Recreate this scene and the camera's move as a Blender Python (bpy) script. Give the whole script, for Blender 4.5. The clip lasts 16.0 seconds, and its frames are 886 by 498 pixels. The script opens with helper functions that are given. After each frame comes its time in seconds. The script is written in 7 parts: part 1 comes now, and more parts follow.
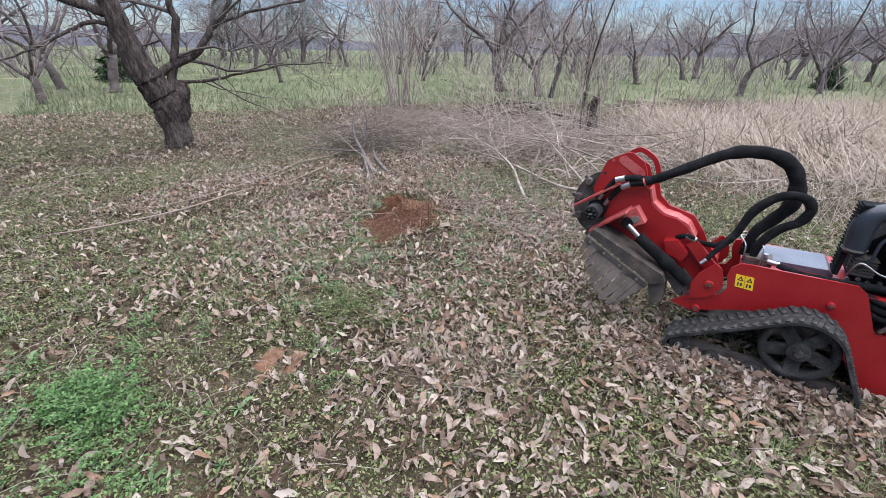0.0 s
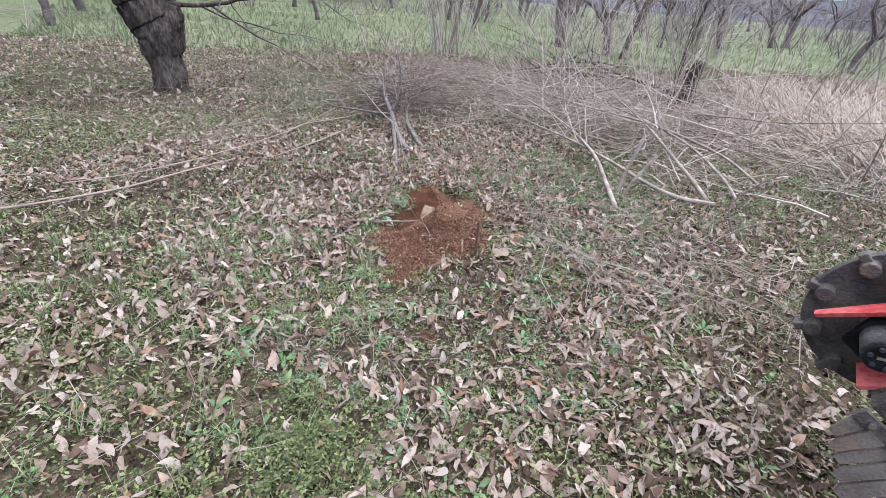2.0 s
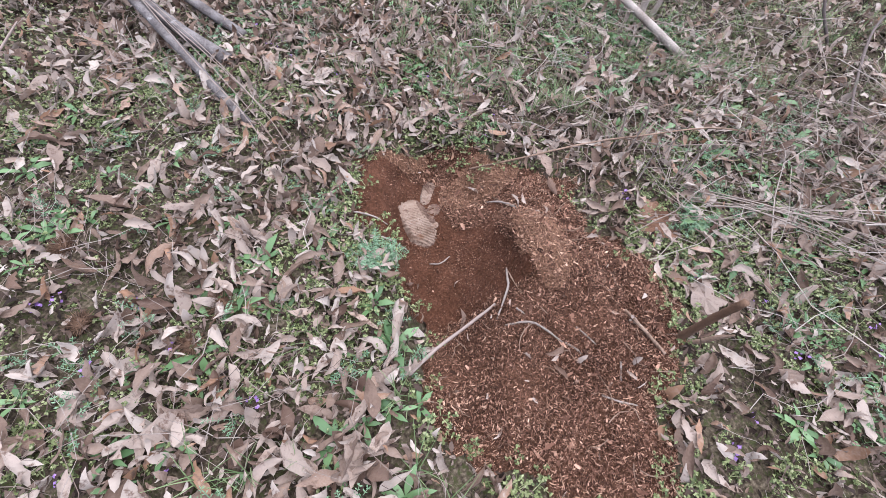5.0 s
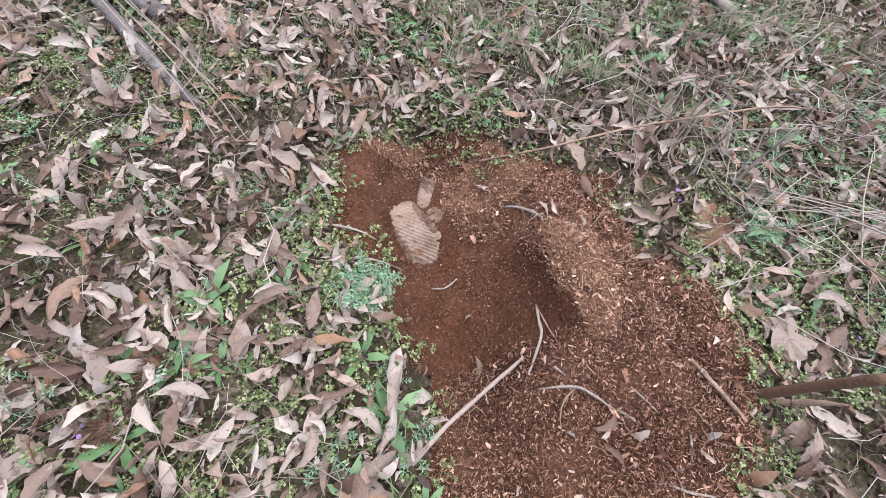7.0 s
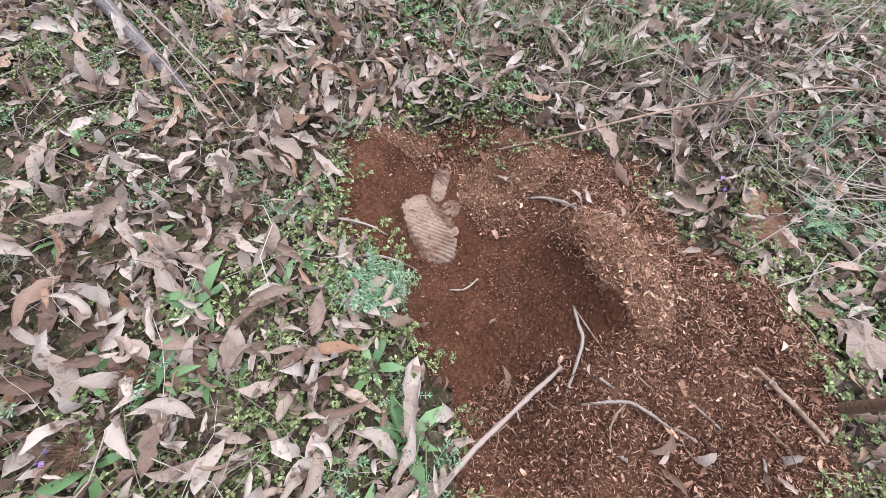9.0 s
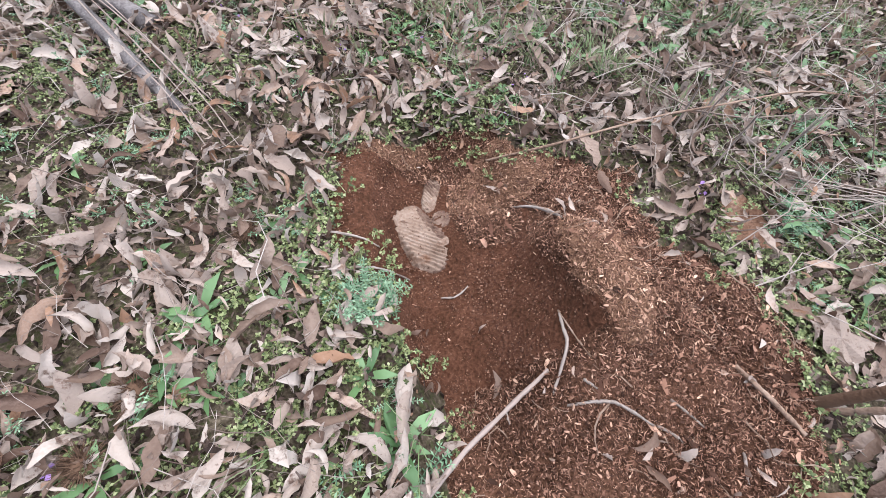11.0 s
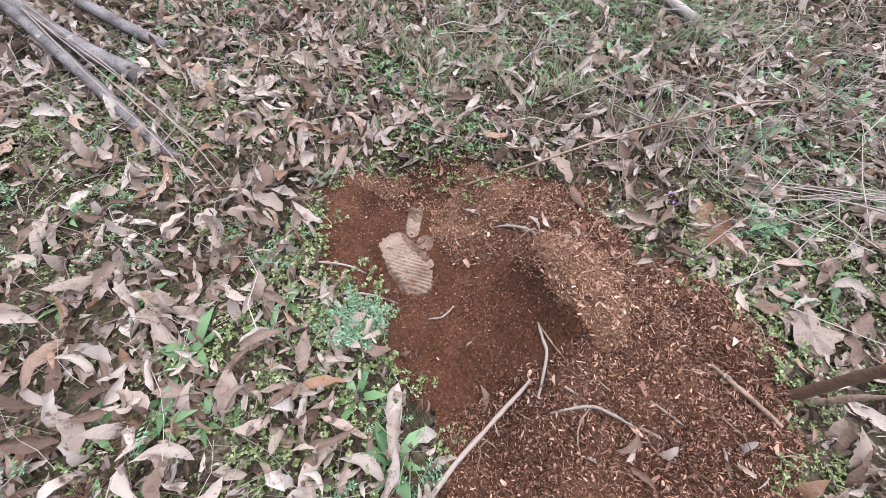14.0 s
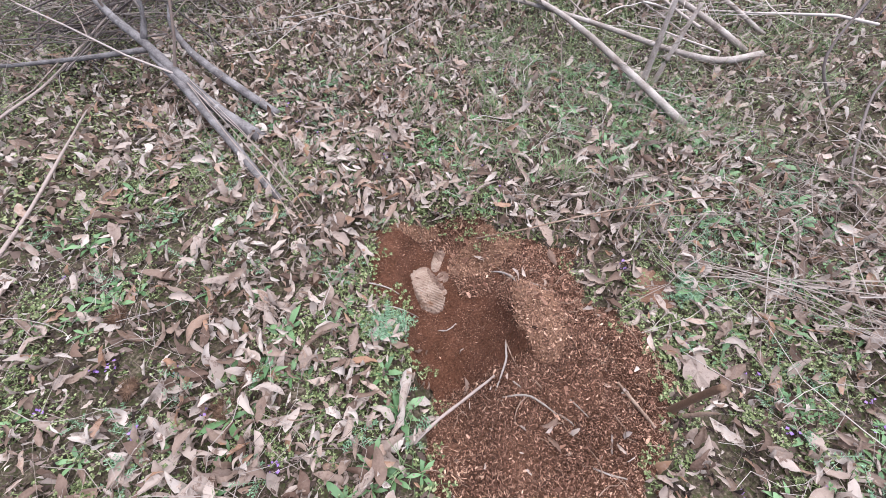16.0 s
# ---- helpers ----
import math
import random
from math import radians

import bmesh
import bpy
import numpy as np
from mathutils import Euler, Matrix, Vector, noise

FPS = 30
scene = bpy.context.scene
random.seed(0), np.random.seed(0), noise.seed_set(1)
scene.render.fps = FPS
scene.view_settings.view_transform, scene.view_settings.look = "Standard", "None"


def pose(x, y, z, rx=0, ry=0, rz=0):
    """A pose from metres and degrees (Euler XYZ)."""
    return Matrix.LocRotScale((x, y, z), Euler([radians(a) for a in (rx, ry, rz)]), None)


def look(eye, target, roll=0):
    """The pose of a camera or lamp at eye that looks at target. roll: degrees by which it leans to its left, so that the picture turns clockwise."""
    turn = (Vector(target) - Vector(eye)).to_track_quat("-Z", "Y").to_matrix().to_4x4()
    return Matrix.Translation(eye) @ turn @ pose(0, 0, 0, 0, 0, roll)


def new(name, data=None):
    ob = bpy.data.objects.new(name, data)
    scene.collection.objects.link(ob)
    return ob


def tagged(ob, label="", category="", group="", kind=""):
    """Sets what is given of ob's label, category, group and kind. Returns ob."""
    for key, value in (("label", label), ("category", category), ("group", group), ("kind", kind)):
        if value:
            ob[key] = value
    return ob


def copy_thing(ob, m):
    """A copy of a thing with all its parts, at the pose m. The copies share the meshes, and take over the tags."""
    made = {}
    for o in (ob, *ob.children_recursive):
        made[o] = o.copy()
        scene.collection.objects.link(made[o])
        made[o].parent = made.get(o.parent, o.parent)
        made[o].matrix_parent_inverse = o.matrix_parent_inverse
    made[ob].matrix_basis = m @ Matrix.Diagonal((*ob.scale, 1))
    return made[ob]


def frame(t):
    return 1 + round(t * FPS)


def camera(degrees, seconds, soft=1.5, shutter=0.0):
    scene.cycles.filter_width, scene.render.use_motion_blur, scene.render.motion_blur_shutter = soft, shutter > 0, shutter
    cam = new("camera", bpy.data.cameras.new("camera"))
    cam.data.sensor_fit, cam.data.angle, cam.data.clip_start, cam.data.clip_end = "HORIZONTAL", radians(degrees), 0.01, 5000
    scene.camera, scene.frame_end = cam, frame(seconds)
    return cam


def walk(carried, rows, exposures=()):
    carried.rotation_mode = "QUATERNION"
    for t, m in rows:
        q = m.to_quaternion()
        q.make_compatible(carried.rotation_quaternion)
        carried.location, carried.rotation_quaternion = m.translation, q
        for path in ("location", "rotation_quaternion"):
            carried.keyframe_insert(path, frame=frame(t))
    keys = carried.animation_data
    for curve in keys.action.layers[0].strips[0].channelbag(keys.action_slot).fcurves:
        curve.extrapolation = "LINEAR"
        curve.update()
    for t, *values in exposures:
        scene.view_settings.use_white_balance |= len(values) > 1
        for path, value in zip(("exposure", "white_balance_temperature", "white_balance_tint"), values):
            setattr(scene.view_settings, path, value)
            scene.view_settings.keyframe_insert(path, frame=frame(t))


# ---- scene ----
cam = camera(92.0, 16.0, soft=0.3)
PATH = [
    (0, (1.555, -4.628, 1.616), (1.181, -2.853, 0.773), 1.1),
    (0.5, (1.473, -4.334, 1.572), (1.077, -2.664, 0.545), 3.2),
    (1, (1.398, -4.047, 1.618), (0.981, -2.406, 0.554), 1.4),
    (1.5, (1.277, -3.656, 1.531), (0.76, -2.06, 0.442), 3.2),
    (2, (1.044, -3.109, 1.436), (0.572, -1.456, 0.413), 4.8),
    (2.5, (0.683, -2.682, 1.328), (0.163, -1.114, 0.2), 4.0),
    (3, (0.303, -2.325, 1.288), (-0.011, -0.807, 0.024), 2.9),
    (3.5, (0.045, -2.063, 1.316), (0.043, -0.697, -0.146), -2.1),
    (4, (-0.139, -1.618, 1.243), (0.028, -0.295, -0.248), -1.4),
    (4.2, (-0.193, -1.473, 1.224), (0.057, -0.209, -0.306), 0.6),
    (6.3, (-0.237, -0.769, 0.967), (0.24, 0.158, -0.74), 6.9),
    (6.5, (-0.206, -0.769, 0.967), (0.253, 0.153, -0.748), 6.9),
    (7, (-0.167, -0.735, 0.933), (0.268, 0.167, -0.798), 7.7),
    (7.5, (-0.181, -0.649, 0.815), (0.251, 0.24, -0.924), 8.1),
    (8, (-0.193, -0.664, 0.822), (0.241, 0.243, -0.907), 8.4),
    (10.3, (-0.162, -0.701, 0.794), (0.249, 0.256, -0.913), 3.2),
    (10.5, (-0.171, -0.692, 0.819), (0.261, 0.253, -0.89), 5.0),
    (11, (-0.166, -0.711, 0.843), (0.273, 0.257, -0.852), 4.5),
    (11.5, (-0.166, -0.722, 0.859), (0.281, 0.277, -0.815), 3.0),
    (12, (-0.161, -0.743, 0.861), (0.292, 0.291, -0.789), 1.0),
    (12.5, (-0.147, -0.745, 0.86), (0.304, 0.28, -0.797), -0.4),
    (13, (-0.138, -0.745, 0.863), (0.327, 0.302, -0.777), -0.4),
    (13.5, (-0.15, -0.752, 0.881), (0.321, 0.305, -0.751), 0.4),
    (14, (-0.142, -0.754, 0.88), (0.335, 0.302, -0.75), 0.7),
    (14.5, (-0.14, -0.751, 0.877), (0.357, 0.305, -0.747), 1.5),
    (15, (-0.148, -0.767, 0.972), (0.353, 0.288, -0.652), 1.5),
    (15.5, (-0.169, -0.859, 1.215), (0.329, 0.207, -0.403), -0.2),
    (16, (-0.154, -1.016, 1.309), (0.179, 0.179, -0.26), -0.1),
]
walk(cam, [(t, look(eye, target, roll)) for t, eye, target, roll in PATH],
     exposures=[(0, 1.24, 6080, 12), (2, 1.42, 5870, 11), (4, 1.34, 5800, 15), (7, 1.42, 5950, 12), (12, 1.44, 5950, 11), (16, 1.52, 5870, 13)])

# ---- light ----
world = bpy.data.worlds.new("overcast_sky")
scene.world = world
world.use_nodes = True
wn = world.node_tree.nodes
sky = wn.new("ShaderNodeTexSky")
sky.sky_type = "NISHITA"
sky.sun_disc = False
sky.sun_elevation = radians(68)
sky.sun_rotation = radians(128)
sky.air_density, sky.dust_density, sky.ozone_density = 1.0, 1.0, 6.0
wn["Background"].inputs["Strength"].default_value = 0.066
world.node_tree.links.new(sky.outputs["Color"], wn["Background"].inputs["Color"])
sun = new("sun", bpy.data.lights.new("sun", "SUN"))
sun.data.energy, sun.data.angle, sun.data.color = 4.1, radians(112), (1.0, 0.985, 0.975)
sun.matrix_world = look((5.0, 2.0, 28.0), (0, 0, 0))

rng = np.random.default_rng(7)


# ---- materials ----
def surface(name, colors, scale=8.0, fine=90.0, rough=0.8, bump=0.3, metal=0.0, vary="", spec=0.3, stain=None, stain_scale=3.0, stain_at=0.55, bump_scale=0.0, two_tone=0.35, through_light=0.0, deep=0.01):
    """A procedural surface: a ramp of colours over coarse and fine noise, an optional second stain, and fine relief."""
    m = bpy.data.materials.new(name)
    m.use_nodes = True
    nt = m.node_tree
    n, l = nt.nodes, nt.links
    b = n["Principled BSDF"]
    pos = n.new("ShaderNodeTexCoord")
    co = n.new("ShaderNodeTexNoise")
    co.inputs["Scale"].default_value, co.inputs["Detail"].default_value = scale, 6
    fi = n.new("ShaderNodeTexNoise")
    fi.inputs["Scale"].default_value, fi.inputs["Detail"].default_value = fine, 4
    l.new(pos.outputs["Object"], co.inputs["Vector"])
    l.new(pos.outputs["Object"], fi.inputs["Vector"])
    mix = n.new("ShaderNodeMix")
    mix.inputs[0].default_value = two_tone
    l.new(co.outputs["Fac"], mix.inputs[2])
    l.new(fi.outputs["Fac"], mix.inputs[3])
    fac = mix.outputs[0]
    ramp = n.new("ShaderNodeValToRGB")
    e = ramp.color_ramp.elements
    if vary:
        src = n.new("ShaderNodeNewGeometry" if vary == "island" else "ShaderNodeObjectInfo")
        out = src.outputs["Random Per Island" if vary == "island" else "Random"]
        mm = n.new("ShaderNodeMix")
        mm.inputs[0].default_value = 0.78
        l.new(fac, mm.inputs[2])
        l.new(out, mm.inputs[3])
        fac = mm.outputs[0]
        lo, hi = 0.12, 0.88
    else:
        lo, hi = 0.36, 0.64
    while len(e) < len(colors):
        e.new(0.5)
    for k, c in enumerate(colors):
        e[k].position = lo + (hi - lo) * k / max(1, len(colors) - 1)
        e[k].color = (*c, 1)
    l.new(fac, ramp.inputs["Fac"])
    col = ramp.outputs["Color"]
    if stain:
        sn = n.new("ShaderNodeTexNoise")
        sn.inputs["Scale"].default_value, sn.inputs["Detail"].default_value = stain_scale, 8
        sn.inputs["Roughness"].default_value = 0.65
        l.new(pos.outputs["Object"], sn.inputs["Vector"])
        sr = n.new("ShaderNodeMapRange")
        sr.inputs[1].default_value, sr.inputs[2].default_value = stain_at, stain_at + 0.1
        l.new(sn.outputs["Fac"], sr.inputs[0])
        sm = n.new("ShaderNodeMix")
        sm.data_type = "RGBA"
        sm.inputs[7].default_value = (*stain, 1)
        l.new(sr.outputs[0], sm.inputs[0])
        l.new(col, sm.inputs[6])
        col = sm.outputs[2]
    l.new(col, b.inputs["Base Color"])
    b.inputs["Roughness"].default_value = rough
    b.inputs["Metallic"].default_value = metal
    b.inputs["Specular IOR Level"].default_value = spec
    if bump:
        bp = n.new("ShaderNodeBump")
        bp.inputs["Strength"].default_value = bump
        bp.inputs["Distance"].default_value = deep
        h = fi
        if bump_scale:
            h = n.new("ShaderNodeTexNoise")
            h.inputs["Scale"].default_value, h.inputs["Detail"].default_value = bump_scale, 6
            l.new(pos.outputs["Object"], h.inputs["Vector"])
        l.new(h.outputs["Fac"], bp.inputs["Height"])
        l.new(bp.outputs["Normal"], b.inputs["Normal"])
    if through_light:
        tr, ms = n.new("ShaderNodeBsdfTranslucent"), n.new("ShaderNodeMixShader")
        l.new(col, tr.inputs["Color"])
        ms.inputs[0].default_value = through_light
        l.new(b.outputs[0], ms.inputs[1])
        l.new(tr.outputs[0], ms.inputs[2])
        l.new(ms.outputs[0], n["Material Output"].inputs["Surface"])
    return m


M_GROUND = surface("ground_soil_and_moss", [(0.016, 0.012, 0.008), (0.038, 0.028, 0.018), (0.070, 0.054, 0.035), (0.135, 0.105, 0.073)], 6.0, 110, 0.95, 0.9, spec=0.1, two_tone=0.6, stain=(0.040, 0.043, 0.016), stain_scale=60.0, stain_at=0.50)
M_MEADOW = surface("meadow_turf", [(0.070, 0.082, 0.040), (0.105, 0.116, 0.060), (0.16, 0.158, 0.098)], 0.25, 6, 0.95, 0.5, spec=0.1, stain=(0.26, 0.22, 0.13), stain_scale=0.35, stain_at=0.60)
# Damp soil colour that also carries painted shade below the heap's crest.
M_PIT = surface("damp_shaded_pit_soil", [(0.033, 0.014, 0.006), (0.063, 0.025, 0.013), (0.103, 0.046, 0.026)], 9, 130, 0.95, 1.0, spec=0.12, two_tone=0.55)
# Base kept dark so the gaps between chips look shaded.
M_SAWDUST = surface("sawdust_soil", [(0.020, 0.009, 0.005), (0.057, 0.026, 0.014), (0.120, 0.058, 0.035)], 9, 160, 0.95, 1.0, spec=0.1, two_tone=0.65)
M_DRYDUST = surface("dry_sawdust", [(0.055, 0.027, 0.014), (0.131, 0.068, 0.040), (0.248, 0.139, 0.084)], 12, 170, 0.95, 1.0, spec=0.1, two_tone=0.65)
M_REDSOIL = surface("bare_red_soil", [(0.095, 0.048, 0.030), (0.16, 0.088, 0.056), (0.24, 0.15, 0.105)], 14, 120, 0.95, 0.9, spec=0.1)
M_LEAF = surface("dry_leaf", [(0.095, 0.054, 0.036), (0.205, 0.138, 0.100), (0.305, 0.230, 0.182), (0.370, 0.295, 0.242), (0.435, 0.364, 0.307), (0.260, 0.145, 0.086)], 40, 160, 0.70, 0.5, vary="island", spec=0.3, stain=(0.14, 0.088, 0.064), stain_scale=38, stain_at=0.55, through_light=0.25, deep=0.006)
# Brown scraps, darkened to stand in for shade between the whole leaves.
M_SCRAP = surface("gap_shade_leaf_scrap", [(0.018, 0.011, 0.008), (0.050, 0.032, 0.023), (0.105, 0.071, 0.054), (0.21, 0.155, 0.127)], 25, 160, 0.8, 0.4, vary="island", spec=0.2)
M_LEAFOB = surface("dry_large_leaf", [(0.165, 0.100, 0.068), (0.255, 0.182, 0.140), (0.325, 0.250, 0.201), (0.385, 0.310, 0.256), (0.270, 0.170, 0.116)], 30, 170, 0.70, 0.5, vary="object", spec=0.3, stain=(0.17, 0.108, 0.08), stain_scale=7, stain_at=0.56, through_light=0.25, deep=0.006)
_n, _l = M_LEAFOB.node_tree.nodes, M_LEAFOB.node_tree.links
_tc, _sx, _ab, _ma, _sn, _bp = _n.new("ShaderNodeTexCoord"), _n.new("ShaderNodeSeparateXYZ"), _n.new("ShaderNodeMath"), _n.new("ShaderNodeMath"), _n.new("ShaderNodeMath"), _n.new("ShaderNodeBump")
_ab.operation, _ma.operation, _sn.operation = "ABSOLUTE", "MULTIPLY_ADD", "SINE"
_ml = _n.new("ShaderNodeMath")
_ml.operation = "MULTIPLY"
_ml.inputs[1].default_value = 95.0
_ma.inputs[1].default_value = -0.8
_l.new(_tc.outputs["Object"], _sx.inputs[0])
_l.new(_sx.outputs["X"], _ab.inputs[0])
_l.new(_ab.outputs[0], _ma.inputs[0])
_l.new(_sx.outputs["Y"], _ma.inputs[2])
_l.new(_ma.outputs[0], _ml.inputs[0])
_l.new(_ml.outputs[0], _sn.inputs[0])
_bp.inputs["Strength"].default_value, _bp.inputs["Distance"].default_value = 0.16, 0.004
_l.new(_sn.outputs[0], _bp.inputs["Height"])
_l.new(_n["Bump"].outputs["Normal"], _bp.inputs["Normal"])
_l.new(_bp.outputs["Normal"], _n["Principled BSDF"].inputs["Normal"])
M_CHICK = surface("chickweed_green", [(0.034, 0.048, 0.014), (0.080, 0.100, 0.030), (0.145, 0.165, 0.060), (0.25, 0.26, 0.13)], 20, 90, 0.6, 0.1, vary="island", spec=0.3)
M_CHICKPATCH = surface("dark_chickweed_green", [(0.020, 0.030, 0.008), (0.046, 0.062, 0.017), (0.088, 0.106, 0.034), (0.15, 0.16, 0.062)], 20, 90, 0.6, 0.1, vary="island", spec=0.3)
M_BLUEGREEN = surface("bluegreen_weed", [(0.060, 0.12, 0.060), (0.12, 0.195, 0.105), (0.20, 0.28, 0.17)], 20, 90, 0.6, 0.1, vary="island", spec=0.3)
M_CLOVER = surface("bright_green_weed", [(0.034, 0.074, 0.020), (0.066, 0.130, 0.036), (0.12, 0.20, 0.066)], 20, 90, 0.55, 0.1, vary="island", spec=0.3)
M_BROAD = surface("broad_weed_green", [(0.045, 0.090, 0.029), (0.079, 0.139, 0.048), (0.128, 0.199, 0.085)], 20, 90, 0.5, 0.1, vary="island", spec=0.35)
M_GRASS = surface("grass_green", [(0.080, 0.120, 0.045), (0.130, 0.175, 0.070), (0.20, 0.23, 0.115)], 8, 60, 0.6, 0.1, vary="island", spec=0.3)
M_MEADOWGRASS = surface("meadow_grass_green", [(0.062, 0.086, 0.036), (0.105, 0.132, 0.060), (0.165, 0.182, 0.098)], 8, 60, 0.6, 0.1, vary="island", spec=0.3)
M_WEED = surface("dull_green_weed", [(0.040, 0.053, 0.018), (0.082, 0.100, 0.034), (0.135, 0.148, 0.056), (0.20, 0.20, 0.092)], 20, 90, 0.6, 0.1, vary="island", spec=0.3)
M_FLOWER = surface("small_purple_flower", [(0.16, 0.08, 0.22), (0.26, 0.15, 0.34)], 30, 90, 0.6, 0.0, vary="island")
M_STRAW = surface("dry_straw", [(0.085, 0.058, 0.045), (0.175, 0.132, 0.106), (0.265, 0.216, 0.180), (0.37, 0.315, 0.272)], 6, 80, 0.8, 0.2, vary="island", spec=0.2)
M_TALLGRASS = surface("tall_dry_grass", [(0.176, 0.129, 0.092), (0.288, 0.228, 0.176), (0.384, 0.324, 0.268)], 2, 50, 0.85, 0.1, vary="island", spec=0.2)
M_TWIG = surface("dry_twig_bark", [(0.10, 0.07, 0.055), (0.22, 0.165, 0.135), (0.34, 0.28, 0.24)], 8, 120, 0.85, 0.4, vary="island", spec=0.2)
M_DARKTWIG = surface("dark_twig_bark", [(0.045, 0.034, 0.030), (0.095, 0.073, 0.064), (0.16, 0.128, 0.112)], 8, 120, 0.85, 0.4, vary="island", spec=0.2)
M_PALE = surface("pale_dead_wood", [(0.15, 0.115, 0.092), (0.235, 0.19, 0.158), (0.33, 0.28, 0.24)], 10, 130, 0.8, 0.3, spec=0.2)
M_BROWNSTEM = surface("brown_stem", [(0.10, 0.06, 0.04), (0.20, 0.13, 0.09), (0.27, 0.19, 0.14)], 14, 150, 0.8, 0.4, spec=0.2)
M_GREYBARK = surface("grey_branch_bark", [(0.066, 0.055, 0.051), (0.125, 0.106, 0.098), (0.19, 0.168, 0.156)], 16, 130, 0.85, 0.6, spec=0.2, stain=(0.30, 0.28, 0.26), stain_scale=22, stain_at=0.62)
M_BARK = surface("chestnut_bark", [(0.022, 0.017, 0.015), (0.060, 0.046, 0.040), (0.12, 0.098, 0.086)], 9, 45, 0.95, 1.0, spec=0.15, two_tone=0.5, bump_scale=26)
M_BARK.node_tree.nodes["Bump"].inputs["Distance"].default_value = 0.05
_mp = M_BARK.node_tree.nodes.new("ShaderNodeMapping")
_mp.inputs["Scale"].default_value = (1.0, 1.0, 0.28)
M_BARK.node_tree.links.new(M_BARK.node_tree.nodes["Texture Coordinate"].outputs["Object"], _mp.inputs["Vector"])
for _nd in [q for q in M_BARK.node_tree.nodes if q.type == "TEX_NOISE"]:
    M_BARK.node_tree.links.new(_mp.outputs["Vector"], _nd.inputs["Vector"])
M_BARKFAR = surface("far_bark", [(0.060, 0.047, 0.044), (0.105, 0.085, 0.080), (0.16, 0.135, 0.125)], 3, 20, 0.95, 0.4, spec=0.1)
M_TWIGFAR = surface("far_twigs", [(0.085, 0.068, 0.069), (0.150, 0.120, 0.122), (0.234, 0.192, 0.192)], 1, 8, 0.95, 0.0, vary="island", spec=0.1)
M_SAPLING = surface("pale_sapling_bark", [(0.18, 0.135, 0.112), (0.32, 0.26, 0.222), (0.45, 0.385, 0.335)], 3, 40, 0.9, 0.3, vary="island", spec=0.15)
M_EVERGREEN = surface("evergreen_needles", [(0.012, 0.028, 0.012), (0.028, 0.055, 0.022), (0.05, 0.085, 0.035)], 5, 40, 0.8, 0.0, vary="island", spec=0.2)
# Haze of distance is put into the hills' colour as blue-grey.
M_HILL = surface("hazed_wooded_hill", [(0.050, 0.054, 0.066), (0.075, 0.076, 0.088), (0.10, 0.096, 0.102)], 0.05, 0.6, 1.0, 0.0, spec=0.05)
M_CHIP = surface("wood_chip", [(0.043, 0.020, 0.011), (0.107, 0.052, 0.032), (0.176, 0.090, 0.057), (0.251, 0.139, 0.089), (0.353, 0.210, 0.138), (0.534, 0.348, 0.240)], 30, 150, 0.85, 0.2, vary="island", spec=0.15)
M_CHIPDAMP = surface("damp_wood_chip", [(0.024, 0.010, 0.005), (0.071, 0.033, 0.020), (0.129, 0.062, 0.039), (0.205, 0.108, 0.070), (0.409, 0.242, 0.165)], 30, 150, 0.85, 0.2, vary="island", spec=0.15)
M_CRUMB = surface("soil_crumb", [(0.032, 0.014, 0.009), (0.063, 0.030, 0.019), (0.100, 0.051, 0.033), (0.158, 0.088, 0.058), (0.230, 0.135, 0.088)], 30, 150, 0.95, 0.3, vary="island", spec=0.1)
M_STUMP = surface("fresh_cut_stump_wood", [(0.136, 0.085, 0.058), (0.196, 0.135, 0.099), (0.259, 0.191, 0.148)], 18, 140, 0.85, 0.5, spec=0.15, stain=(0.12, 0.060, 0.034), stain_scale=13, stain_at=0.56)
M_STUMPSOIL = surface("soil_smeared_wood", [(0.064, 0.037, 0.026), (0.111, 0.069, 0.050), (0.178, 0.120, 0.090)], 30, 150, 0.95, 0.5, spec=0.1)
M_BURR = surface("chestnut_burr_husk", [(0.055, 0.030, 0.017), (0.110, 0.060, 0.035), (0.165, 0.102, 0.063)], 20, 150, 0.9, 0.4, vary="island")
M_RED = surface("red_machine_paint", [(0.22, 0.006, 0.008), (0.27, 0.009, 0.011), (0.30, 0.015, 0.017)], 5, 60, 0.38, 0.03, spec=0.5, stain=(0.22, 0.035, 0.030), stain_scale=9, stain_at=0.63)
# Worn paint; its paler red also stands for lit faces of plain red.
M_REDWORNLIT = surface("worn_and_lit_red_paint", [(0.33, 0.025, 0.025), (0.45, 0.11, 0.10), (0.30, 0.015, 0.015)], 8, 70, 0.5, 0.1, spec=0.4)
M_BLACK = surface("black_sleeve", [(0.005, 0.005, 0.005), (0.010, 0.010, 0.011), (0.020, 0.020, 0.021)], 20, 300, 0.9, 0.8, spec=0.12)
M_RUBBER = surface("dusty_rubber", [(0.014, 0.014, 0.015), (0.030, 0.029, 0.028), (0.070, 0.067, 0.064)], 14, 120, 0.85, 0.5, spec=0.25, stain=(0.13, 0.110, 0.092), stain_scale=18, stain_at=0.61)
M_AIRBOX = surface("blue_black_plastic", [(0.018, 0.021, 0.028), (0.030, 0.034, 0.044)], 8, 90, 0.4, 0.05, spec=0.45)
M_STEEL = surface("bare_steel", [(0.32, 0.32, 0.33), (0.48, 0.48, 0.49)], 10, 200, 0.35, 0.05, metal=1.0, spec=0.5)
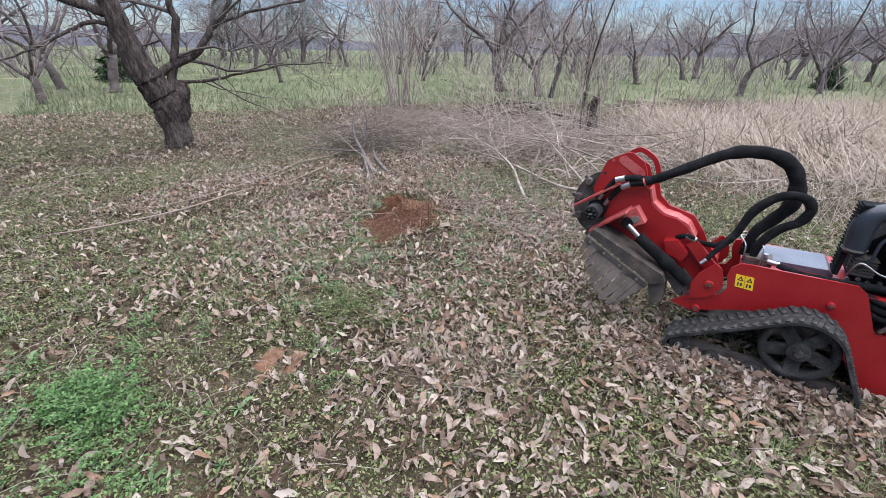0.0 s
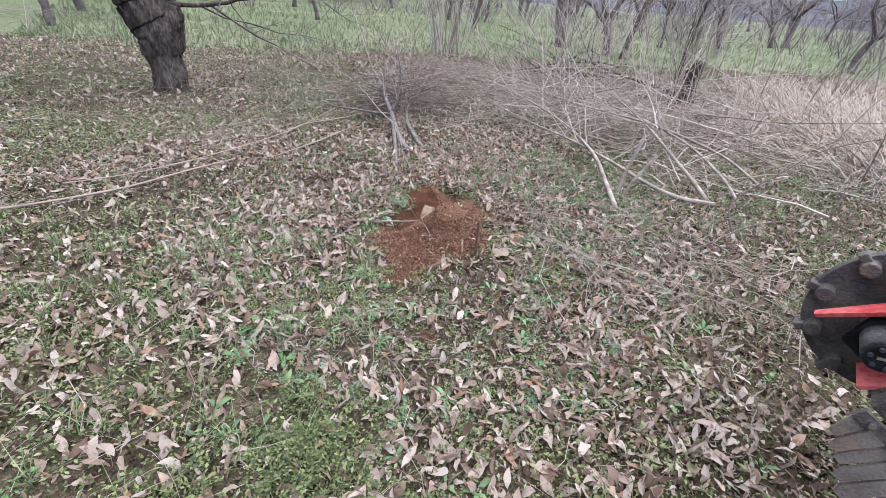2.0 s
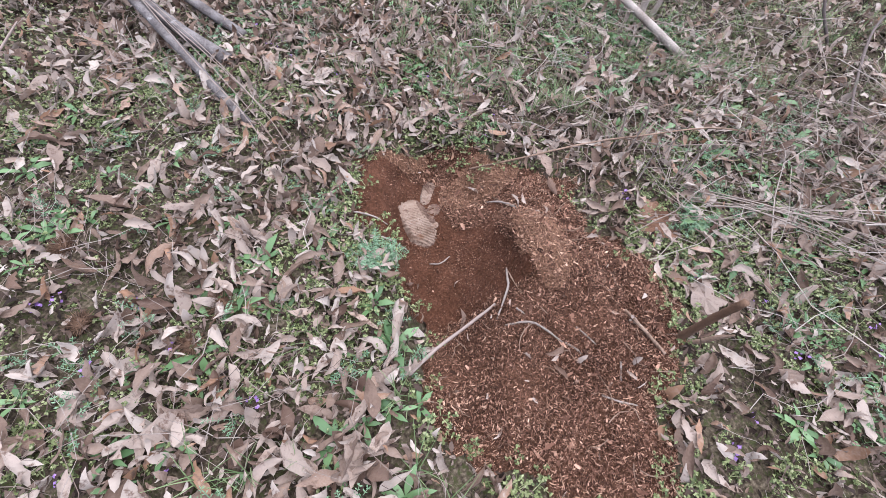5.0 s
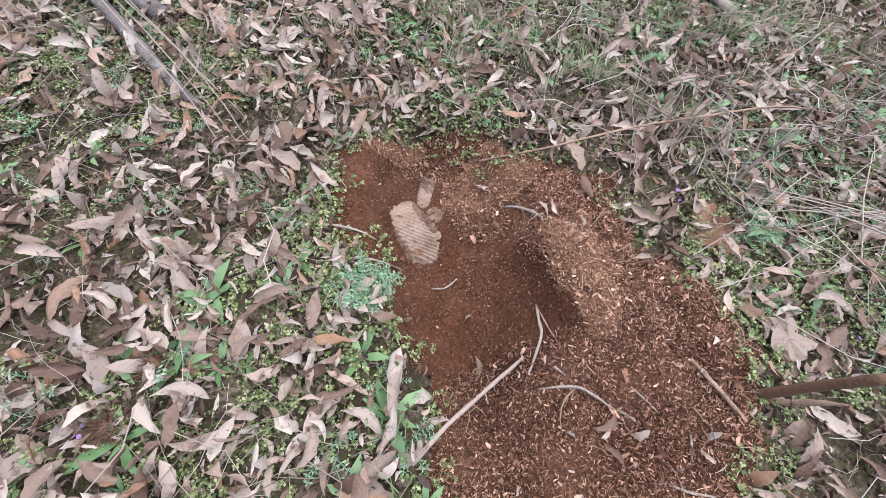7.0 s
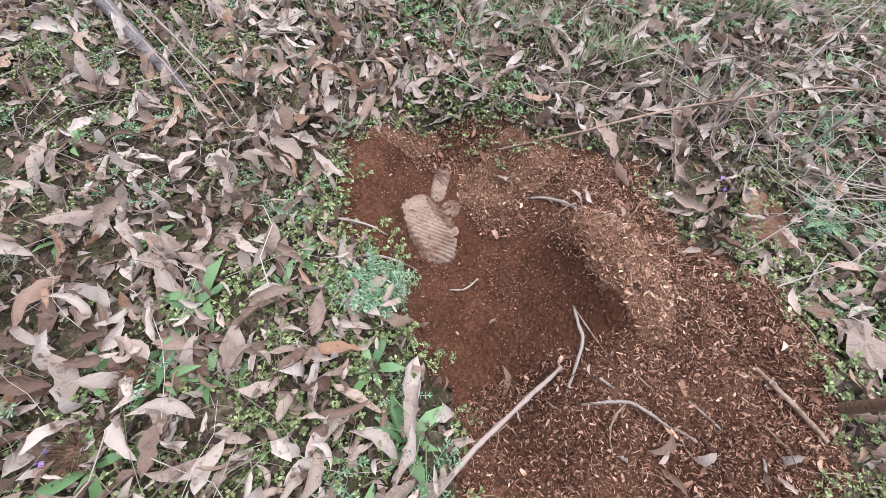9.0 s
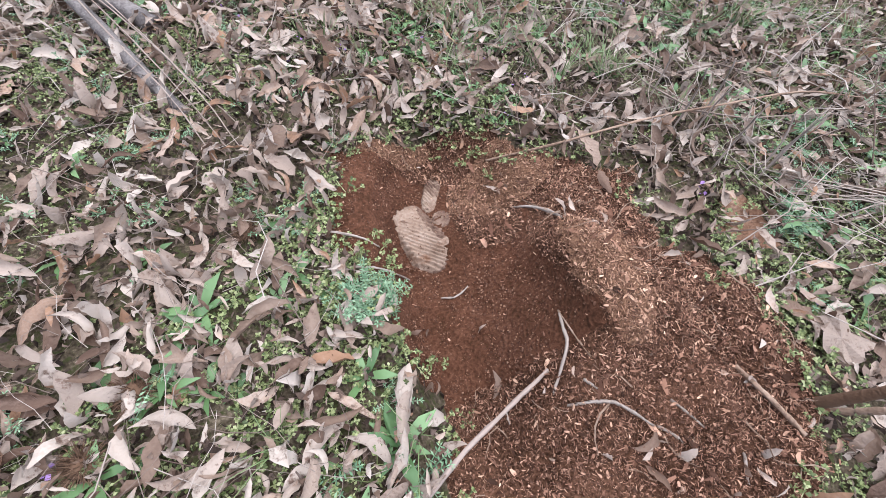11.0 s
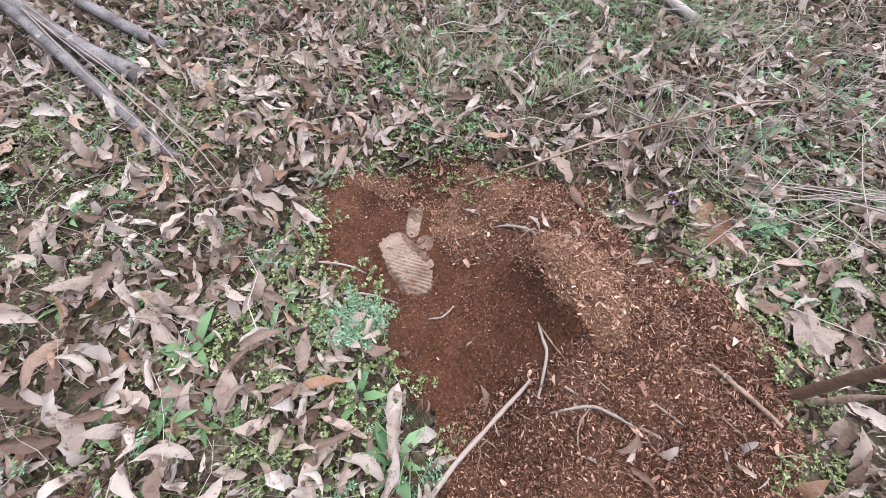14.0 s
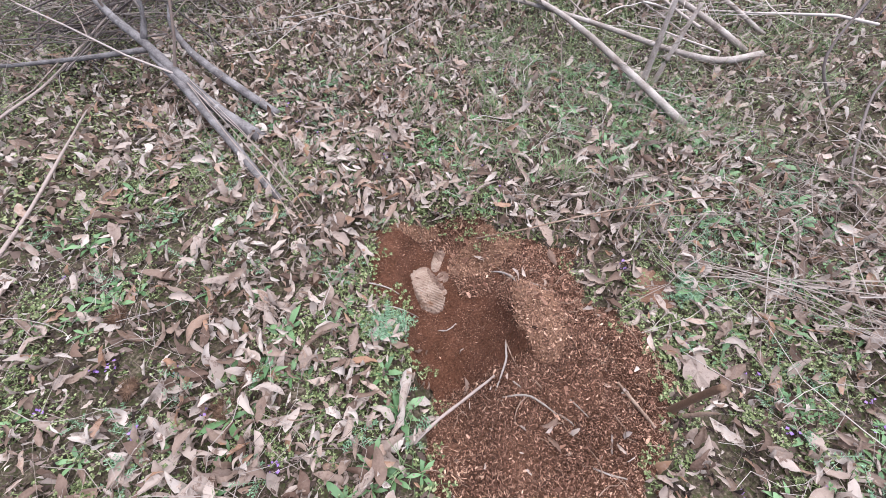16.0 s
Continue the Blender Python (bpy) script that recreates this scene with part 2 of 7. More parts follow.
M_DARKSTEEL = surface("dark_dirty_steel", [(0.035, 0.030, 0.028), (0.075, 0.064, 0.058), (0.13, 0.105, 0.090)], 10, 120, 0.6, 0.4, metal=0.3, spec=0.4, stain=(0.16, 0.10, 0.065), stain_scale=14, stain_at=0.60)
M_DUSTED = surface("dusted_dark_steel", [(0.030, 0.026, 0.024), (0.060, 0.050, 0.044), (0.11, 0.085, 0.066)], 14, 150, 0.8, 0.6, spec=0.25, stain=(0.20, 0.125, 0.080), stain_scale=40, stain_at=0.60)
M_FLAP = surface("muddy_rubber_flap", [(0.10, 0.080, 0.068), (0.16, 0.130, 0.112), (0.22, 0.178, 0.15)], 9, 120, 0.8, 0.4, spec=0.25, stain=(0.22, 0.14, 0.085), stain_scale=7, stain_at=0.60)
M_DECK = surface("grey_blue_deck_steel", [(0.10, 0.115, 0.145), (0.14, 0.155, 0.19), (0.18, 0.20, 0.23)], 5, 80, 0.35, 0.1, metal=0.4, spec=0.5)
M_YELLOW = surface("yellow_sticker", [(0.75, 0.45, 0.015), (0.80, 0.52, 0.03)], 9, 90, 0.5, 0.0)
M_INK = surface("black_ink", [(0.02, 0.02, 0.02), (0.03, 0.03, 0.03)], 9, 90, 0.6, 0.0)


# ---- mesh helpers ----
def fast(name, V, F, mat, parent=None, label="", smooth=True, index=None):
    """One mesh object from arrays: vertices n x 3, quads m x 4."""
    V, F = np.asarray(V, np.float32), np.asarray(F, np.int32)
    me = bpy.data.meshes.new(name)
    me.vertices.add(len(V))
    me.vertices.foreach_set("co", V.ravel())
    me.loops.add(F.size)
    me.loops.foreach_set("vertex_index", F.ravel())
    me.polygons.add(len(F))
    me.polygons.foreach_set("loop_start", np.arange(0, F.size, F.shape[1], dtype=np.int32))
    me.polygons.foreach_set("use_smooth", np.full(len(F), smooth))
    for mm in (mat if isinstance(mat, (list, tuple)) else [mat]):
        me.materials.append(mm)
    if index is not None:
        me.polygons.foreach_set("material_index", np.asarray(index, np.int32))
    me.update(calc_edges=True)
    ob = new(name, me)
    ob.parent = parent
    if label:
        ob["label"] = label
    return ob


def part(name, bm, mat, parent, label="", bevel=0.0, smooth=False):
    """Links a bmesh as one mesh object under a thing or a part."""
    if bevel:
        edges = [e for e in bm.edges if len(e.link_faces) == 2 and e.calc_face_angle(0) > 0.6]
        bmesh.ops.bevel(bm, geom=edges, offset=bevel, segments=2, profile=0.6, affect="EDGES", clamp_overlap=True)
    bmesh.ops.recalc_face_normals(bm, faces=bm.faces)
    me = bpy.data.meshes.new(name)
    for f in bm.faces:
        f.smooth = smooth
    bm.to_mesh(me)
    bm.free()
    me.materials.append(mat)
    ob = new(name, me)
    ob.parent = parent
    if label:
        ob["label"] = label
    return ob


def merge(pieces):
    """Several (V, F) into one."""
    Vs, Fs, k = [], [], 0
    for V, F in pieces:
        Vs.append(V)
        Fs.append(np.asarray(F) + k)
        k += len(V)
    return np.concatenate(Vs), np.concatenate(Fs)


def tube(points, radii, sides=6, cap=True, ref=None):
    """A tapered tube along a polyline."""
    P = np.asarray(points, float)
    R = np.broadcast_to(np.asarray(radii, float), (len(P),))
    T = np.gradient(P, axis=0)
    T /= np.linalg.norm(T, axis=1, keepdims=True) + 1e-9
    if ref is None:
        ref = np.where(np.abs(T[:, 2:3]) > 0.9, [[1.0, 0, 0]], [[0, 0, 1.0]])
    A = np.cross(T, ref)
    A /= np.linalg.norm(A, axis=1, keepdims=True) + 1e-9
    B = np.cross(T, A)
    a = np.arange(sides) * 2 * np.pi / sides
    V = P[:, None] + R[:, None, None] * (np.cos(a)[None, :, None] * A[:, None] + np.sin(a)[None, :, None] * B[:, None])
    V = V.reshape(-1, 3)
    n = len(P)
    i, j = np.meshgrid(np.arange(n - 1), np.arange(sides), indexing="ij")
    F = np.stack([i * sides + j, i * sides + (j + 1) % sides, (i + 1) * sides + (j + 1) % sides, (i + 1) * sides + j], -1).reshape(-1, 4)
    if cap:
        k = len(V)
        V = np.concatenate([V, P[:1], P[-1:]])
        c = []
        for j in range(0, sides, 2):
            c.append((k, (j + 2) % sides, (j + 1) % sides, j))
            o = (n - 1) * sides
            c.append((k + 1, o + j, o + (j + 1) % sides, o + (j + 2) % sides))
        F = np.concatenate([F, c])
    return V, F


def smooth_line(points, n=20):
    """A smooth curve (Catmull-Rom) through a few points."""
    P = np.asarray(points, float)
    P = np.concatenate([2 * P[:1] - P[1:2], P, 2 * P[-1:] - P[-2:-1]])
    out = []
    for t in np.linspace(0, len(P) - 3 - 1e-6, n):
        k = int(t)
        u = t - k
        a, b, c, d = P[k:k + 4]
        out.append(0.5 * (2 * b + (c - a) * u + (2 * a - 5 * b + 4 * c - d) * u * u + (3 * b - a - 3 * c + d) * u ** 3))
    return np.array(out)


def turned(yaw, pitch, roll):
    """Turn matrices, n x 3 x 3: roll about y, pitch about x, then yaw about z."""
    cy, sy, cp, sp, cr, sr = np.cos(yaw), np.sin(yaw), np.cos(pitch), np.sin(pitch), np.cos(roll), np.sin(roll)
    o, e = np.zeros_like(yaw), np.ones_like(yaw)
    Z = np.stack([cy, -sy, o, sy, cy, o, o, o, e], -1).reshape(-1, 3, 3)
    X = np.stack([e, o, o, o, cp, -sp, o, sp, cp], -1).reshape(-1, 3, 3)
    Y = np.stack([cr, o, sr, o, e, o, -sr, o, cr], -1).reshape(-1, 3, 3)
    return Z @ X @ Y


def strew(templates, P, yaw, pitch, roll, size):
    """Many copies of small templates as one pair of arrays."""
    R = turned(yaw, pitch, roll)
    pieces = []
    which = rng.integers(0, len(templates), len(P))
    for k, (V, F) in enumerate(templates):
        s = which == k
        if not s.any():
            continue
        W = np.einsum("nij,vj->nvi", R[s], V) * size[s][:, None, None] + P[s][:, None]
        G = F[None] + (np.arange(s.sum()) * len(V))[:, None, None]
        pieces.append((W.reshape(-1, 3), G.reshape(-1, F.shape[1])))
    return merge(pieces)


def wave(x, y, seed=0, octaves=3, base=1.0):
    """Smooth pseudo-random field, about -1 to 1."""
    r = np.random.default_rng(seed)
    out, amp, tot = np.zeros_like(np.asarray(x, float)), 1.0, 0.0
    for o in range(octaves):
        for _ in range(3):
            a, ph, f = r.uniform(0, 2 * np.pi), r.uniform(0, 6.28), base * 2 ** o * r.uniform(0.7, 1.4)
            out = out + amp * np.sin(f * (x * np.cos(a) + y * np.sin(a)) + ph)
            tot += amp * 0.6
        amp *= 0.55
    return out / tot


def step(v, a, b):
    t = np.clip((v - a) / (b - a), 0, 1)
    return t * t * (3 - 2 * t)


# ---- ground shape ----
# Outline of the ground-up soil round the stump.
SOIL = np.array([(-0.105, 0.121), (-0.159, 0.006), (-0.204, -0.105), (-0.166, -0.175), (-0.096, -0.255), (-0.089, -0.349), (-0.109, -0.436), (-0.072, -0.526),
                 (-0.076, -0.614), (-0.106, -0.68), (-0.14, -0.80), (-0.074, -0.93), (0.09, -1.04), (0.137, -1.19), (0.148, -1.29), (0.252, -1.30), (0.356, -1.19),
                 (0.39, -1.08), (0.479, -0.93), (0.592, -0.82), (0.678, -0.74), (0.71, -0.64), (0.67, -0.56), (0.587, -0.482), (0.553, -0.40), (0.57, -0.30),
                 (0.609, -0.193), (0.535, -0.112), (0.432, -0.04), (0.331, 0.043), (0.28, 0.126), (0.159, 0.182), (0.017, 0.174)])
BARE = [(0.79, -0.40, 0.075), (0.20, -2.97, 0.11), (0.31, -2.86, 0.06), (0.62, -2.52, 0.05), (0.57, -1.62, 0.04)]


def in_soil(x, y, ragged=1.0):
    """Whether points lie in the ground-up soil; the rim is ragged."""
    x = x + ragged * (0.026 * wave(x, y, 5, 3, 48) + 0.026 * wave(x, y, 6, 2, 16))
    y = y + ragged * (0.026 * wave(x, y, 7, 3, 48) + 0.026 * wave(x, y, 8, 2, 16))
    inside = np.zeros(x.shape, bool)
    for (x0, y0), (x1, y1) in zip(SOIL, np.roll(SOIL, -1, 0)):
        cross = (y0 > y) != (y1 > y)
        inside ^= cross & (x < x0 + (y - y0) * (x1 - x0) / (y1 - y0 if y1 != y0 else 1e-9))
    return inside


def in_bare(x, y):
    out = np.zeros(x.shape, bool)
    for cx, cy, r in BARE:
        out |= np.hypot(x - cx, y - cy) < r * (1 + 0.35 * wave(x, y, 11, 2, 25))
    return out


def crest_line(x, y):
    """Where the heap's crest runs, as x by y."""
    return 0.258 + 0.125 * (y + 0.45) - 0.882 * (y + 0.45) ** 2 + 0.010 * wave(x, y, 9, 2, 18)


def dark_shaded_soil(x, y):
    """Fine damp soil on the pit's floor, and shade painted into the hollow under the crest, but for the chips thrown in
    beside the stump.
    """
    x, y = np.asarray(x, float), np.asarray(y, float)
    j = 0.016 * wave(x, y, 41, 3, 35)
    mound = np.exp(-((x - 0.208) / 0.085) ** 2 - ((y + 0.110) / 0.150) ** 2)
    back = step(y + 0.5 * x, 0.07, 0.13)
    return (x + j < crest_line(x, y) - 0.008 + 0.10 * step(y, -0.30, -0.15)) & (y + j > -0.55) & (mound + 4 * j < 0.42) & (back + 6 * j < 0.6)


def dry_w(x, y):
    """How dry and pale the chips are: the crest, the chips beside the stump and the far rim."""
    return np.clip(np.exp(-((x - crest_line(x, y) - 0.075) / 0.095) ** 2 - ((y + 0.42) / 0.19) ** 2) + 0.8 * np.exp(-((x - 0.30) / 0.20) ** 2 - ((y + 0.05) / 0.12) ** 2) + 0.85 * np.exp(-((x - 0.04) / 0.20) ** 2 - ((y - 0.15) / 0.075) ** 2) + 0.22 * wave(x, y, 35, 2, 9), 0.10, 1)


def height(x, y):
    """The ground's height: a nearly level orchard floor, the ground-out pit and the heap beside it."""
    x, y = np.asarray(x, float), np.asarray(y, float)
    h = 0.014 * wave(x, y, 1, 2, 1.3) + 0.008 * wave(x, y, 2, 2, 6)
    near = np.exp(-((x - 0.15) ** 2 + (y + 0.4) ** 2) / 1.2)
    h = h * (1 - 0.8 * near)
    wob = 1 + 0.05 * wave(x, y, 3, 2, 12)
    dx, dy = x - 0.070 - 0.148 * (y + 0.176), y + 0.176
    bowl = 0.120 * (1 - step(np.hypot(dx / np.where(dx > 0, 0.308, 0.185), dy / np.where(dy > 0, 0.45, 0.66)) * wob, 0.47, 1.0))
    d = x - crest_line(x, y)
    ry = y + 0.497
    heap = 0.124 * np.exp(-np.abs(ry / np.where(ry > 0, 0.378, 0.151)) ** 2.4) * np.where(d < 0, 1 - step(-d, 0, 0.20), np.exp(-np.abs(d / 0.143) ** 2.2))
    heap += 0.053 * np.exp(-(((x - 0.407) / 0.223) ** 2 + ((y + 0.598) / 0.347) ** 2))
    heap += 0.060 * np.exp(-(((x - 0.102) / 0.093) ** 2 + ((y + 0.60) / 0.255) ** 2))
    heap += 0.020 * np.exp(-(((x - 0.60) / 0.09) ** 2 + ((y + 0.60) / 0.14) ** 2))
    lip = (0.020 * step(d, -0.022, -0.004) * (1 - step(d, 0.0, 0.11)) - 0.020 * np.exp(-((d + 0.045) / 0.035) ** 2)) * np.exp(-((y + 0.42) / 0.125) ** 4)
    lumps = step(heap, 0.012, 0.05) * step(d, -0.02, 0.10) * (0.011 * wave(x, y, 33, 2, 26) + 0.009 * wave(x, y, 34, 2, 62))
    h = h + heap + lip - bowl + lumps
    lx, ly = 0.927 * (x - 2.6) - 0.375 * (y + 2.18), 0.375 * (x - 2.6) + 0.927 * (y + 2.18)
    h = h + 0.022 * step(lx, -0.35, 0.05) * (1 - step(lx, 0.62, 0.95)) * np.exp(-((ly + 0.20) / 0.17) ** 2) * (1 + 0.4 * wave(x, y, 36, 2, 9))
    for cx, cy, r in BARE:
        h = h - 0.25 * r * np.exp(-((x - cx) ** 2 + (y - cy) ** 2) / (0.6 * r) ** 2)
    return h


def axis(lo, hi, fine, end):
    """Grid lines: evenly fine from lo to hi, then wider and wider out to end on both sides."""
    mid = list(np.arange(lo, hi, fine))
    out, s, v = [], fine, hi
    while v < end:
        out.append(v)
        s *= 1.13
        v += s
    back, s, v = [], fine, lo
    while v > -end:
        s *= 1.13
        v -= s
        back.append(v)
    return np.array(back[::-1] + mid + out)


def meadow_edge(x):
    return 10.6 + 0.62 * np.clip(x, -30, 9) + 0.5 * wave(x, 0 * x, 21, 2, 0.5)


gx, gy = axis(-0.35, 0.85, 0.008, 1800), axis(-1.4, 0.32, 0.008, 1800)
X, Y = np.meshgrid(gx, gy, indexing="ij")
Zg = height(X, Y)
soil_v = in_soil(X, Y)
Zg = Zg + soil_v * (0.004 * wave(X, Y, 31, 3, 90) + 0.004 * wave(X, Y, 32, 2, 26) + rng.normal(0, 0.0016, X.shape))
ni, nj = X.shape
i, j = np.meshgrid(np.arange(ni - 1), np.arange(nj - 1), indexing="ij")
GF = np.stack([i * nj + j, (i + 1) * nj + j, (i + 1) * nj + j + 1, i * nj + j + 1], -1).reshape(-1, 4)
cx, cy = ((X[1:, 1:] + X[:-1, :-1]) / 2).ravel(), ((Y[1:, 1:] + Y[:-1, :-1]) / 2).ravel()
slot = np.where(cy > meadow_edge(cx), 1, 0)
slot = np.where(in_bare(cx, cy), 4, slot)
# Slot 2 darkens the hollow for its shade as well as its damp.
slot = np.where(in_soil(cx, cy), np.where(dark_shaded_soil(cx, cy), 2, np.where(dry_w(cx, cy) > 0.55, 5, 3)), slot)
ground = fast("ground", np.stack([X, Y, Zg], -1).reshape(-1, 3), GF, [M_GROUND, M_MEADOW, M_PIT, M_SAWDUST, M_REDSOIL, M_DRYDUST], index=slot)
tagged(ground, "orchard floor of dark soil and moss with a ground-out pit", "ground", kind="structure")


# ---- stump grinder ----
def prism(bm, pts, y0, y1):
    """A plate: an outline in x, z, thick from y0 to y1."""
    a = [bm.verts.new((x, y0, z)) for x, z in pts]
    b = [bm.verts.new((x, y1, z)) for x, z in pts]
    bm.faces.new(a)
    bm.faces.new(b[::-1])
    n = len(pts)
    for k in range(n):
        bm.faces.new((a[k], b[k], b[(k + 1) % n], a[(k + 1) % n]))
    return bm


def plate(pts, y0, y1):
    return prism(bmesh.new(), pts, y0, y1)


def rod(p0, p1, r0, r1=None, seg=20):
    bm = bmesh.new()
    p0, p1 = Vector(p0), Vector(p1)
    d = p1 - p0
    m = Matrix.Translation((p0 + p1) / 2) @ d.to_track_quat("Z", "Y").to_matrix().to_4x4()
    bmesh.ops.create_cone(bm, cap_ends=True, segments=seg, radius1=r0, radius2=r0 if r1 is None else r1, depth=d.length, matrix=m)
    return bm


def block(x0, x1, y0, y1, z0, z1, m=None):
    bm = plate([(x0, z0), (x1, z0), (x1, z1), (x0, z1)], y0, y1)
    if m is not None:
        bmesh.ops.transform(bm, matrix=m, verts=bm.verts)
    return bm


def slab(a, b, width, thick):
    """A flat strip from a to b in x, z (y from width[0] to width[1])."""
    a, b = Vector((a[0], a[1])), Vector((b[0], b[1]))
    n = Vector((-(b - a).y, (b - a).x)).normalized() * thick / 2
    return plate([tuple(a - n), tuple(b - n), tuple(b + n), tuple(a + n)], *width)


def rib_plate(a, b, y_a, y_b, y_in, thick):
    """A flat rib from a to b in x, z whose outer edge runs from y_a to y_b."""
    bm = bmesh.new()
    a, b = Vector((a[0], a[1])), Vector((b[0], b[1]))
    n = Vector((-(b - a).y, (b - a).x)).normalized() * thick / 2
    rings = [[bm.verts.new((p.x + s * n.x, y, p.y + s * n.y)) for p, y in ((a, y_a), (b, y_b), (b, y_in), (a, y_in))] for s in (-1, 1)]
    bm.faces.new(rings[0])
    bm.faces.new(rings[1][::-1])
    for k in range(4):
        bm.faces.new((rings[0][k], rings[1][k], rings[1][(k + 1) % 4], rings[0][(k + 1) % 4]))
    return bm


def arc(cx, cz, r, a0, a1, n=8):
    return [(cx + r * math.cos(radians(a0 + (a1 - a0) * k / n)), cz + r * math.sin(radians(a0 + (a1 - a0) * k / n))) for k in range(n + 1)]


def tube_part(name, pts, radii, mat, parent, label="", sides=10, n=28):
    line = smooth_line(pts, n)
    r = np.interp(np.linspace(0, 1, n), np.linspace(0, 1, len(np.atleast_1d(radii))), np.atleast_1d(radii))
    if mat is M_BLACK and r.max() > 0.018:
        k = np.arange(n)
        r = r * (1 + 0.05 * np.sin(k * 0.9) + 0.05 * np.sin(k * 0.43 + 1.0))
    return fast(name, *tube(line, r, sides, True, np.array([[0, 1.0, 0]])), mat, parent, label)


def track_loop(n=140):
    """The belt's closed path in x, z: a low front idler, the raised drive wheel and the flat run on the ground."""
    pts = arc(-0.045, 0.075, 0.075, 245, 112) + arc(0.475, 0.243, 0.192, 112, 20) + arc(0.70, 0.045, 0.075, 10, -80) + [(0.4, -0.03), (0.1, -0.025)]
    P = np.array(pts + pts[:1])
    s = np.r_[0, np.cumsum(np.linalg.norm(np.diff(P, axis=0), axis=1))]
    t = np.linspace(0, s[-1], n, endpoint=False)
    return np.stack([np.interp(t, s, P[:, 0]), np.interp(t, s, P[:, 1])], 1)


def crawler(parent, y0, y1, outer):
    """One crawler unit: belt with lugs, spoked drive wheel, front idler and two rollers."""
    belt_path = track_loop()
    n = len(belt_path)
    T = np.roll(belt_path, -1, 0) - np.roll(belt_path, 1, 0)
    T /= np.linalg.norm(T, axis=1, keepdims=True)
    N = np.stack([-T[:, 1], T[:, 0]], 1)
    inner = belt_path - 0.016 * N * np.sign((belt_path[0] - belt_path.mean(0)) @ N[0])
    ring = np.stack([np.c_[belt_path[:, 0], np.full(n, y0), belt_path[:, 1]], np.c_[belt_path[:, 0], np.full(n, y1), belt_path[:, 1]],
                     np.c_[inner[:, 0], np.full(n, y1), inner[:, 1]], np.c_[inner[:, 0], np.full(n, y0), inner[:, 1]]], 1)
    i, j = np.meshgrid(np.arange(n), np.arange(4), indexing="ij")
    F = np.stack([i * 4 + j, i * 4 + (j + 1) % 4, ((i + 1) % n) * 4 + (j + 1) % 4, ((i + 1) % n) * 4 + j], -1).reshape(-1, 4)
    belt = fast("track_belt", ring.reshape(-1, 3), F, M_RUBBER, parent, "dusty black rubber track belt", smooth=False)
    out_sign = np.sign((belt_path[0] - belt_path.mean(0)) @ N[0])
    bm = plate([(-0.014, -0.004), (0.014, -0.004), (0.009, 0.009), (-0.009, 0.009)], -0.040, 0.040)
    lug_mesh = bpy.data.meshes.new("tread_lug")
    bmesh.ops.recalc_face_normals(bm, faces=bm.faces)
    bm.to_mesh(lug_mesh)
    bm.free()
    lug_mesh.materials.append(M_RUBBER)
    ym = (y0 + y1) / 2
    for k in range(0, n, 3):
        for side in (-1, 1):
            kk = (k + (1 if side > 0 else 0)) % n
            ob = new("tread_lug", lug_mesh)
            ob.parent = belt
            nn = N[kk] * out_sign
            ob.matrix_local = Matrix.Translation((belt_path[kk, 0], ym + side * 0.047, belt_path[kk, 1])) @ Matrix.Rotation(math.atan2(nn[0], nn[1]), 4, "Y") @ Matrix.Rotation(side * 0.25, 4, "Z")
    s = -1 if outer < ym else 1
    # Drive wheel: a rim with five spokes and a bolted hub.
    wheel = part("drive_wheel", rod((0.475, ym - 0.06, 0.245), (0.475, ym + 0.045, 0.245), 0.052), M_RUBBER, parent, "black spoked drive wheel", 0.006)
    rim, seg = bmesh.new(), 40
    prof = [(0.135, -0.03), (0.165, -0.045), (0.172, -0.02), (0.172, 0.04), (0.150, 0.045), (0.137, 0.02)]
    rings = [[rim.verts.new((0.475 + r * math.cos(k * 2 * math.pi / seg), ym + s * -w, 0.245 + r * math.sin(k * 2 * math.pi / seg))) for r, w in prof] for k in range(seg)]
    for k in range(seg):
        for q in range(len(prof)):
            rim.faces.new((rings[k][q], rings[k][(q + 1) % len(prof)], rings[(k + 1) % seg][(q + 1) % len(prof)], rings[(k + 1) % seg][q]))
    part("rim", rim, M_RUBBER, wheel, smooth=True)
    for k in range(5):
        a = k * 2 * math.pi / 5 + 0.3
        bm = block(0.03, 0.150, -0.014, 0.014, -0.032, 0.032)
        bmesh.ops.transform(bm, matrix=Matrix.Translation((0.475, ym + 0.02 * s, 0.245)) @ Matrix.Rotation(a, 4, "Y"), verts=bm.verts)
        part("spoke", bm, M_RUBBER, wheel, "", 0.006)
    part("hub_bolt", rod((0.475, ym + 0.04 * s, 0.245), (0.475, ym + 0.080 * s, 0.245), 0.020, seg=6), M_DARKSTEEL, wheel, "rusty hub bolt", 0.002)
    for nm, x, z, r in (("front_idler", -0.04, 0.072, 0.055), ("roller", 0.325, 0.035, 0.055), ("roller", 0.670, 0.022, 0.058), ("roller", 0.13, 0.03, 0.050)):
        w = part(nm, rod((x, ym - 0.065, z), (x, ym + 0.065, z), r, seg=24), M_RUBBER, parent, "", 0.008)
        part("roller_bolt", rod((x, ym + 0.06 * s, z), (x, ym + 0.085 * s, z), 0.022, 0.018, 12), M_DARKSTEEL, w, "", 0.003)
    part("track_frame", block(-0.02, 0.68, ym - 0.02, ym + 0.02, 0.045, 0.095), M_DARKSTEEL, parent, "", 0.006)


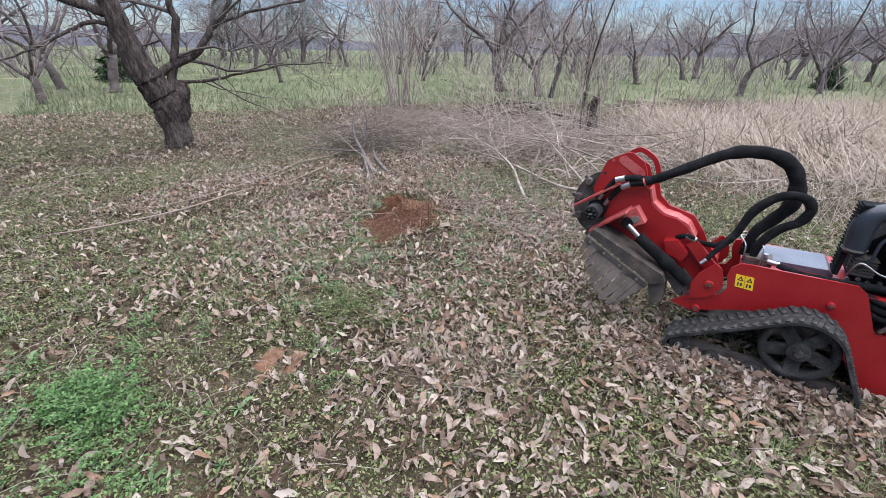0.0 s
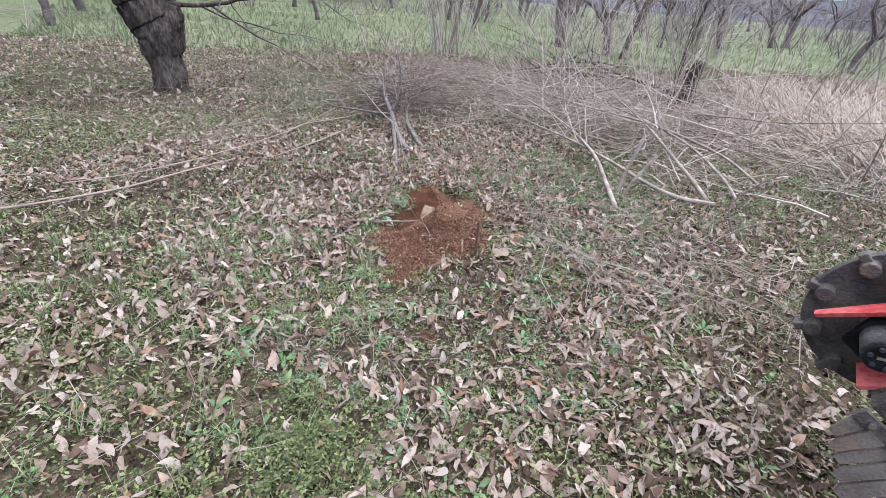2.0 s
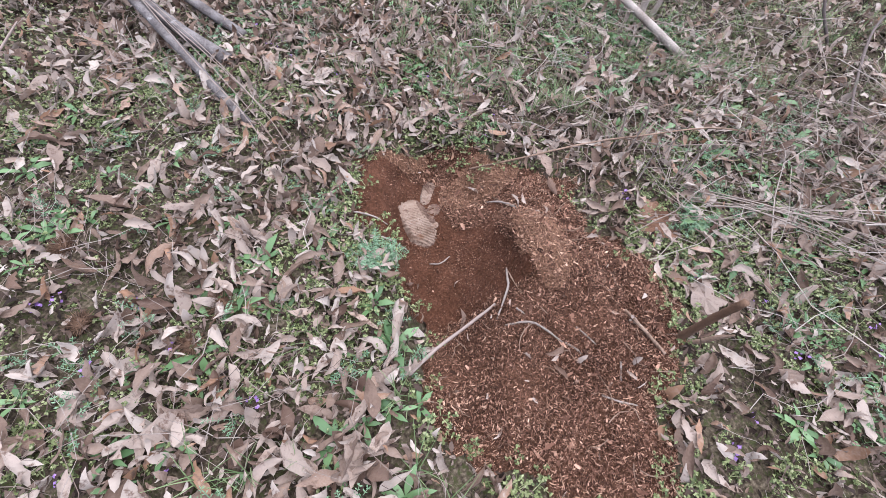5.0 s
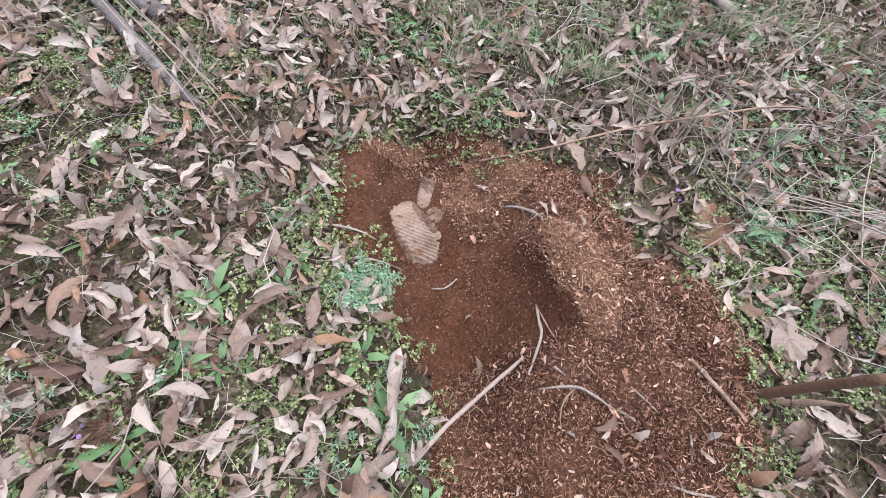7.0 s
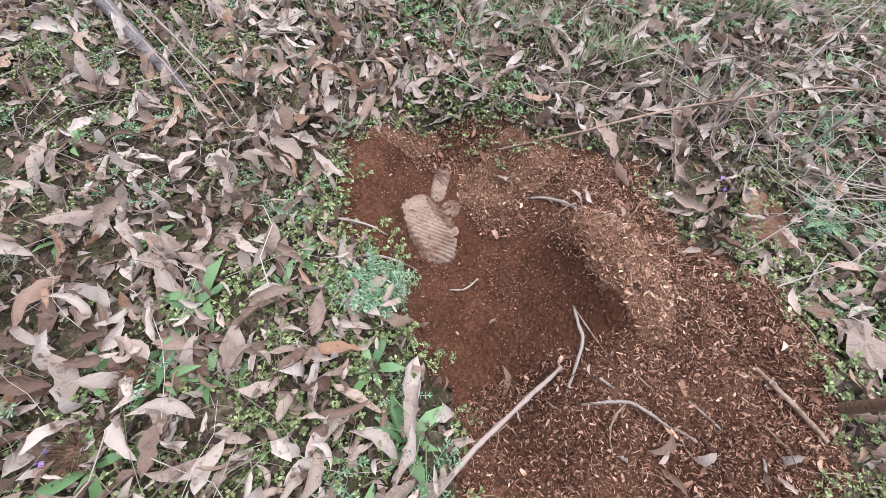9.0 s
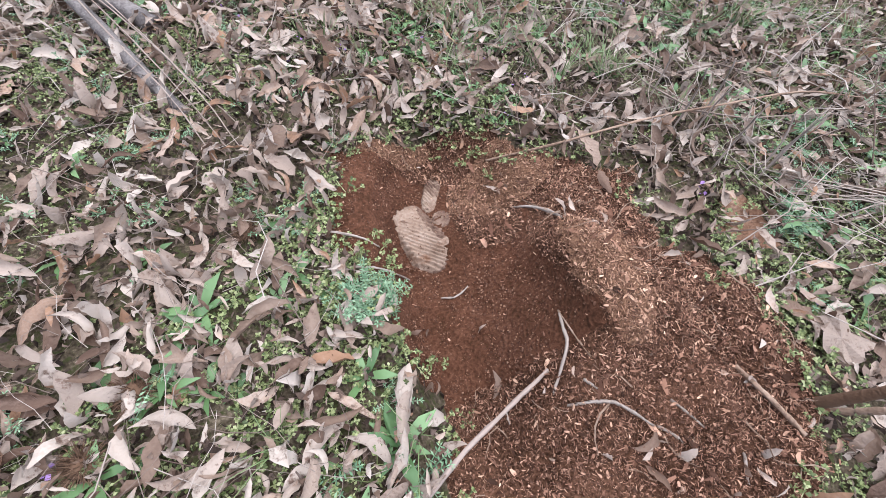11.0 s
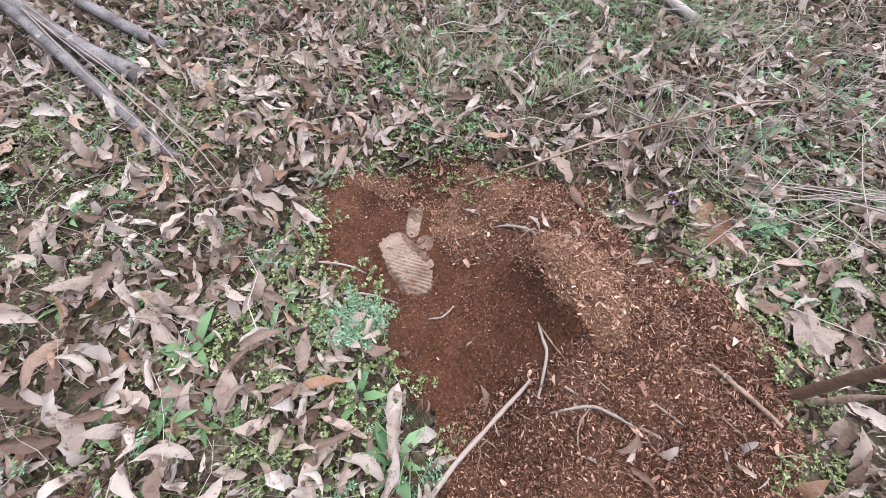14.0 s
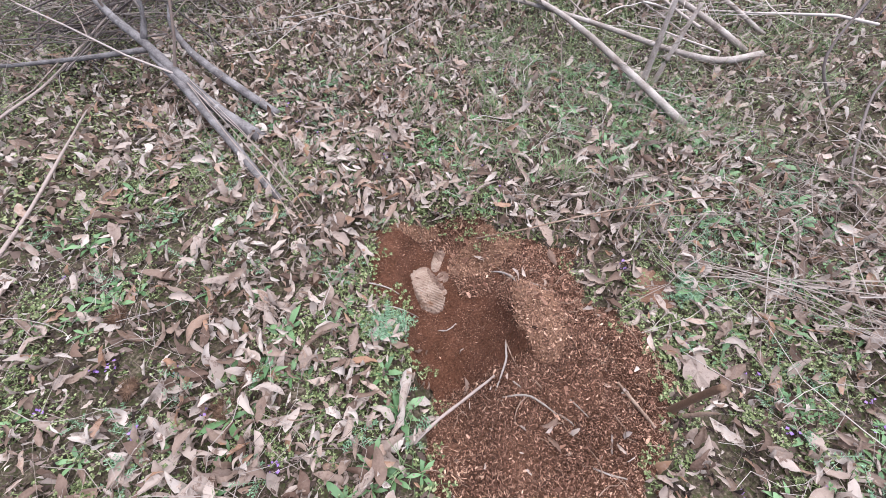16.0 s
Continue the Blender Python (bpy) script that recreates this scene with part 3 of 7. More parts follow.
def stump_grinder():
    g = new("stump_grinder")
    g.matrix_world = pose(2.6, -2.18, 0, 0, 0, -22.03)
    tagged(g, "red tracked walk-behind stump grinder with black hoses, standing on leaf litter", "stump grinder")
    side = [(-0.152, 0.243), (-0.07, 0.32), (0.03, 0.345), (0.085, 0.37), (0.105, 0.42), (0.088, 0.49), (0.095, 0.545), (0.13, 0.582), (0.18, 0.588), (0.616, 0.602), (0.66, 0.57), (0.742, 0.385), (0.80, 0.372),
            (1.28, 0.372), (1.28, 0.06), (0.79, 0.04), (0.68, 0.20), (0.60, 0.36), (0.42, 0.37), (0.17, 0.30), (-0.04, 0.221)]
    low_side = [(x, min(z, 0.556)) for x, z in side]
    for y in (0.0, 0.488):
        p = part("side_plate", plate(side if y == 0 else low_side, y, y + 0.012), M_RED, g, "red painted steel side plate", 0.003)
        out = -1 if y == 0 else 1
        yy = y if y == 0 else y + 0.012
        for x, z, r in ((0.55, 0.469, 0.020), (-0.012, 0.243, 0.026)):
            part("plate_boss", rod((x, yy, z), (x, yy + out * 0.014, z), r, r * 0.8), M_RED, p, "", 0.003)
            # A dark raised centre paints the shade inside the recessed bolt hole.
            part("dark_bolt_recess", rod((x, yy + out * 0.012, z), (x, yy + out * 0.017, z), r * 0.5, seg=6), M_DARKSTEEL, p, "", 0.002)
        lug = [(-0.06, 0.30), (-0.075, 0.40), (-0.045, 0.475), (0.022, 0.552), (0.055, 0.53), (0.078, 0.47), (0.084, 0.42), (0.06, 0.37), (0.02, 0.335)]
        part("pivot_lug", plate(lug, yy, yy + out * 0.014), M_RED, p, "", 0.004)
        part("pivot_bolt", rod((0.017, yy + out * 0.012, 0.42), (0.017, yy + out * 0.026, 0.42), 0.026, 0.022), M_RED, p, "", 0.003)
        # Dark centre again stands for the pivot bolt's shaded recess.
        part("dark_bolt_recess", rod((0.017, yy + out * 0.024, 0.42), (0.017, yy + out * 0.029, 0.42), 0.013, seg=6), M_DARKSTEEL, p, "", 0.002)
    part("deck", block(0.13, 1.28, 0.012, 0.488, 0.54, 0.555), M_RED, g, "", 0.002)
    part("front_crossmember", plate([(-0.10, 0.27), (-0.02, 0.33), (0.06, 0.33), (0.06, 0.24), (-0.05, 0.235)], 0.012, 0.488), M_RED, g, "", 0.004)
    part("rear_panel", block(0.80, 1.28, 0.012, 0.488, 0.30, 0.36), M_RED, g)
    part("rear_bumper", block(1.262, 1.28, 0.0, 0.5, 0.06, 0.372), M_RED, g)
    part("belly_pan", block(0.0, 1.25, 0.02, 0.48, 0.20, 0.215), M_DARKSTEEL, g)
    # Sticker with two pictograms, drawn as plain shapes.
    st = part("warning_sticker", plate([(0.126, 0.517), (0.21, 0.519), (0.221, 0.441), (0.135, 0.444)], -0.0025, 0.0), M_YELLOW, g, "yellow warning sticker with two pictograms")
    for k in (0, 1):
        ox = 0.1345 + 0.042 * k
        part("pictogram", plate([(ox + 0.003, 0.485), (ox + 0.033, 0.485), (ox + 0.018, 0.512)], -0.0035, -0.0025), M_INK, st)
        part("pictogram", plate([(ox + 0.012, 0.489), (ox + 0.024, 0.489), (ox + 0.018, 0.502)], -0.0042, -0.0035), M_YELLOW, st)
        part("pictogram", plate([(ox + 0.010, 0.452), (ox + 0.017, 0.452), (ox + 0.016, 0.474), (ox + 0.009, 0.474)], -0.0035, -0.0025), M_INK, st)
        part("pictogram", plate([(ox + 0.023, 0.455), (ox + 0.033, 0.455), (ox + 0.032, 0.472), (ox + 0.022, 0.472)], -0.0035, -0.0025), M_INK, st)
    part("sticker_line", plate([(0.1685, 0.5178), (0.1700, 0.5178), (0.1795, 0.4432), (0.1780, 0.4432)], -0.0036, -0.0025), M_INK, st)
    for y0, y1, outer in ((-0.205, -0.025, -0.205), (0.525, 0.705, 0.705)):
        crawler(g, y0, y1, outer)
    # Boom: two cheek plates with ribs, stays and a lifting handle.
    cheek = [(0.03, 0.40), (-0.03, 0.355), (-0.17, 0.345), (-0.40, 0.47), (-0.60, 0.60), (-0.70, 0.71), (-0.745, 0.83), (-0.708, 0.955), (-0.692, 1.005), (-0.665, 1.032), (-0.580, 1.078), (-0.545, 1.078), (-0.476, 1.032), (-0.450, 0.975),
             (-0.433, 0.894), (-0.397, 0.79), (-0.31, 0.736), (-0.229, 0.728), (-0.17, 0.69), (-0.141, 0.637), (-0.10, 0.62), (-0.06, 0.555), (0.02, 0.49), (0.05, 0.44)]
    boom = part("boom", plate(cheek, 0.10, 0.112), M_RED, g, "red boom of two steel cheek plates", 0.003)
    far = [(0.03, 0.40), (-0.03, 0.355), (-0.17, 0.345), (-0.40, 0.47), (-0.60, 0.60), (-0.70, 0.71), (-0.74, 0.83), (-0.69, 0.985), (-0.60, 1.035), (-0.535, 1.035), (-0.465, 0.995), (-0.435, 0.93), (-0.384, 0.886), (-0.362, 0.823), (-0.302, 0.768), (-0.228, 0.75), (-0.156, 0.732), (-0.086, 0.648), (-0.06, 0.60), (0.02, 0.49), (0.05, 0.44)]
    part("far_cheek", plate(far, 0.222, 0.238), M_RED, boom, "", 0.003)
    part("boom_web", slab((-0.16, 0.36), (-0.58, 0.605), (0.112, 0.222), 0.012), M_RED, boom)
    # These webs get the paler red: light falling on them, put into colour.
    edge = [(-0.408, 0.89), (-0.38, 0.806), (-0.306, 0.752), (-0.229, 0.739), (-0.163, 0.711), (-0.113, 0.643)]
    for p, q in zip(edge[:-1], edge[1:]):
        part("boom_web", slab((p[0] - 0.008, p[1] - 0.010), (q[0] - 0.008, q[1] - 0.010), (0.112, 0.222), 0.012), M_REDWORNLIT, boom)
    part("boom_web", slab((-0.69, 0.985), (-0.60, 1.045), (0.112, 0.222), 0.012), M_RED, boom)
    part("pivot_tube", rod((0.0, 0.03, 0.43), (0.0, 0.47, 0.43), 0.035), M_RED, boom, "", 0.003)
    # The slot is a thin plate; pale red paints the lit inner face behind.
    slot_pts = arc(-0.595, 1.030, 0.026, 60, 240, 6) + arc(-0.485, 0.965, 0.026, 240, 420, 6)
    part("lit_slot_plate", plate(slot_pts, 0.0965, 0.100), M_REDWORNLIT, boom, "slot in the boom, its lit inside painted pale red")
    part("rivet", rod((-0.655, 0.0965, 1.02), (-0.655, 0.10, 1.02), 0.009), M_REDWORNLIT, boom)
    # No opening is cut: a black disc paints the hole's dark inside.
    part("drilled_hole", rod((-0.69, 0.0965, 0.935), (-0.69, 0.10, 0.935), 0.009), M_INK, boom)
    # Handle: a rounded bar round a slot.
    loop = smooth_line([(-0.60, 0.23, 1.02), (-0.585, 0.23, 1.050), (-0.54, 0.23, 1.080), (-0.50, 0.23, 1.070), (-0.445, 0.23, 1.035), (-0.415, 0.23, 0.985), (-0.402, 0.23, 0.93), (-0.40, 0.23, 0.88)], 24)
    bar = np.repeat(loop[:, None], 4, 1)
    Tn = np.gradient(loop, axis=0)
    Tn /= np.linalg.norm(Tn, axis=1, keepdims=True)
    Nn = np.c_[-Tn[:, 2], 0 * Tn[:, 1], Tn[:, 0]]
    for q, (a, b) in enumerate(((-1, -1), (1, -1), (1, 1), (-1, 1))):
        bar[:, q] += 0.014 * a * Nn + np.array([0, 0.009 * b, 0])
    i, j = np.meshgrid(np.arange(23), np.arange(4), indexing="ij")
    F = np.stack([i * 4 + j, i * 4 + (j + 1) % 4, (i + 1) * 4 + (j + 1) % 4, (i + 1) * 4 + j], -1).reshape(-1, 4)
    F = np.concatenate([F, [(0, 1, 2, 3), (92, 93, 94, 95)]])
    fast("lifting_handle", bar.reshape(-1, 3), F, M_RED, boom, "red lifting handle", smooth=False)
    part("rib", rib_plate((-0.850, 0.690), (-0.575, 0.905), 0.075, 0.0, 0.10, 0.012), M_REDWORNLIT, boom, "red rib with worn paint", 0.003)
    part("rib", rib_plate((-0.70, 0.575), (-0.495, 0.755), -0.02, -0.06, 0.10, 0.012), M_REDWORNLIT, boom, "red rib with worn paint", 0.003)
    # Cutting disc with bolted tooth pockets, and its motor.
    disc = part("cutter_disc", rod((-0.645, 0.17, 0.705), (-0.645, 0.20, 0.705), 0.235, seg=56), M_DARKSTEEL, g, "dark soiled steel cutter wheel", 0.003)
    part("disc_hub", rod((-0.645, 0.13, 0.705), (-0.645, 0.17, 0.705), 0.09, seg=28), M_DARKSTEEL, disc, "", 0.006)
    for k in range(10):
        a = k * 2 * math.pi / 10 + 0.15
        bm = rod((0.205, 0.135, 0), (0.205, 0.235, 0), 0.024, 0.030, 10)
        bmesh.ops.transform(bm, matrix=Matrix.Translation((-0.645, 0, 0.705)) @ Matrix.Rotation(a, 4, "Y"), verts=bm.verts)
        t = part("tooth_pocket", bm, M_DARKSTEEL, disc, "", 0.005)
        bm = block(0.222, 0.252, 0.15, 0.185, -0.014, 0.010)
        bmesh.ops.transform(bm, matrix=Matrix.Translation((-0.645, 0, 0.705)) @ Matrix.Rotation(a, 4, "Y"), verts=bm.verts)
        part("tooth", bm, M_DARKSTEEL, t, "", 0.004)
    motor = part("hydraulic_motor", rod((-0.70, 0.10, 0.70), (-0.70, -0.035, 0.70), 0.047, seg=28), M_RUBBER, g, "black hydraulic motor", 0.005)
    part("motor_flange", plate([(-0.77, 0.655), (-0.72, 0.625), (-0.645, 0.665), (-0.625, 0.735), (-0.665, 0.775), (-0.745, 0.745)], 0.060, 0.082), M_BLACK, motor, "", 0.006)
    part("motor_cap", rod((-0.70, -0.035, 0.70), (-0.70, -0.043, 0.70), 0.038, seg=24), M_BLACK, motor, "", 0.003)
    for k in range(6):
        a = k * math.pi / 3
        part("cap_bolt", rod((-0.70 + 0.028 * math.cos(a), -0.043, 0.70 + 0.028 * math.sin(a)), (-0.70 + 0.028 * math.cos(a), -0.050, 0.70 + 0.028 * math.sin(a)), 0.0065, seg=6), M_INK, motor)
    part("motor_plate", plate([(-0.712, 0.692), (-0.690, 0.698), (-0.692, 0.706), (-0.714, 0.700)], -0.0445, -0.043), M_STEEL, motor)
    for x, z in ((-0.690, 0.775), (-0.650, 0.745)):
        part("hose_fitting", rod((x, 0.06, z), (x + 0.030, 0.048, z + 0.060), 0.012), M_STEEL, motor, "", 0.002)
    # Chip guard: a steel plate with a bolted strip and slit rubber fingers.
    guard = part("guard_plate", plate([(-0.655, 0.625), (-0.675, 0.585), (-0.27, 0.365), (-0.20, 0.40), (-0.22, 0.44)], -0.098, 0.10), M_DUSTED, g, "dark chip guard strewn with brown dust", 0.003)
    part("guard_wing", plate([(-0.30, 0.40), (-0.20, 0.40), (-0.19, 0.25), (-0.255, 0.20)], -0.052, 0.06), M_DARKSTEEL, guard, "", 0.002)
    strip = part("bolted_strip", slab((-0.690, 0.562), (-0.290, 0.348), (-0.114, -0.100), 0.036), M_DARKSTEEL, guard, "", 0.002)
    for x, z in ((-0.655, 0.545), (-0.562, 0.496), (-0.459, 0.440), (-0.350, 0.381)):
        part("strip_bolt", rod((x, -0.114, z), (x, -0.123, z), 0.009, seg=6), M_STEEL, strip)
    tips = np.array([(-0.712, 0.494), (-0.682, 0.429), (-0.645, 0.366), (-0.612, 0.285), (-0.557, 0.196), (-0.477, 0.154), (-0.430, 0.170)])
    tip = lambda f: (float(np.interp(f * 6, np.arange(7), tips[:, 0])), float(np.interp(f * 6, np.arange(7), tips[:, 1])))
    base = lambda f: (-0.696 + 0.392 * f, 0.550 - 0.216 * f)
    for k in range(9):
        f0, f1 = k / 9, (k + 1) / 9
        b0, b1, t1, t0 = base(f0 + 0.003), base(f1 - 0.003), tip(f1 - 0.014), tip(f0 + 0.014)
        mid = ((t0[0] + t1[0]) / 2 - 0.012, (t0[1] + t1[1]) / 2 - 0.008 - 0.006 * math.sin(k * 2.3))
        part("rubber_finger", plate([b0, b1, t1, mid, t0], -0.108 - 0.004 * (k % 2) - 0.003 * math.sin(k * 1.9), -0.099), M_FLAP, guard, "muddy rubber finger", 0.002)
    # Swing cylinder.
    # The ear's pink tone is light painted into its red.
    lugb = part("cylinder_bracket", plate([(-0.535, 0.665), (-0.50, 0.745), (-0.455, 0.775), (-0.39, 0.69), (-0.43, 0.668), (-0.47, 0.625)], 0.02, 0.10), M_REDWORNLIT, g, "", 0.006)
    part("bracket_eye", rod((-0.448, 0.012, 0.705), (-0.448, 0.02, 0.705), 0.022), M_STEEL, lugb, "", 0.002)
    part("bracket_socket", rod((-0.490, 0.008, 0.672), (-0.490, 0.02, 0.672), 0.036), M_BLACK, lugb, "", 0.006)
    cyl = part("hydraulic_cylinder", rod((-0.405, -0.03, 0.620), (-0.085, -0.03, 0.405), 0.034), M_BLACK, g, "black hydraulic cylinder", 0.004)
    part("cylinder_rod", rod((-0.475, -0.02, 0.672), (-0.39, -0.03, 0.61), 0.014), M_STEEL, cyl, "bright chrome rod")
    part("cylinder_collar", rod((-0.25, -0.03, 0.516), (-0.20, -0.03, 0.482), 0.039), M_BLACK, cyl, "", 0.003)
    part("cylinder_bracket", plate([(-0.13, 0.44), (-0.05, 0.36), (-0.13, 0.30), (-0.20, 0.38)], 0.0, 0.10), M_DARKSTEEL, g, "", 0.006)
    part("valve_block", plate([(-0.27, 0.60), (-0.20, 0.625), (-0.13, 0.555), (-0.15, 0.50), (-0.24, 0.53)], 0.03, 0.11), M_RED, g, "", 0.008)
    part("link_plate", plate([(-0.15, 0.60), (-0.10, 0.64), (0.03, 0.51), (0.0, 0.44)], 0.06, 0.085), M_RED, g, "", 0.003)
    # Hoses.
    for p in ([(-0.670, 0.05, 0.818), (-0.635, 0.045, 0.875), (-0.607, 0.04, 0.915), (-0.555, 0.04, 0.935), (-0.504, 0.05, 0.942), (-0.455, 0.06, 0.938)], [(-0.627, 0.05, 0.786), (-0.600, 0.045, 0.835), (-0.568, 0.04, 0.877), (-0.520, 0.04, 0.905), (-0.464, 0.05, 0.922), (-0.42, 0.06, 0.935)]):
        tube_part("motor_hose", p, [0.012, 0.016, 0.017, 0.018, 0.021, 0.021], M_BLACK, g, "", 8, 18)
        part("hose_ferrule", rod(p[2], p[3], 0.0200), M_STEEL, g, "pale steel hose ferrule", 0.002)
    main = [(-0.46, 0.06, 0.925), (-0.375, 0.065, 0.964), (-0.244, 0.09, 1.04), (-0.106, 0.15, 1.115), (-0.002, 0.19, 1.145), (0.13, 0.22, 1.140), (0.225, 0.22, 1.085), (0.272, 0.22, 0.985), (0.268, 0.21, 0.885), (0.21, 0.2, 0.79), (0.155, 0.18, 0.71), (0.135, 0.15, 0.58)]
    tube_part("main_hose", main, [0.026, 0.027, 0.028, 0.031, 0.035, 0.036, 0.037, 0.040, 0.040, 0.032, 0.030, 0.024], M_BLACK, g, "black sleeved bundle of hydraulic hoses", 14, 90)
    part("hose_tie", rod((-0.452, 0.060, 0.928), (-0.444, 0.061, 0.932), 0.030), M_REDWORNLIT, g, "red hose tie")
    tube_part("return_hose", [(-0.21, 0.08, 0.625), (-0.15, 0.06, 0.655), (-0.09, 0.08, 0.625), (0.0, 0.1, 0.625), (0.065, 0.1, 0.70), (0.114, 0.11, 0.85), (0.20, 0.12, 0.945), (0.29, 0.12, 0.965), (0.345, 0.12, 0.92), (0.325, 0.12, 0.84), (0.24, 0.12, 0.765), (0.185, 0.12, 0.66), (0.18, 0.12, 0.57)],
              [0.014, 0.015, 0.014, 0.016, 0.022, 0.024, 0.024, 0.024, 0.025, 0.026, 0.024, 0.024, 0.020], M_BLACK, g, "black return hose loop", 10, 70)
    part("hose_ferrule", rod((-0.165, 0.062, 0.652), (-0.11, 0.072, 0.635), 0.017), M_STEEL, g, "pale steel hose ferrule", 0.002)
    tube_part("branch_hose", [(0.065, 0.09, 0.70), (0.0, 0.06, 0.60), (-0.03, 0.04, 0.545)], [0.019, 0.016, 0.012], M_BLACK, g, "", 8, 14)
    part("hose_fitting", rod((-0.03, 0.04, 0.545), (-0.055, 0.03, 0.515), 0.012), M_STEEL, g, "", 0.002)
    # Deck fittings: manifold, wire guide, cover plate.
    man = part("manifold", block(0.14, 0.27, 0.08, 0.20, 0.555, 0.60), M_DARKSTEEL, g, "steel hydraulic manifold", 0.004)
    for x, y in ((0.135, 0.15), (0.18, 0.12), (0.23, 0.10)):
        part("fitting", rod((x, y, 0.60), (x, y, 0.632), 0.017, seg=6), M_STEEL, man, "", 0.002)
    part("fitting", rod((0.245, 0.075, 0.60), (0.30, 0.065, 0.60), 0.013), M_STEEL, man, "", 0.002)
    tube_part("wire_guide", [(0.135, 0.09, 0.57), (0.13, 0.09, 0.66), (0.10, 0.16, 0.69), (0.15, 0.20, 0.68), (0.21, 0.09, 0.67), (0.215, 0.07, 0.56)], [0.004], M_STEEL, man, "bent wire hose guide", 6, 24)
    part("cover_plate", plate([(0.22, 0.575), (0.52, 0.590), (0.545, 0.565), (0.545, 0.555), (0.22, 0.555)], 0.17, 0.42), M_DECK, g, "grey-blue steel cover plate", 0.004)
    tube_part("deck_hose", [(0.29, 0.06, 0.595), (0.40, 0.045, 0.582), (0.55, 0.045, 0.585), (0.72, 0.05, 0.595), (0.90, 0.06, 0.60)], [0.013, 0.018, 0.019, 0.019, 0.02], M_BLACK, g, "black hose along the deck", 8, 24)
    for k in range(3):
        tube_part("side_hose", [(0.66 + 0.01 * k, 0.03, 0.55 - 0.035 * k), (0.76, 0.02, 0.53 - 0.04 * k), (0.95, 0.04, 0.54 - 0.04 * k)], [0.018], M_BLACK, g, "", 8, 12)
    part("side_cover", plate([(0.63, 0.54), (0.75, 0.385), (1.26, 0.385), (1.26, 0.56), (0.66, 0.57)], 0.07, 0.43), M_BLACK, g, "", 0.008)
    tube_part("grab_rail", [(0.755, 0.0, 0.385), (0.79, -0.015, 0.46), (0.84, -0.015, 0.56), (0.88, 0.0, 0.60)], [0.011], M_STEEL, g, "bare steel rail", 8, 16)
    # Engine: finned housing, grille, air cleaner and fittings.
    eng = part("engine", plate([(0.60, 0.575), (1.22, 0.575), (1.22, 0.86), (0.86, 0.90), (0.68, 0.86), (0.60, 0.76)], 0.17, 0.36), M_BLACK, g, "black finned petrol engine", 0.03)
    grille = part("grille", plate([(0.522, 0.60), (0.544, 0.60), (0.552, 0.968), (0.528, 0.968)], 0.10, 0.20), M_BLACK, eng, "black louvred grille", 0.006)
    for k in range(20):
        z = 0.615 + 0.0185 * k
        part("fin", block(0.517, 0.525, 0.098, 0.202, z, z + 0.007), M_BLACK, grille)
    part("grille_frame", slab((0.53, 0.968), (0.68, 0.972), (0.10, 0.20), 0.016), M_BLACK, grille, "", 0.005)
    tube_part("air_cleaner", [(0.566, 0.11, 0.735), (0.561, 0.11, 0.80), (0.560, 0.11, 0.88), (0.585, 0.11, 0.935), (0.65, 0.12, 0.955), (0.76, 0.14, 0.955)], [0.046, 0.050, 0.050, 0.046, 0.044, 0.044], M_AIRBOX, eng, "blue-black air cleaner duct", 20, 26)
    part("duct_clamp", rod((0.562, 0.11, 0.748), (0.562, 0.11, 0.758), 0.052), M_STEEL, eng)
    part("engine_cowl", rod((0.80, 0.06, 0.80), (0.80, 0.20, 0.80), 0.13, seg=32), M_BLACK, eng, "", 0.02)
    part("cowl_ring", rod((0.80, 0.05, 0.80), (0.80, 0.06, 0.80), 0.09, seg=28), M_AIRBOX, eng, "", 0.004)
    tube_part("fuel_hose", [(0.60, 0.09, 0.66), (0.63, 0.07, 0.72), (0.64, 0.07, 0.82), (0.70, 0.07, 0.90)], [0.008], M_AIRBOX, eng, "", 6, 14)
    part("cylinder_head", block(0.58, 0.66, 0.09, 0.17, 0.62, 0.72), M_DARKSTEEL, eng, "", 0.01)
    for k in range(6):
        part("cooling_fin", block(0.575, 0.67, 0.083, 0.17, 0.628 + 0.016 * k, 0.633 + 0.016 * k), M_DARKSTEEL, eng)
    part("fuel_cap", rod((0.90, 0.2, 0.91), (0.90, 0.2, 0.95), 0.04), M_BLACK, eng, "", 0.006)
    for k in range(5):
        part("engine_bolt", rod((0.58 + 0.04 * k, 0.09, 0.60 + 0.01 * (k % 2)), (0.58 + 0.04 * k, 0.07, 0.60 + 0.01 * (k % 2)), 0.010, seg=6), M_STEEL, eng)
    tube_part("throttle_cable", [(0.57, 0.08, 0.62), (0.60, 0.06, 0.70), (0.70, 0.05, 0.66), (0.82, 0.06, 0.70)], [0.005], M_STEEL, eng, "", 6, 16)
    return g


grinder = stump_grinder()


# ---- trees ----
def limb(p0, d, length, r0, r1, n, r, bend=0.25, up=0.15):
    """A wandering line of points from p0."""
    P, d = [np.array(p0, float)], np.array(d, float)
    for _ in range(n):
        d = d + r.normal(0, bend, 3) * 0.5 + np.array([0, 0, up * 0.2])
        d /= np.linalg.norm(d)
        P.append(P[-1] + d * length / n)
    return np.array(P), np.linspace(r0, r1, n + 1)


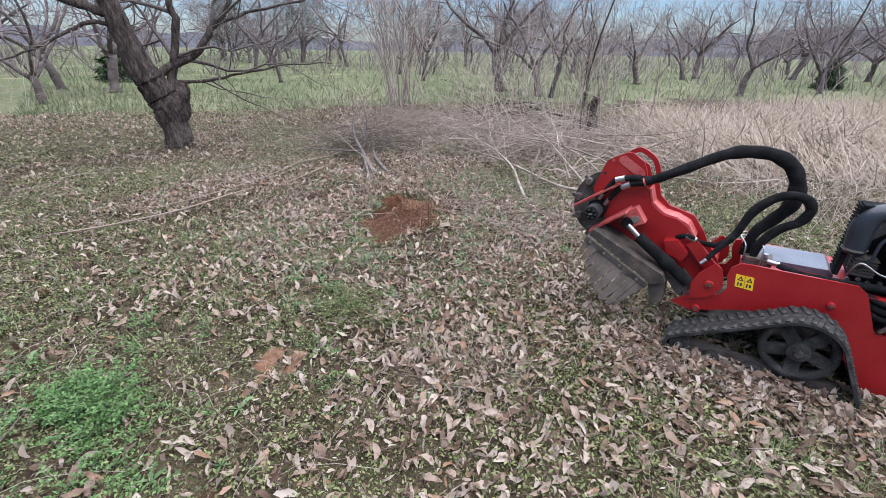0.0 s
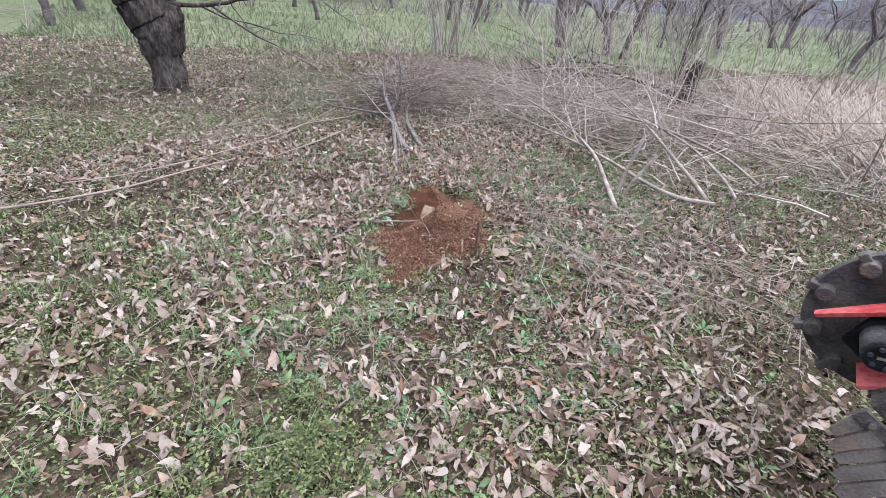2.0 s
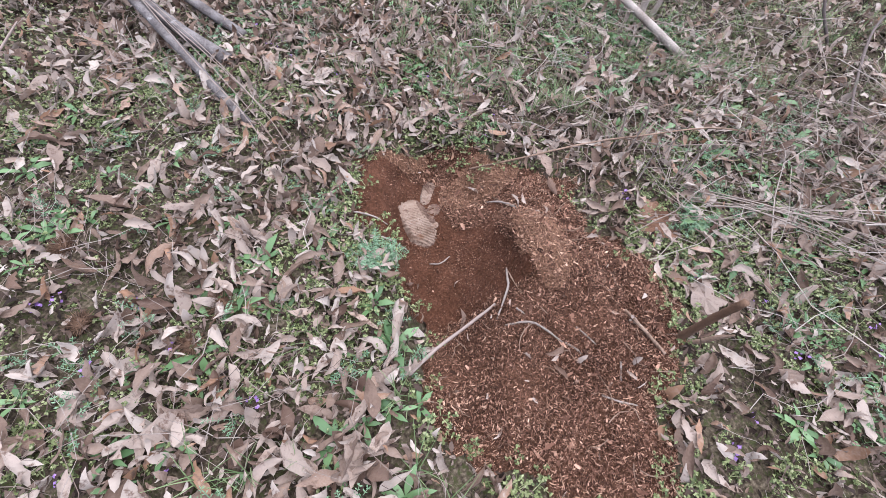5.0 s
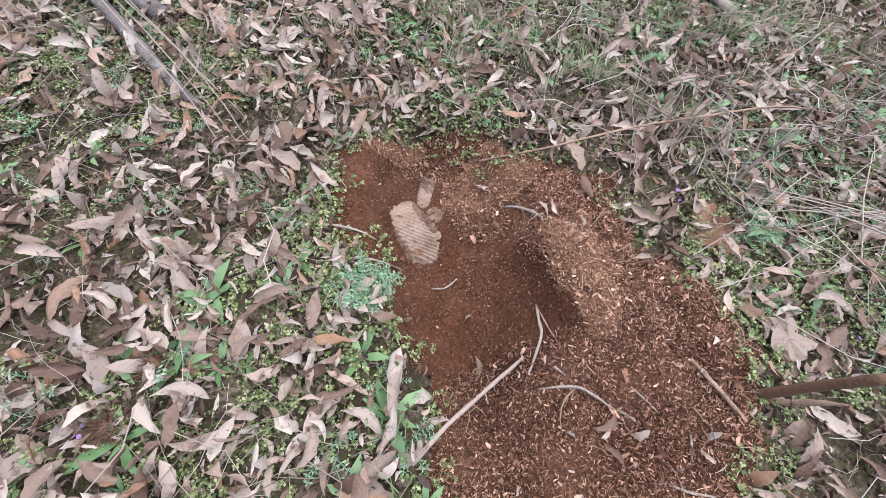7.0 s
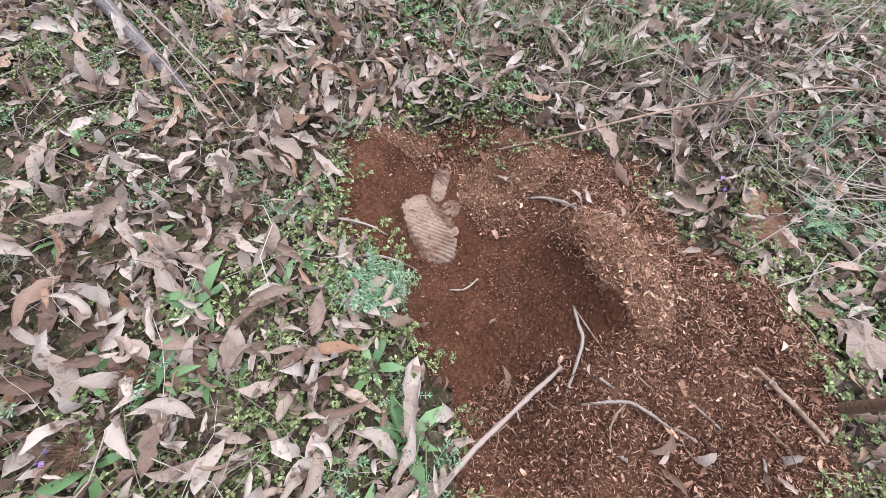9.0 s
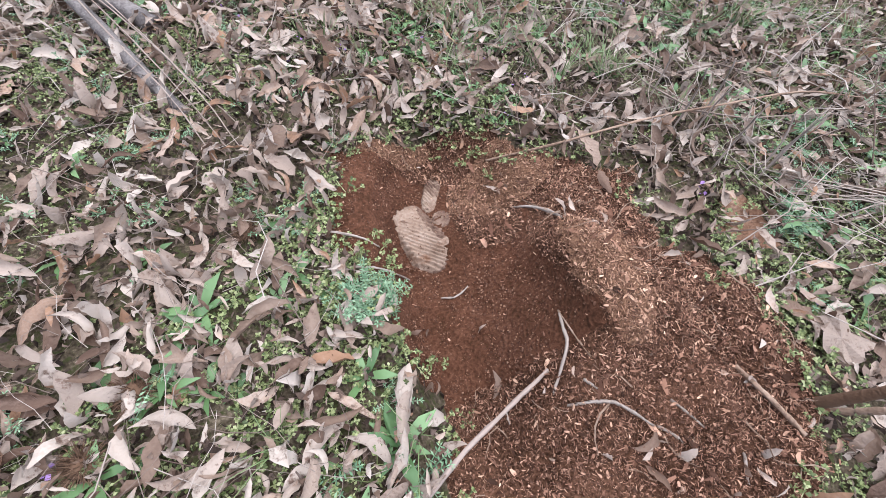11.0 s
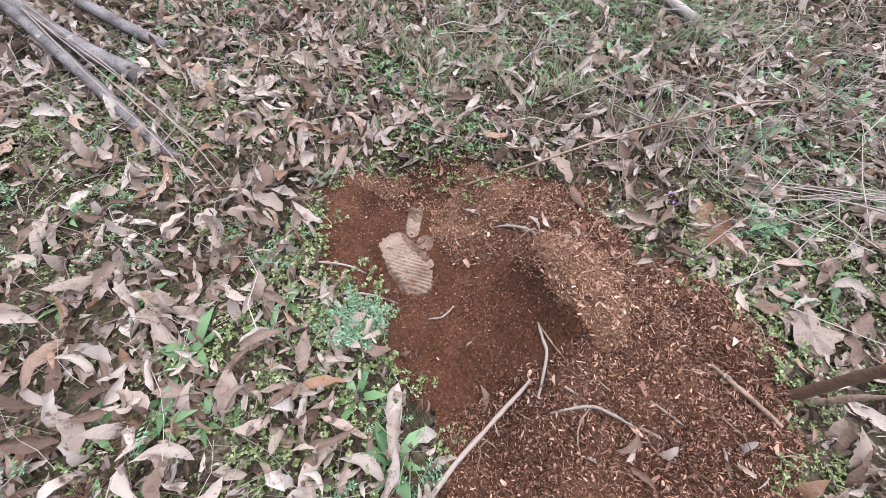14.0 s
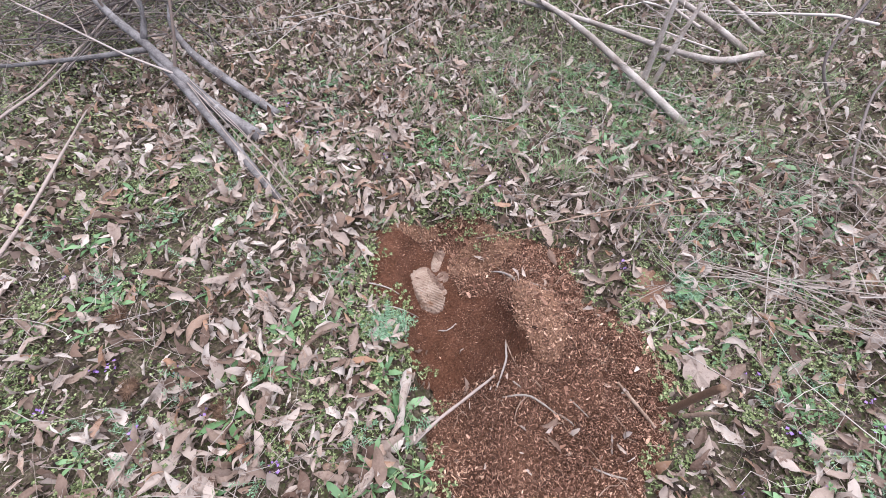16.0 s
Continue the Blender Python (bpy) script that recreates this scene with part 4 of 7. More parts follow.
def branches(P, R, r, depth, out, thin, spread=0.9, count=5, sides=(6, 5, 4, 3)):
    """Grows side branches from a limb, level by level."""
    if depth == 0:
        return
    L = np.linalg.norm(np.diff(P, axis=0), axis=1).sum()
    for _ in range(count):
        t = r.uniform(0.25, 1.0) * (len(P) - 1)
        k = min(int(t), len(P) - 2)
        u = t - k
        p, rad = P[k] * (1 - u) + P[k + 1] * u, R[k] * (1 - u) + R[k + 1] * u
        axis_d = P[k + 1] - P[k]
        axis_d /= np.linalg.norm(axis_d)
        side = r.normal(0, 1, 3)
        side -= axis_d * (side @ axis_d)
        side /= np.linalg.norm(side)
        d = axis_d * r.uniform(0.4, 1.0) + side * spread + np.array([0, 0, 0.15])
        d /= np.linalg.norm(d)
        ln = L * r.uniform(0.38, 0.72)
        rr = max(rad * r.uniform(0.4, 0.65), thin)
        n = 5 if depth > 1 else 3
        Q, S = limb(p, d, ln, rr, max(rr * 0.35, thin * 0.7), n, r, 0.35, 0.15)
        out.append(tube(Q, S, sides[min(3, 4 - depth)], cap=False))
        branches(Q, S, r, depth - 1, out, thin, spread, count, sides)


def bare_tree(seed, tall=6.0, rad=0.16, fork=1.4, limbs=4, depth=3, count=5, bark=None, twig=None, thin=0.006, lean=0.15):
    """A leafless orchard tree: a forked trunk and a crown of fine branches."""
    r = np.random.default_rng(seed)
    t = new("orchard_tree")
    d = np.array([r.normal(0, lean), r.normal(0, lean), 1.0])
    P, R = limb((0, 0, -0.05), d, fork, rad, rad * 0.78, 7, r, 0.16, 0.1)
    R = R * (1 + 0.12 * r.normal(0, 1, len(R)))
    R[0] *= 1.3
    wood, crown = [tube(P, R, 10)], []
    for k in range(limbs):
        a = k * 2 * np.pi / limbs + r.uniform(-0.5, 0.5)
        dd = np.array([np.cos(a) * 0.75, np.sin(a) * 0.75, r.uniform(0.5, 1.1)])
        start = P[-1] if k < 2 else P[-2]
        Q, S = limb(start, dd / np.linalg.norm(dd), (tall - fork) * r.uniform(0.6, 0.95), rad * r.uniform(0.42, 0.62), rad * 0.12, 9, r, 0.34, 0.22)
        wood.append(tube(Q, S, 8))
        branches(Q, S, r, depth, crown, thin, count=count)
    fast("trunk", *merge(wood), bark or M_BARKFAR, t)
    fast("crown", *merge(crown), twig or M_TWIGFAR, t)
    return t


def main_tree():
    """The old chestnut near the pit: a leaning, burred trunk and long crooked limbs."""
    r = np.random.default_rng(3)
    t = tagged(new("old_chestnut_tree"), "old leafless chestnut tree with dark cracked bark and a leaning trunk", "tree")
    base = np.array([-4.50, 1.72, 0.0])
    t.location = base
    rel = lambda pts: np.array(pts, float) - base

    def rough_tube(pts, radii, sides, n, knob):
        line = smooth_line(rel(pts), n)
        rad = np.interp(np.linspace(0, 1, n), np.linspace(0, 1, len(radii)), radii)
        V, F = tube(line, rad, sides)
        k = n * sides
        ang = np.tile(np.arange(sides), n)
        row = np.repeat(np.arange(n), sides)
        c = np.repeat(line, sides, 0)
        # Long furrows between bark plates, and burrs.
        furrow = np.sin(ang * 2 * np.pi / sides * 9 + 0.8 * np.sin(row * 0.35)) + 0.7 * np.sin(ang * 2 * np.pi / sides * 17 + row * 0.21)
        lump = wave(ang * 0.45, row * 0.30, 91, 3, 1.0)
        V[:k] = c + (V[:k] - c) * (0.93 + 0.10 * furrow * (0.5 + 0.5 * np.abs(wave(ang * 0.9, row * 0.5, 92, 2, 1.0))) + knob * lump + r.normal(0, 0.018, k))[:, None]
        return V, F

    trunk = fast("trunk", *rough_tube([(-4.47, 1.75, -0.08), (-4.48, 1.74, 0.06), (-4.50, 1.72, 0.45), (-4.53, 1.69, 0.78), (-4.66, 1.56, 1.15), (-4.76, 1.47, 1.64), (-4.80, 1.43, 1.98), (-4.86, 1.38, 2.35), (-4.82, 1.36, 2.9)], [0.26, 0.215, 0.215, 0.265, 0.215, 0.165, 0.145, 0.13, 0.10], 44, 110, 0.07), M_BARK, t, "dark furrowed chestnut trunk")
    fast("snag", *rough_tube([(-4.47, 1.76, 0.25), (-4.42, 1.81, 0.55), (-4.37, 1.86, 0.85), (-4.33, 1.89, 1.06)], [0.12, 0.155, 0.16, 0.09], 30, 40, 0.18), M_BARK, t, "broken burred side stem")
    limbs = [
        ([(-4.60, 1.62, 1.0), (-4.55, 1.66, 1.14), (-4.41, 1.81, 1.28), (-4.12, 2.08, 1.47), (-3.95, 2.25, 1.75), (-3.87, 2.32, 1.92), (-3.65, 2.53, 2.22), (-3.5, 2.6, 2.8), (-3.3, 2.9, 3.5)], [0.11, 0.085, 0.075, 0.07, 0.068, 0.06, 0.05, 0.04, 0.02]),
        ([(-4.45, 1.78, 0.95), (-4.38, 1.84, 1.25), (-4.32, 1.89, 1.5), (-4.24, 1.97, 1.94), (-4.28, 1.95, 2.25), (-4.15, 2.1, 3.0), (-4.2, 2.2, 3.8)], [0.10, 0.075, 0.07, 0.07, 0.06, 0.04, 0.02]),
        ([(-4.42, 1.80, 1.05), (-4.2, 2.0, 1.07), (-3.95, 2.24, 1.10), (-3.62, 2.56, 1.19), (-3.04, 3.11, 1.32), (-2.43, 3.7, 1.35)], [0.045, 0.032, 0.028, 0.024, 0.016, 0.008]),
        ([(-4.77, 1.46, 1.80), (-5.01, 1.23, 1.90), (-5.26, 1.0, 1.76), (-5.57, 0.7, 1.54), (-5.95, 0.35, 1.33)], [0.05, 0.035, 0.028, 0.02, 0.01]),
        ([(-4.80, 1.43, 1.98), (-4.98, 1.26, 2.08), (-5.3, 0.95, 2.25), (-5.8, 0.6, 2.7), (-6.2, 0.2, 3.4)], [0.09, 0.08, 0.065, 0.05, 0.02]),
        ([(-3.87, 2.32, 1.92), (-3.51, 2.67, 2.11), (-2.77, 3.37, 2.38), (-2.2, 3.9, 2.6)], [0.04, 0.03, 0.02, 0.01]),
        ([(-4.82, 1.40, 2.6), (-4.6, 1.1, 3.0), (-4.5, 0.7, 3.6), (-4.3, 0.5, 4.3)], [0.09, 0.07, 0.05, 0.02]),
        ([(-4.82, 1.36, 2.8), (-5.1, 1.6, 3.3), (-5.3, 1.9, 4.0), (-5.3, 2.0, 4.8)], [0.09, 0.07, 0.05, 0.02]),
    ]
    crown = []
    for pts, rad in limbs:
        line = smooth_line(rel(pts), 18)
        R = 0.85 * np.interp(np.linspace(0, 1, 18), np.linspace(0, 1, len(rad)), rad)
        V, F = tube(line + r.normal(0, 0.008, line.shape), R * (1 + r.normal(0, 0.05, 18)), 9)
        fast("limb", V, F, M_BARK, trunk)
        branches(line, R, r, 3 if rad[0] > 0.08 else 2, crown, 0.004, 0.8, 5)
    fast("crown", *merge(crown), M_BARKFAR, t)
    return t


main_tree()

variants = []
for s, (tall, rad, fork, limbs, lean) in enumerate([(5.5, 0.17, 1.3, 4, 0.25), (6.5, 0.14, 1.0, 5, 0.15), (5.0, 0.20, 1.5, 4, 0.3), (7.5, 0.13, 2.0, 5, 0.08)]):
    v = bare_tree(50 + s, tall, rad, fork, limbs, 3, 4, lean=lean, thin=0.008)
    variants.append(tagged(v, "leafless grey-brown orchard tree standing in the meadow", "tree", "orchard trees"))
spots = [(-0.26, 15.65, 2, 1.15), (1.45, 13.9, 0, 1.15), (1.95, 13.6, 3, 1.3), (-12.5, 5.6, 1, 0.8), (-13.6, 9.0, 2, 0.9), (-16.4, 9.3, 0, 1.0), (-11.2, 16.0, 3, 0.7), (6.9, 24, 2, 0.9), (11.2, 31, 0, 1.0), (-5.2, 21, 3, 0.9), (-8.5, 27, 1, 1.0),
         (3.8, 21, 3, 0.8), (10.0, 17.5, 0, 0.9), (14.8, 21, 1, 1.0), (20.5, 25, 2, 1.1), (25.4, 36, 0, 1.2), (-20.5, 17, 1, 1.1), (-24, 12, 2, 1.1), (-18, 24, 3, 1.0), (-1.5, 31, 1, 1.0), (4.0, 38, 2, 1.1)]
rt = np.random.default_rng(12)
for k in range(44):
    yy = rt.uniform(28, 75)
    spots.append((rt.uniform(-1.15, 1.05) * yy, yy, int(rt.integers(0, 4)), rt.uniform(0.8, 1.3)))
for k in range(16):
    spots.append((rt.uniform(-40, 40), rt.uniform(-45, -14), int(rt.integers(0, 4)), rt.uniform(0.8, 1.3)))
placed = set()
for x, y, k, s in spots:
    m = Matrix.Translation((x, y, float(height(x, y)))) @ Matrix.Rotation(rt.uniform(0, 6.28), 4, "Z")
    if k not in placed:
        placed.add(k)
        variants[k].matrix_world = m
        variants[k].scale = (s, s, s)
    else:
        variants[k].scale = (s, s, s)
        c = copy_thing(variants[k], m)


def evergreen(seed, tall, wide):
    """A dark conifer bush: a short trunk and many small drooping sprays."""
    r = np.random.default_rng(seed)
    t = new("evergreen_bush")
    fast("trunk", *tube([(0, 0, -0.05), (0.02, 0, tall * 0.5), (0, 0.02, tall * 0.95)], [0.08, 0.05, 0.01], 8), M_BARKFAR, t)
    n = 2600
    z = r.uniform(0.02, 1, n) ** 0.9
    rad = wide * np.sqrt(r.uniform(0.15, 1, n)) * (1 - z ** 2.0 * 0.8) * (1 + 0.25 * np.sin(z * 23 + seed))
    a = r.uniform(0, 6.28, n)
    P = np.stack([rad * np.cos(a), rad * np.sin(a), z * tall], 1)
    spray = (np.array([[-0.3, 0, 0], [0, 0.15, 0.05], [0.3, 0, 0], [0, 1, -0.2]]), np.array([[0, 2, 1, 3]])[:, [0, 1, 3, 2]])
    V, F = strew([spray], P, a - np.pi / 2 + r.normal(0, 0.5, n), r.normal(-0.1, 0.5, n), r.normal(0, 0.5, n), r.uniform(0.12, 0.3, n))
    fast("crown", V, F, M_EVERGREEN, t, smooth=False)
    return t


for seed, (x, y, tall, wide) in enumerate([(16.9, 24.5, 1.5, 0.6), (-17.8, 13.3, 1.5, 0.9), (-33, 42, 6.5, 3.0), (-26, 45, 7.5, 3.2)]):
    b = tagged(evergreen(seed + 5, tall, wide), "dark green evergreen bush in the meadow" if tall < 3 else "tall dark conifer beyond the orchard", "bush" if tall < 3 else "tree")
    b.location = (x, y, 0)


def stems(seed, count, tall, spread, rad, side=2, out=0.35):
    """Slender stems from one root, with a few twigs each, as arrays."""
    r = np.random.default_rng(seed)
    pieces = []
    for _ in range(count):
        a, ln = r.uniform(0, 6.28), tall * r.uniform(0.5, 1.05)
        p = np.array([np.cos(a), np.sin(a), 0]) * r.uniform(0, spread)
        p[2] = -0.03
        d = np.array([np.cos(a) * out * r.uniform(0.1, 1), np.sin(a) * out * r.uniform(0.1, 1), 1])
        P, R = limb(p, d / np.linalg.norm(d), ln, rad * r.uniform(0.6, 1.1), rad * 0.25, 7, r, 0.14, 0.05)
        pieces.append(tube(P, R, 5, cap=False))
        branches(P, R, r, 1 if side < 4 else 2, pieces, rad * 0.22, 0.55, side, (5, 4, 3, 3))
    return merge(pieces)


clumps = [(-2.9, 9.2, 46, 4.6, 0.35, 0.026, "pale"), (-2.5, 8.5, 14, 3.2, 0.3, 0.014, "pale"), (2.70, 5.5, 9, 2.6, 0.25, 0.015, "pale"), (2.3, 6.3, 10, 3.0, 0.5, 0.014, "pale"), (3.5, 6.8, 9, 2.8, 0.5, 0.014, "pale"),
          (4.9, 6.6, 6, 2.2, 0.3, 0.013, "red"), (5.5, 8.2, 7, 2.6, 0.4, 0.013, "red"), (7.2, 8.0, 7, 2.4, 0.5, 0.013, "red"), (8.9, 10.5, 8, 3.0, 0.6, 0.015, "red"), (1.2, 9.5, 9, 3.2, 0.6, 0.015, "pale"), (4.1, 10.2, 9, 3.2, 0.8, 0.015, "red"),
          (11.5, 12.0, 8, 3.0, 0.8, 0.015, "red"), (6.4, 12.5, 9, 3.2, 0.9, 0.015, "pale"), (-8.4, 5.6, 5, 1.6, 0.4, 0.007, "pale"), (-11.2, 4.2, 7, 1.9, 0.5, 0.008, "pale"), (-9.7, 3.0, 5, 1.3, 0.4, 0.006, "pale"), (0.3, 11.5, 8, 3.2, 0.8, 0.015, "pale"), (2.9, 8.6, 8, 3.0, 0.7, 0.014, "pale"), (5.8, 10.6, 8, 3.2, 0.8, 0.014, "pale"), (7.9, 13.0, 9, 3.4, 0.9, 0.016, "red"), (10.2, 14.5, 9, 3.4, 0.9, 0.016, "pale"), (13.8, 15.5, 9, 3.4, 1.0, 0.016, "red"), (4.4, 14.2, 9, 3.4, 0.9, 0.016, "pale"), (16.5, 18.0, 9, 3.6, 1.0, 0.018, "red"), (3.35, 1.10, 3, 0.8, 0.12, 0.006, "red")]
for k, (x, y, count, tall, spread, rad, kind) in enumerate(clumps):
    ob = fast("sapling_clump", *stems(200 + k, max(2, int(count * (0.28 if kind == "red" else 0.5))), tall, spread * 1.5, rad * 0.9, 5, 0.34), M_SAPLING if kind == "pale" else M_TWIGFAR)
    ob.location = (x, y, float(height(x, y)))
    tagged(ob, "clump of pale leafless saplings" if kind == "pale" else "thin leafless reddish-brown shrub", "shrub", "saplings")

# The broken old stump with a dark sapling beside it.
r = np.random.default_rng(77)
V, F = tube(smooth_line([(0, 0, -0.05), (0.02, 0, 0.2), (0.0, 0.02, 0.5), (0.05, 0, 0.78)], 14), np.interp(np.arange(14), [0, 3, 9, 13], [0.17, 0.13, 0.11, 0.07]), 14)
V = V + r.normal(0, 0.012, V.shape)
old = tagged(fast("broken_stump", V, F, M_BARK), "grey broken-off tree stump with rough bark", "stump")
old.location = (2.66, 5.45, 0)
sap = tagged(fast("dark_sapling", *merge([tube(smooth_line([(0, 0, -0.05), (0.0, 0.02, 0.9), (0.12, 0, 1.9), (0.4, 0.05, 3.0)], 16), np.linspace(0.035, 0.015, 16), 7), stems(401, 2, 2.6, 0.02, 0.015, 8)]), M_BARK), "dark slender leafless sapling", "sapling")
sap.location = (2.48, 5.6, 0)

# Far woods and hills.
rw = np.random.default_rng(31)
wood = bare_tree(90, 8.5, 0.15, 2.2, 6, 3, 4, lean=0.05, thin=0.016)
tagged(wood, "leafless tree of the far wood edge", "tree", "far wood edge")
first = True
for k in range(70):
    a = rw.uniform(-70, 70)
    d = rw.uniform(38, 90) if a < 8 else rw.uniform(95, 170)
    m = Matrix.Translation((d * math.sin(radians(a)), d * math.cos(radians(a)), 0)) @ Matrix.Rotation(rw.uniform(0, 6.28), 4, "Z")
    s = rw.uniform(0.75, 1.25)
    wood.scale = (s, s, s)
    if first:
        wood.matrix_world = m @ Matrix.Scale(s, 4)
        first = False
    else:
        copy_thing(wood, m)
# Undergrowth at the wood edge: countless bare bushes.
thick = [stems(700 + s, 4, 1.0, 0.28, 0.010, 3, 0.9) for s in range(5)]
n = 620
a, d = rw.uniform(-1.3, 1.2, n), 27 + 55 * rw.uniform(0, 1, n) ** 1.5
P = np.stack([d * np.sin(a), d * np.cos(a), np.zeros(n)], 1)
V, F = strew(thick, P, rw.uniform(0, 6.28, n), rw.normal(0, 0.08, n), rw.normal(0, 0.08, n), rw.uniform(1.0, 3.2, n))
tagged(fast("wood_undergrowth", V, F, M_TWIGFAR), "grey-brown thicket along the far wood edge", "thicket", kind="stuff")
aa = np.linspace(-math.pi, math.pi, 241)
ridge = 13 + 4 * wave(aa * 3, aa * 0, 61, 3, 1.2) + 13 * np.exp(-((aa - 0.75) / 0.5) ** 2)
rows = []
for dist, f in ((420, 0.0), (470, 0.55), (520, 0.95), (600, 1.0), (760, 0.7)):
    rows.append(np.stack([dist * np.sin(aa), dist * np.cos(aa), f * ridge + (2.0 * wave(aa * 160, aa * 0, 62, 2, 1.0) if f > 0.5 else 0) - (1 if f == 0 else 0)], 1))
Vh = np.concatenate(rows)
i, j = np.meshgrid(np.arange(4), np.arange(240), indexing="ij")
tagged(fast("far_hills", Vh, np.stack([i * 241 + j, i * 241 + j + 1, (i + 1) * 241 + j + 1, (i + 1) * 241 + j], -1).reshape(-1, 4), M_HILL), "far wooded hills, painted blue-grey with haze", "hills", kind="structure")


# ---- fallen branches and sticks ----
def stick(name, pts, radii, mat, label, category="stick", sides=8, n=20, rough=0.002, extra=None):
    line = smooth_line(pts, n)
    R = np.interp(np.linspace(0, 1, n), np.linspace(0, 1, len(radii)), radii)
    V, F = tube(line, R * (1 + rng.normal(0, 0.05, n)), sides)
    V = V + rng.normal(0, rough * 0.3, V.shape)
    if extra:
        V, F = merge([(V, F), *extra])
    return tagged(fast(name, V, F, mat), label, category)


rb = np.random.default_rng(17)
twigs = []
A = smooth_line([(-0.53, 0.84, 0.03), (-0.75, 1.10, 0.09), (-1.08, 1.62, 0.20), (-1.25, 1.85, 0.27), (-1.38, 2.05, 0.40), (-1.45, 2.25, 0.62)], 20)
branches(A, np.linspace(0.022, 0.008, 20), rb, 2, twigs, 0.0028, 0.8, 8)
fork = smooth_line([(-1.08, 1.62, 0.20), (-1.03, 1.68, 0.34), (-1.02, 1.74, 0.62), (-1.1, 1.8, 0.9)], 10)
branches(fork, np.linspace(0.012, 0.005, 10), rb, 2, twigs, 0.0028, 0.8, 5)
arm2 = smooth_line([(-1.05, 1.58, 0.18), (-1.5, 1.62, 0.16), (-2.1, 1.75, 0.14), (-2.6, 2.0, 0.2)], 12)
branches(arm2, np.linspace(0.012, 0.004, 12), rb, 2, twigs, 0.0028, 0.8, 6)
top = fast("fallen_branch", *tube(A, np.linspace(0.030, 0.014, 20), 10), M_GREYBARK)
tagged(top, "grey fallen branch with twigs, lying on leaf litter", "branch", "fallen branches")
fast("side_limb", *tube(fork, np.linspace(0.017, 0.006, 10), 8), M_GREYBARK, top)
fast("side_limb", *tube(arm2, np.linspace(0.016, 0.005, 12), 8), M_GREYBARK, top)
fast("twig_spray", *merge(twigs), M_TWIG, top)
stick("fallen_branch", [(-0.46, 1.05, 0.02), (-0.62, 1.25, 0.06), (-0.80, 1.50, 0.10), (-0.92, 1.72, 0.12), (-0.97, 1.86, 0.22), (-0.86, 1.98, 0.42)], [0.022, 0.022, 0.021, 0.02, 0.013, 0.008], M_GREYBARK, "short grey fallen branch on the ground", "branch")
stick("fallen_branch", [(-0.46, 0.40, 0.015), (-0.52, 0.50, 0.03), (-0.66, 0.80, 0.06), (-0.86, 1.20, 0.12), (-1.05, 1.55, 0.16)], [0.011, 0.019, 0.021, 0.020, 0.018], M_GREYBARK, "split weathered grey branch with loose bark", "branch")
for k in range(4):
    o = rb.normal(0, 0.025, 3)
    stick("bark_strip", [(-0.38 + o[0], 0.25 + o[1] * 3, 0.03), (-0.47 + o[0], 0.45 + o[1], 0.05 + abs(o[2])), (-0.63 + o[0], 0.78, 0.10 + o[2]), (-0.85, 1.25 + o[1], 0.15)], [0.0012, 0.0018, 0.002, 0.002], M_TWIG, "thin peeling bark strip", "bark strip", 5)



def laid(pts, up=0.006):
    """A line given in x, y, laid on the ground."""
    return [(x, y, float(height(x, y)) + up + (dz[0] if dz else 0.0)) for x, y, *dz in pts]


stick("stick", [(-0.150, -0.690, 0.035), (-0.060, -0.645, 0.038), (0.045, -0.605, 0.042), (0.130, -0.574, 0.056)], [0.0048, 0.0046, 0.0042, 0.0034], M_TWIG, "straight light brown stick lying on the soil heap", "stick")
stick("stick", laid([(0.200, -0.484), (0.185, -0.519, 0.008), (0.169, -0.555, 0.012), (0.119, -0.617)]), [0.002, 0.0032, 0.0034, 0.002], M_STRAW, "thin pale root stuck in the pit", "root")
stick("stick", laid([(0.202, -0.476), (0.191, -0.540, 0.004), (0.193, -0.589)]), [0.0014, 0.0018, 0.001], M_BROWNSTEM, "thin dark root in the pit", "root", n=10)
stick("stick", laid([(0.130, -0.644), (0.180, -0.660, 0.004), (0.216, -0.677, 0.006), (0.270, -0.729)]), [0.002, 0.0032, 0.003, 0.0016], M_PALE, "curved pale root on the soil heap", "root")
stick("stick", laid([(0.485, -0.690), (0.500, -0.765, 0.004), (0.522, -0.836)], 0.012), [0.0045, 0.0050, 0.0045, 0.004], M_BROWNSTEM, "brown stem on the soil heap", "stem")
stick("stick", [(0.600, -0.800, -0.01), (0.602, -0.808, 0.08), (0.603, -0.818, 0.18), (0.604, -0.832, 0.285)], [0.011, 0.0105, 0.010, 0.009], M_BURR, "dark hollow brown stalk standing by the heap", "stalk")
stick("stick", [(0.612, -0.815, 0.0), (0.63, -0.835, 0.05), (0.645, -0.85, 0.10), (0.655, -0.865, 0.14)], [0.006, 0.007, 0.006, 0.002], M_BROWNSTEM, "split pale stalk beside the heap", "stalk")
stick("stick", [(0.275, 0.020, -0.03), (0.46, -0.045, 0.045), (0.70, -0.065, 0.075), (0.92, -0.085, 0.08), (1.22, -0.105, 0.07), (1.42, -0.17, 0.05)], [0.0025, 0.0036, 0.0036, 0.0032, 0.0028, 0.0015], M_BROWNSTEM, "long thin brown cane across the pit rim", "cane")
stick("stick", laid([(-0.205, -0.205), (-0.15, -0.220, 0.01), (-0.091, -0.229, 0.006), (-0.03, -0.226)]), [0.002, 0.0025, 0.0015], M_PALE, "thin pale root in the pit wall", "root", n=12)
stick("stick", laid([(-0.215, -0.095), (-0.173, -0.115, 0.01), (-0.122, -0.144, 0.006), (-0.083, -0.164)]), [0.002, 0.003, 0.002], M_PALE, "thin pale root in the pit wall", "root", n=12)
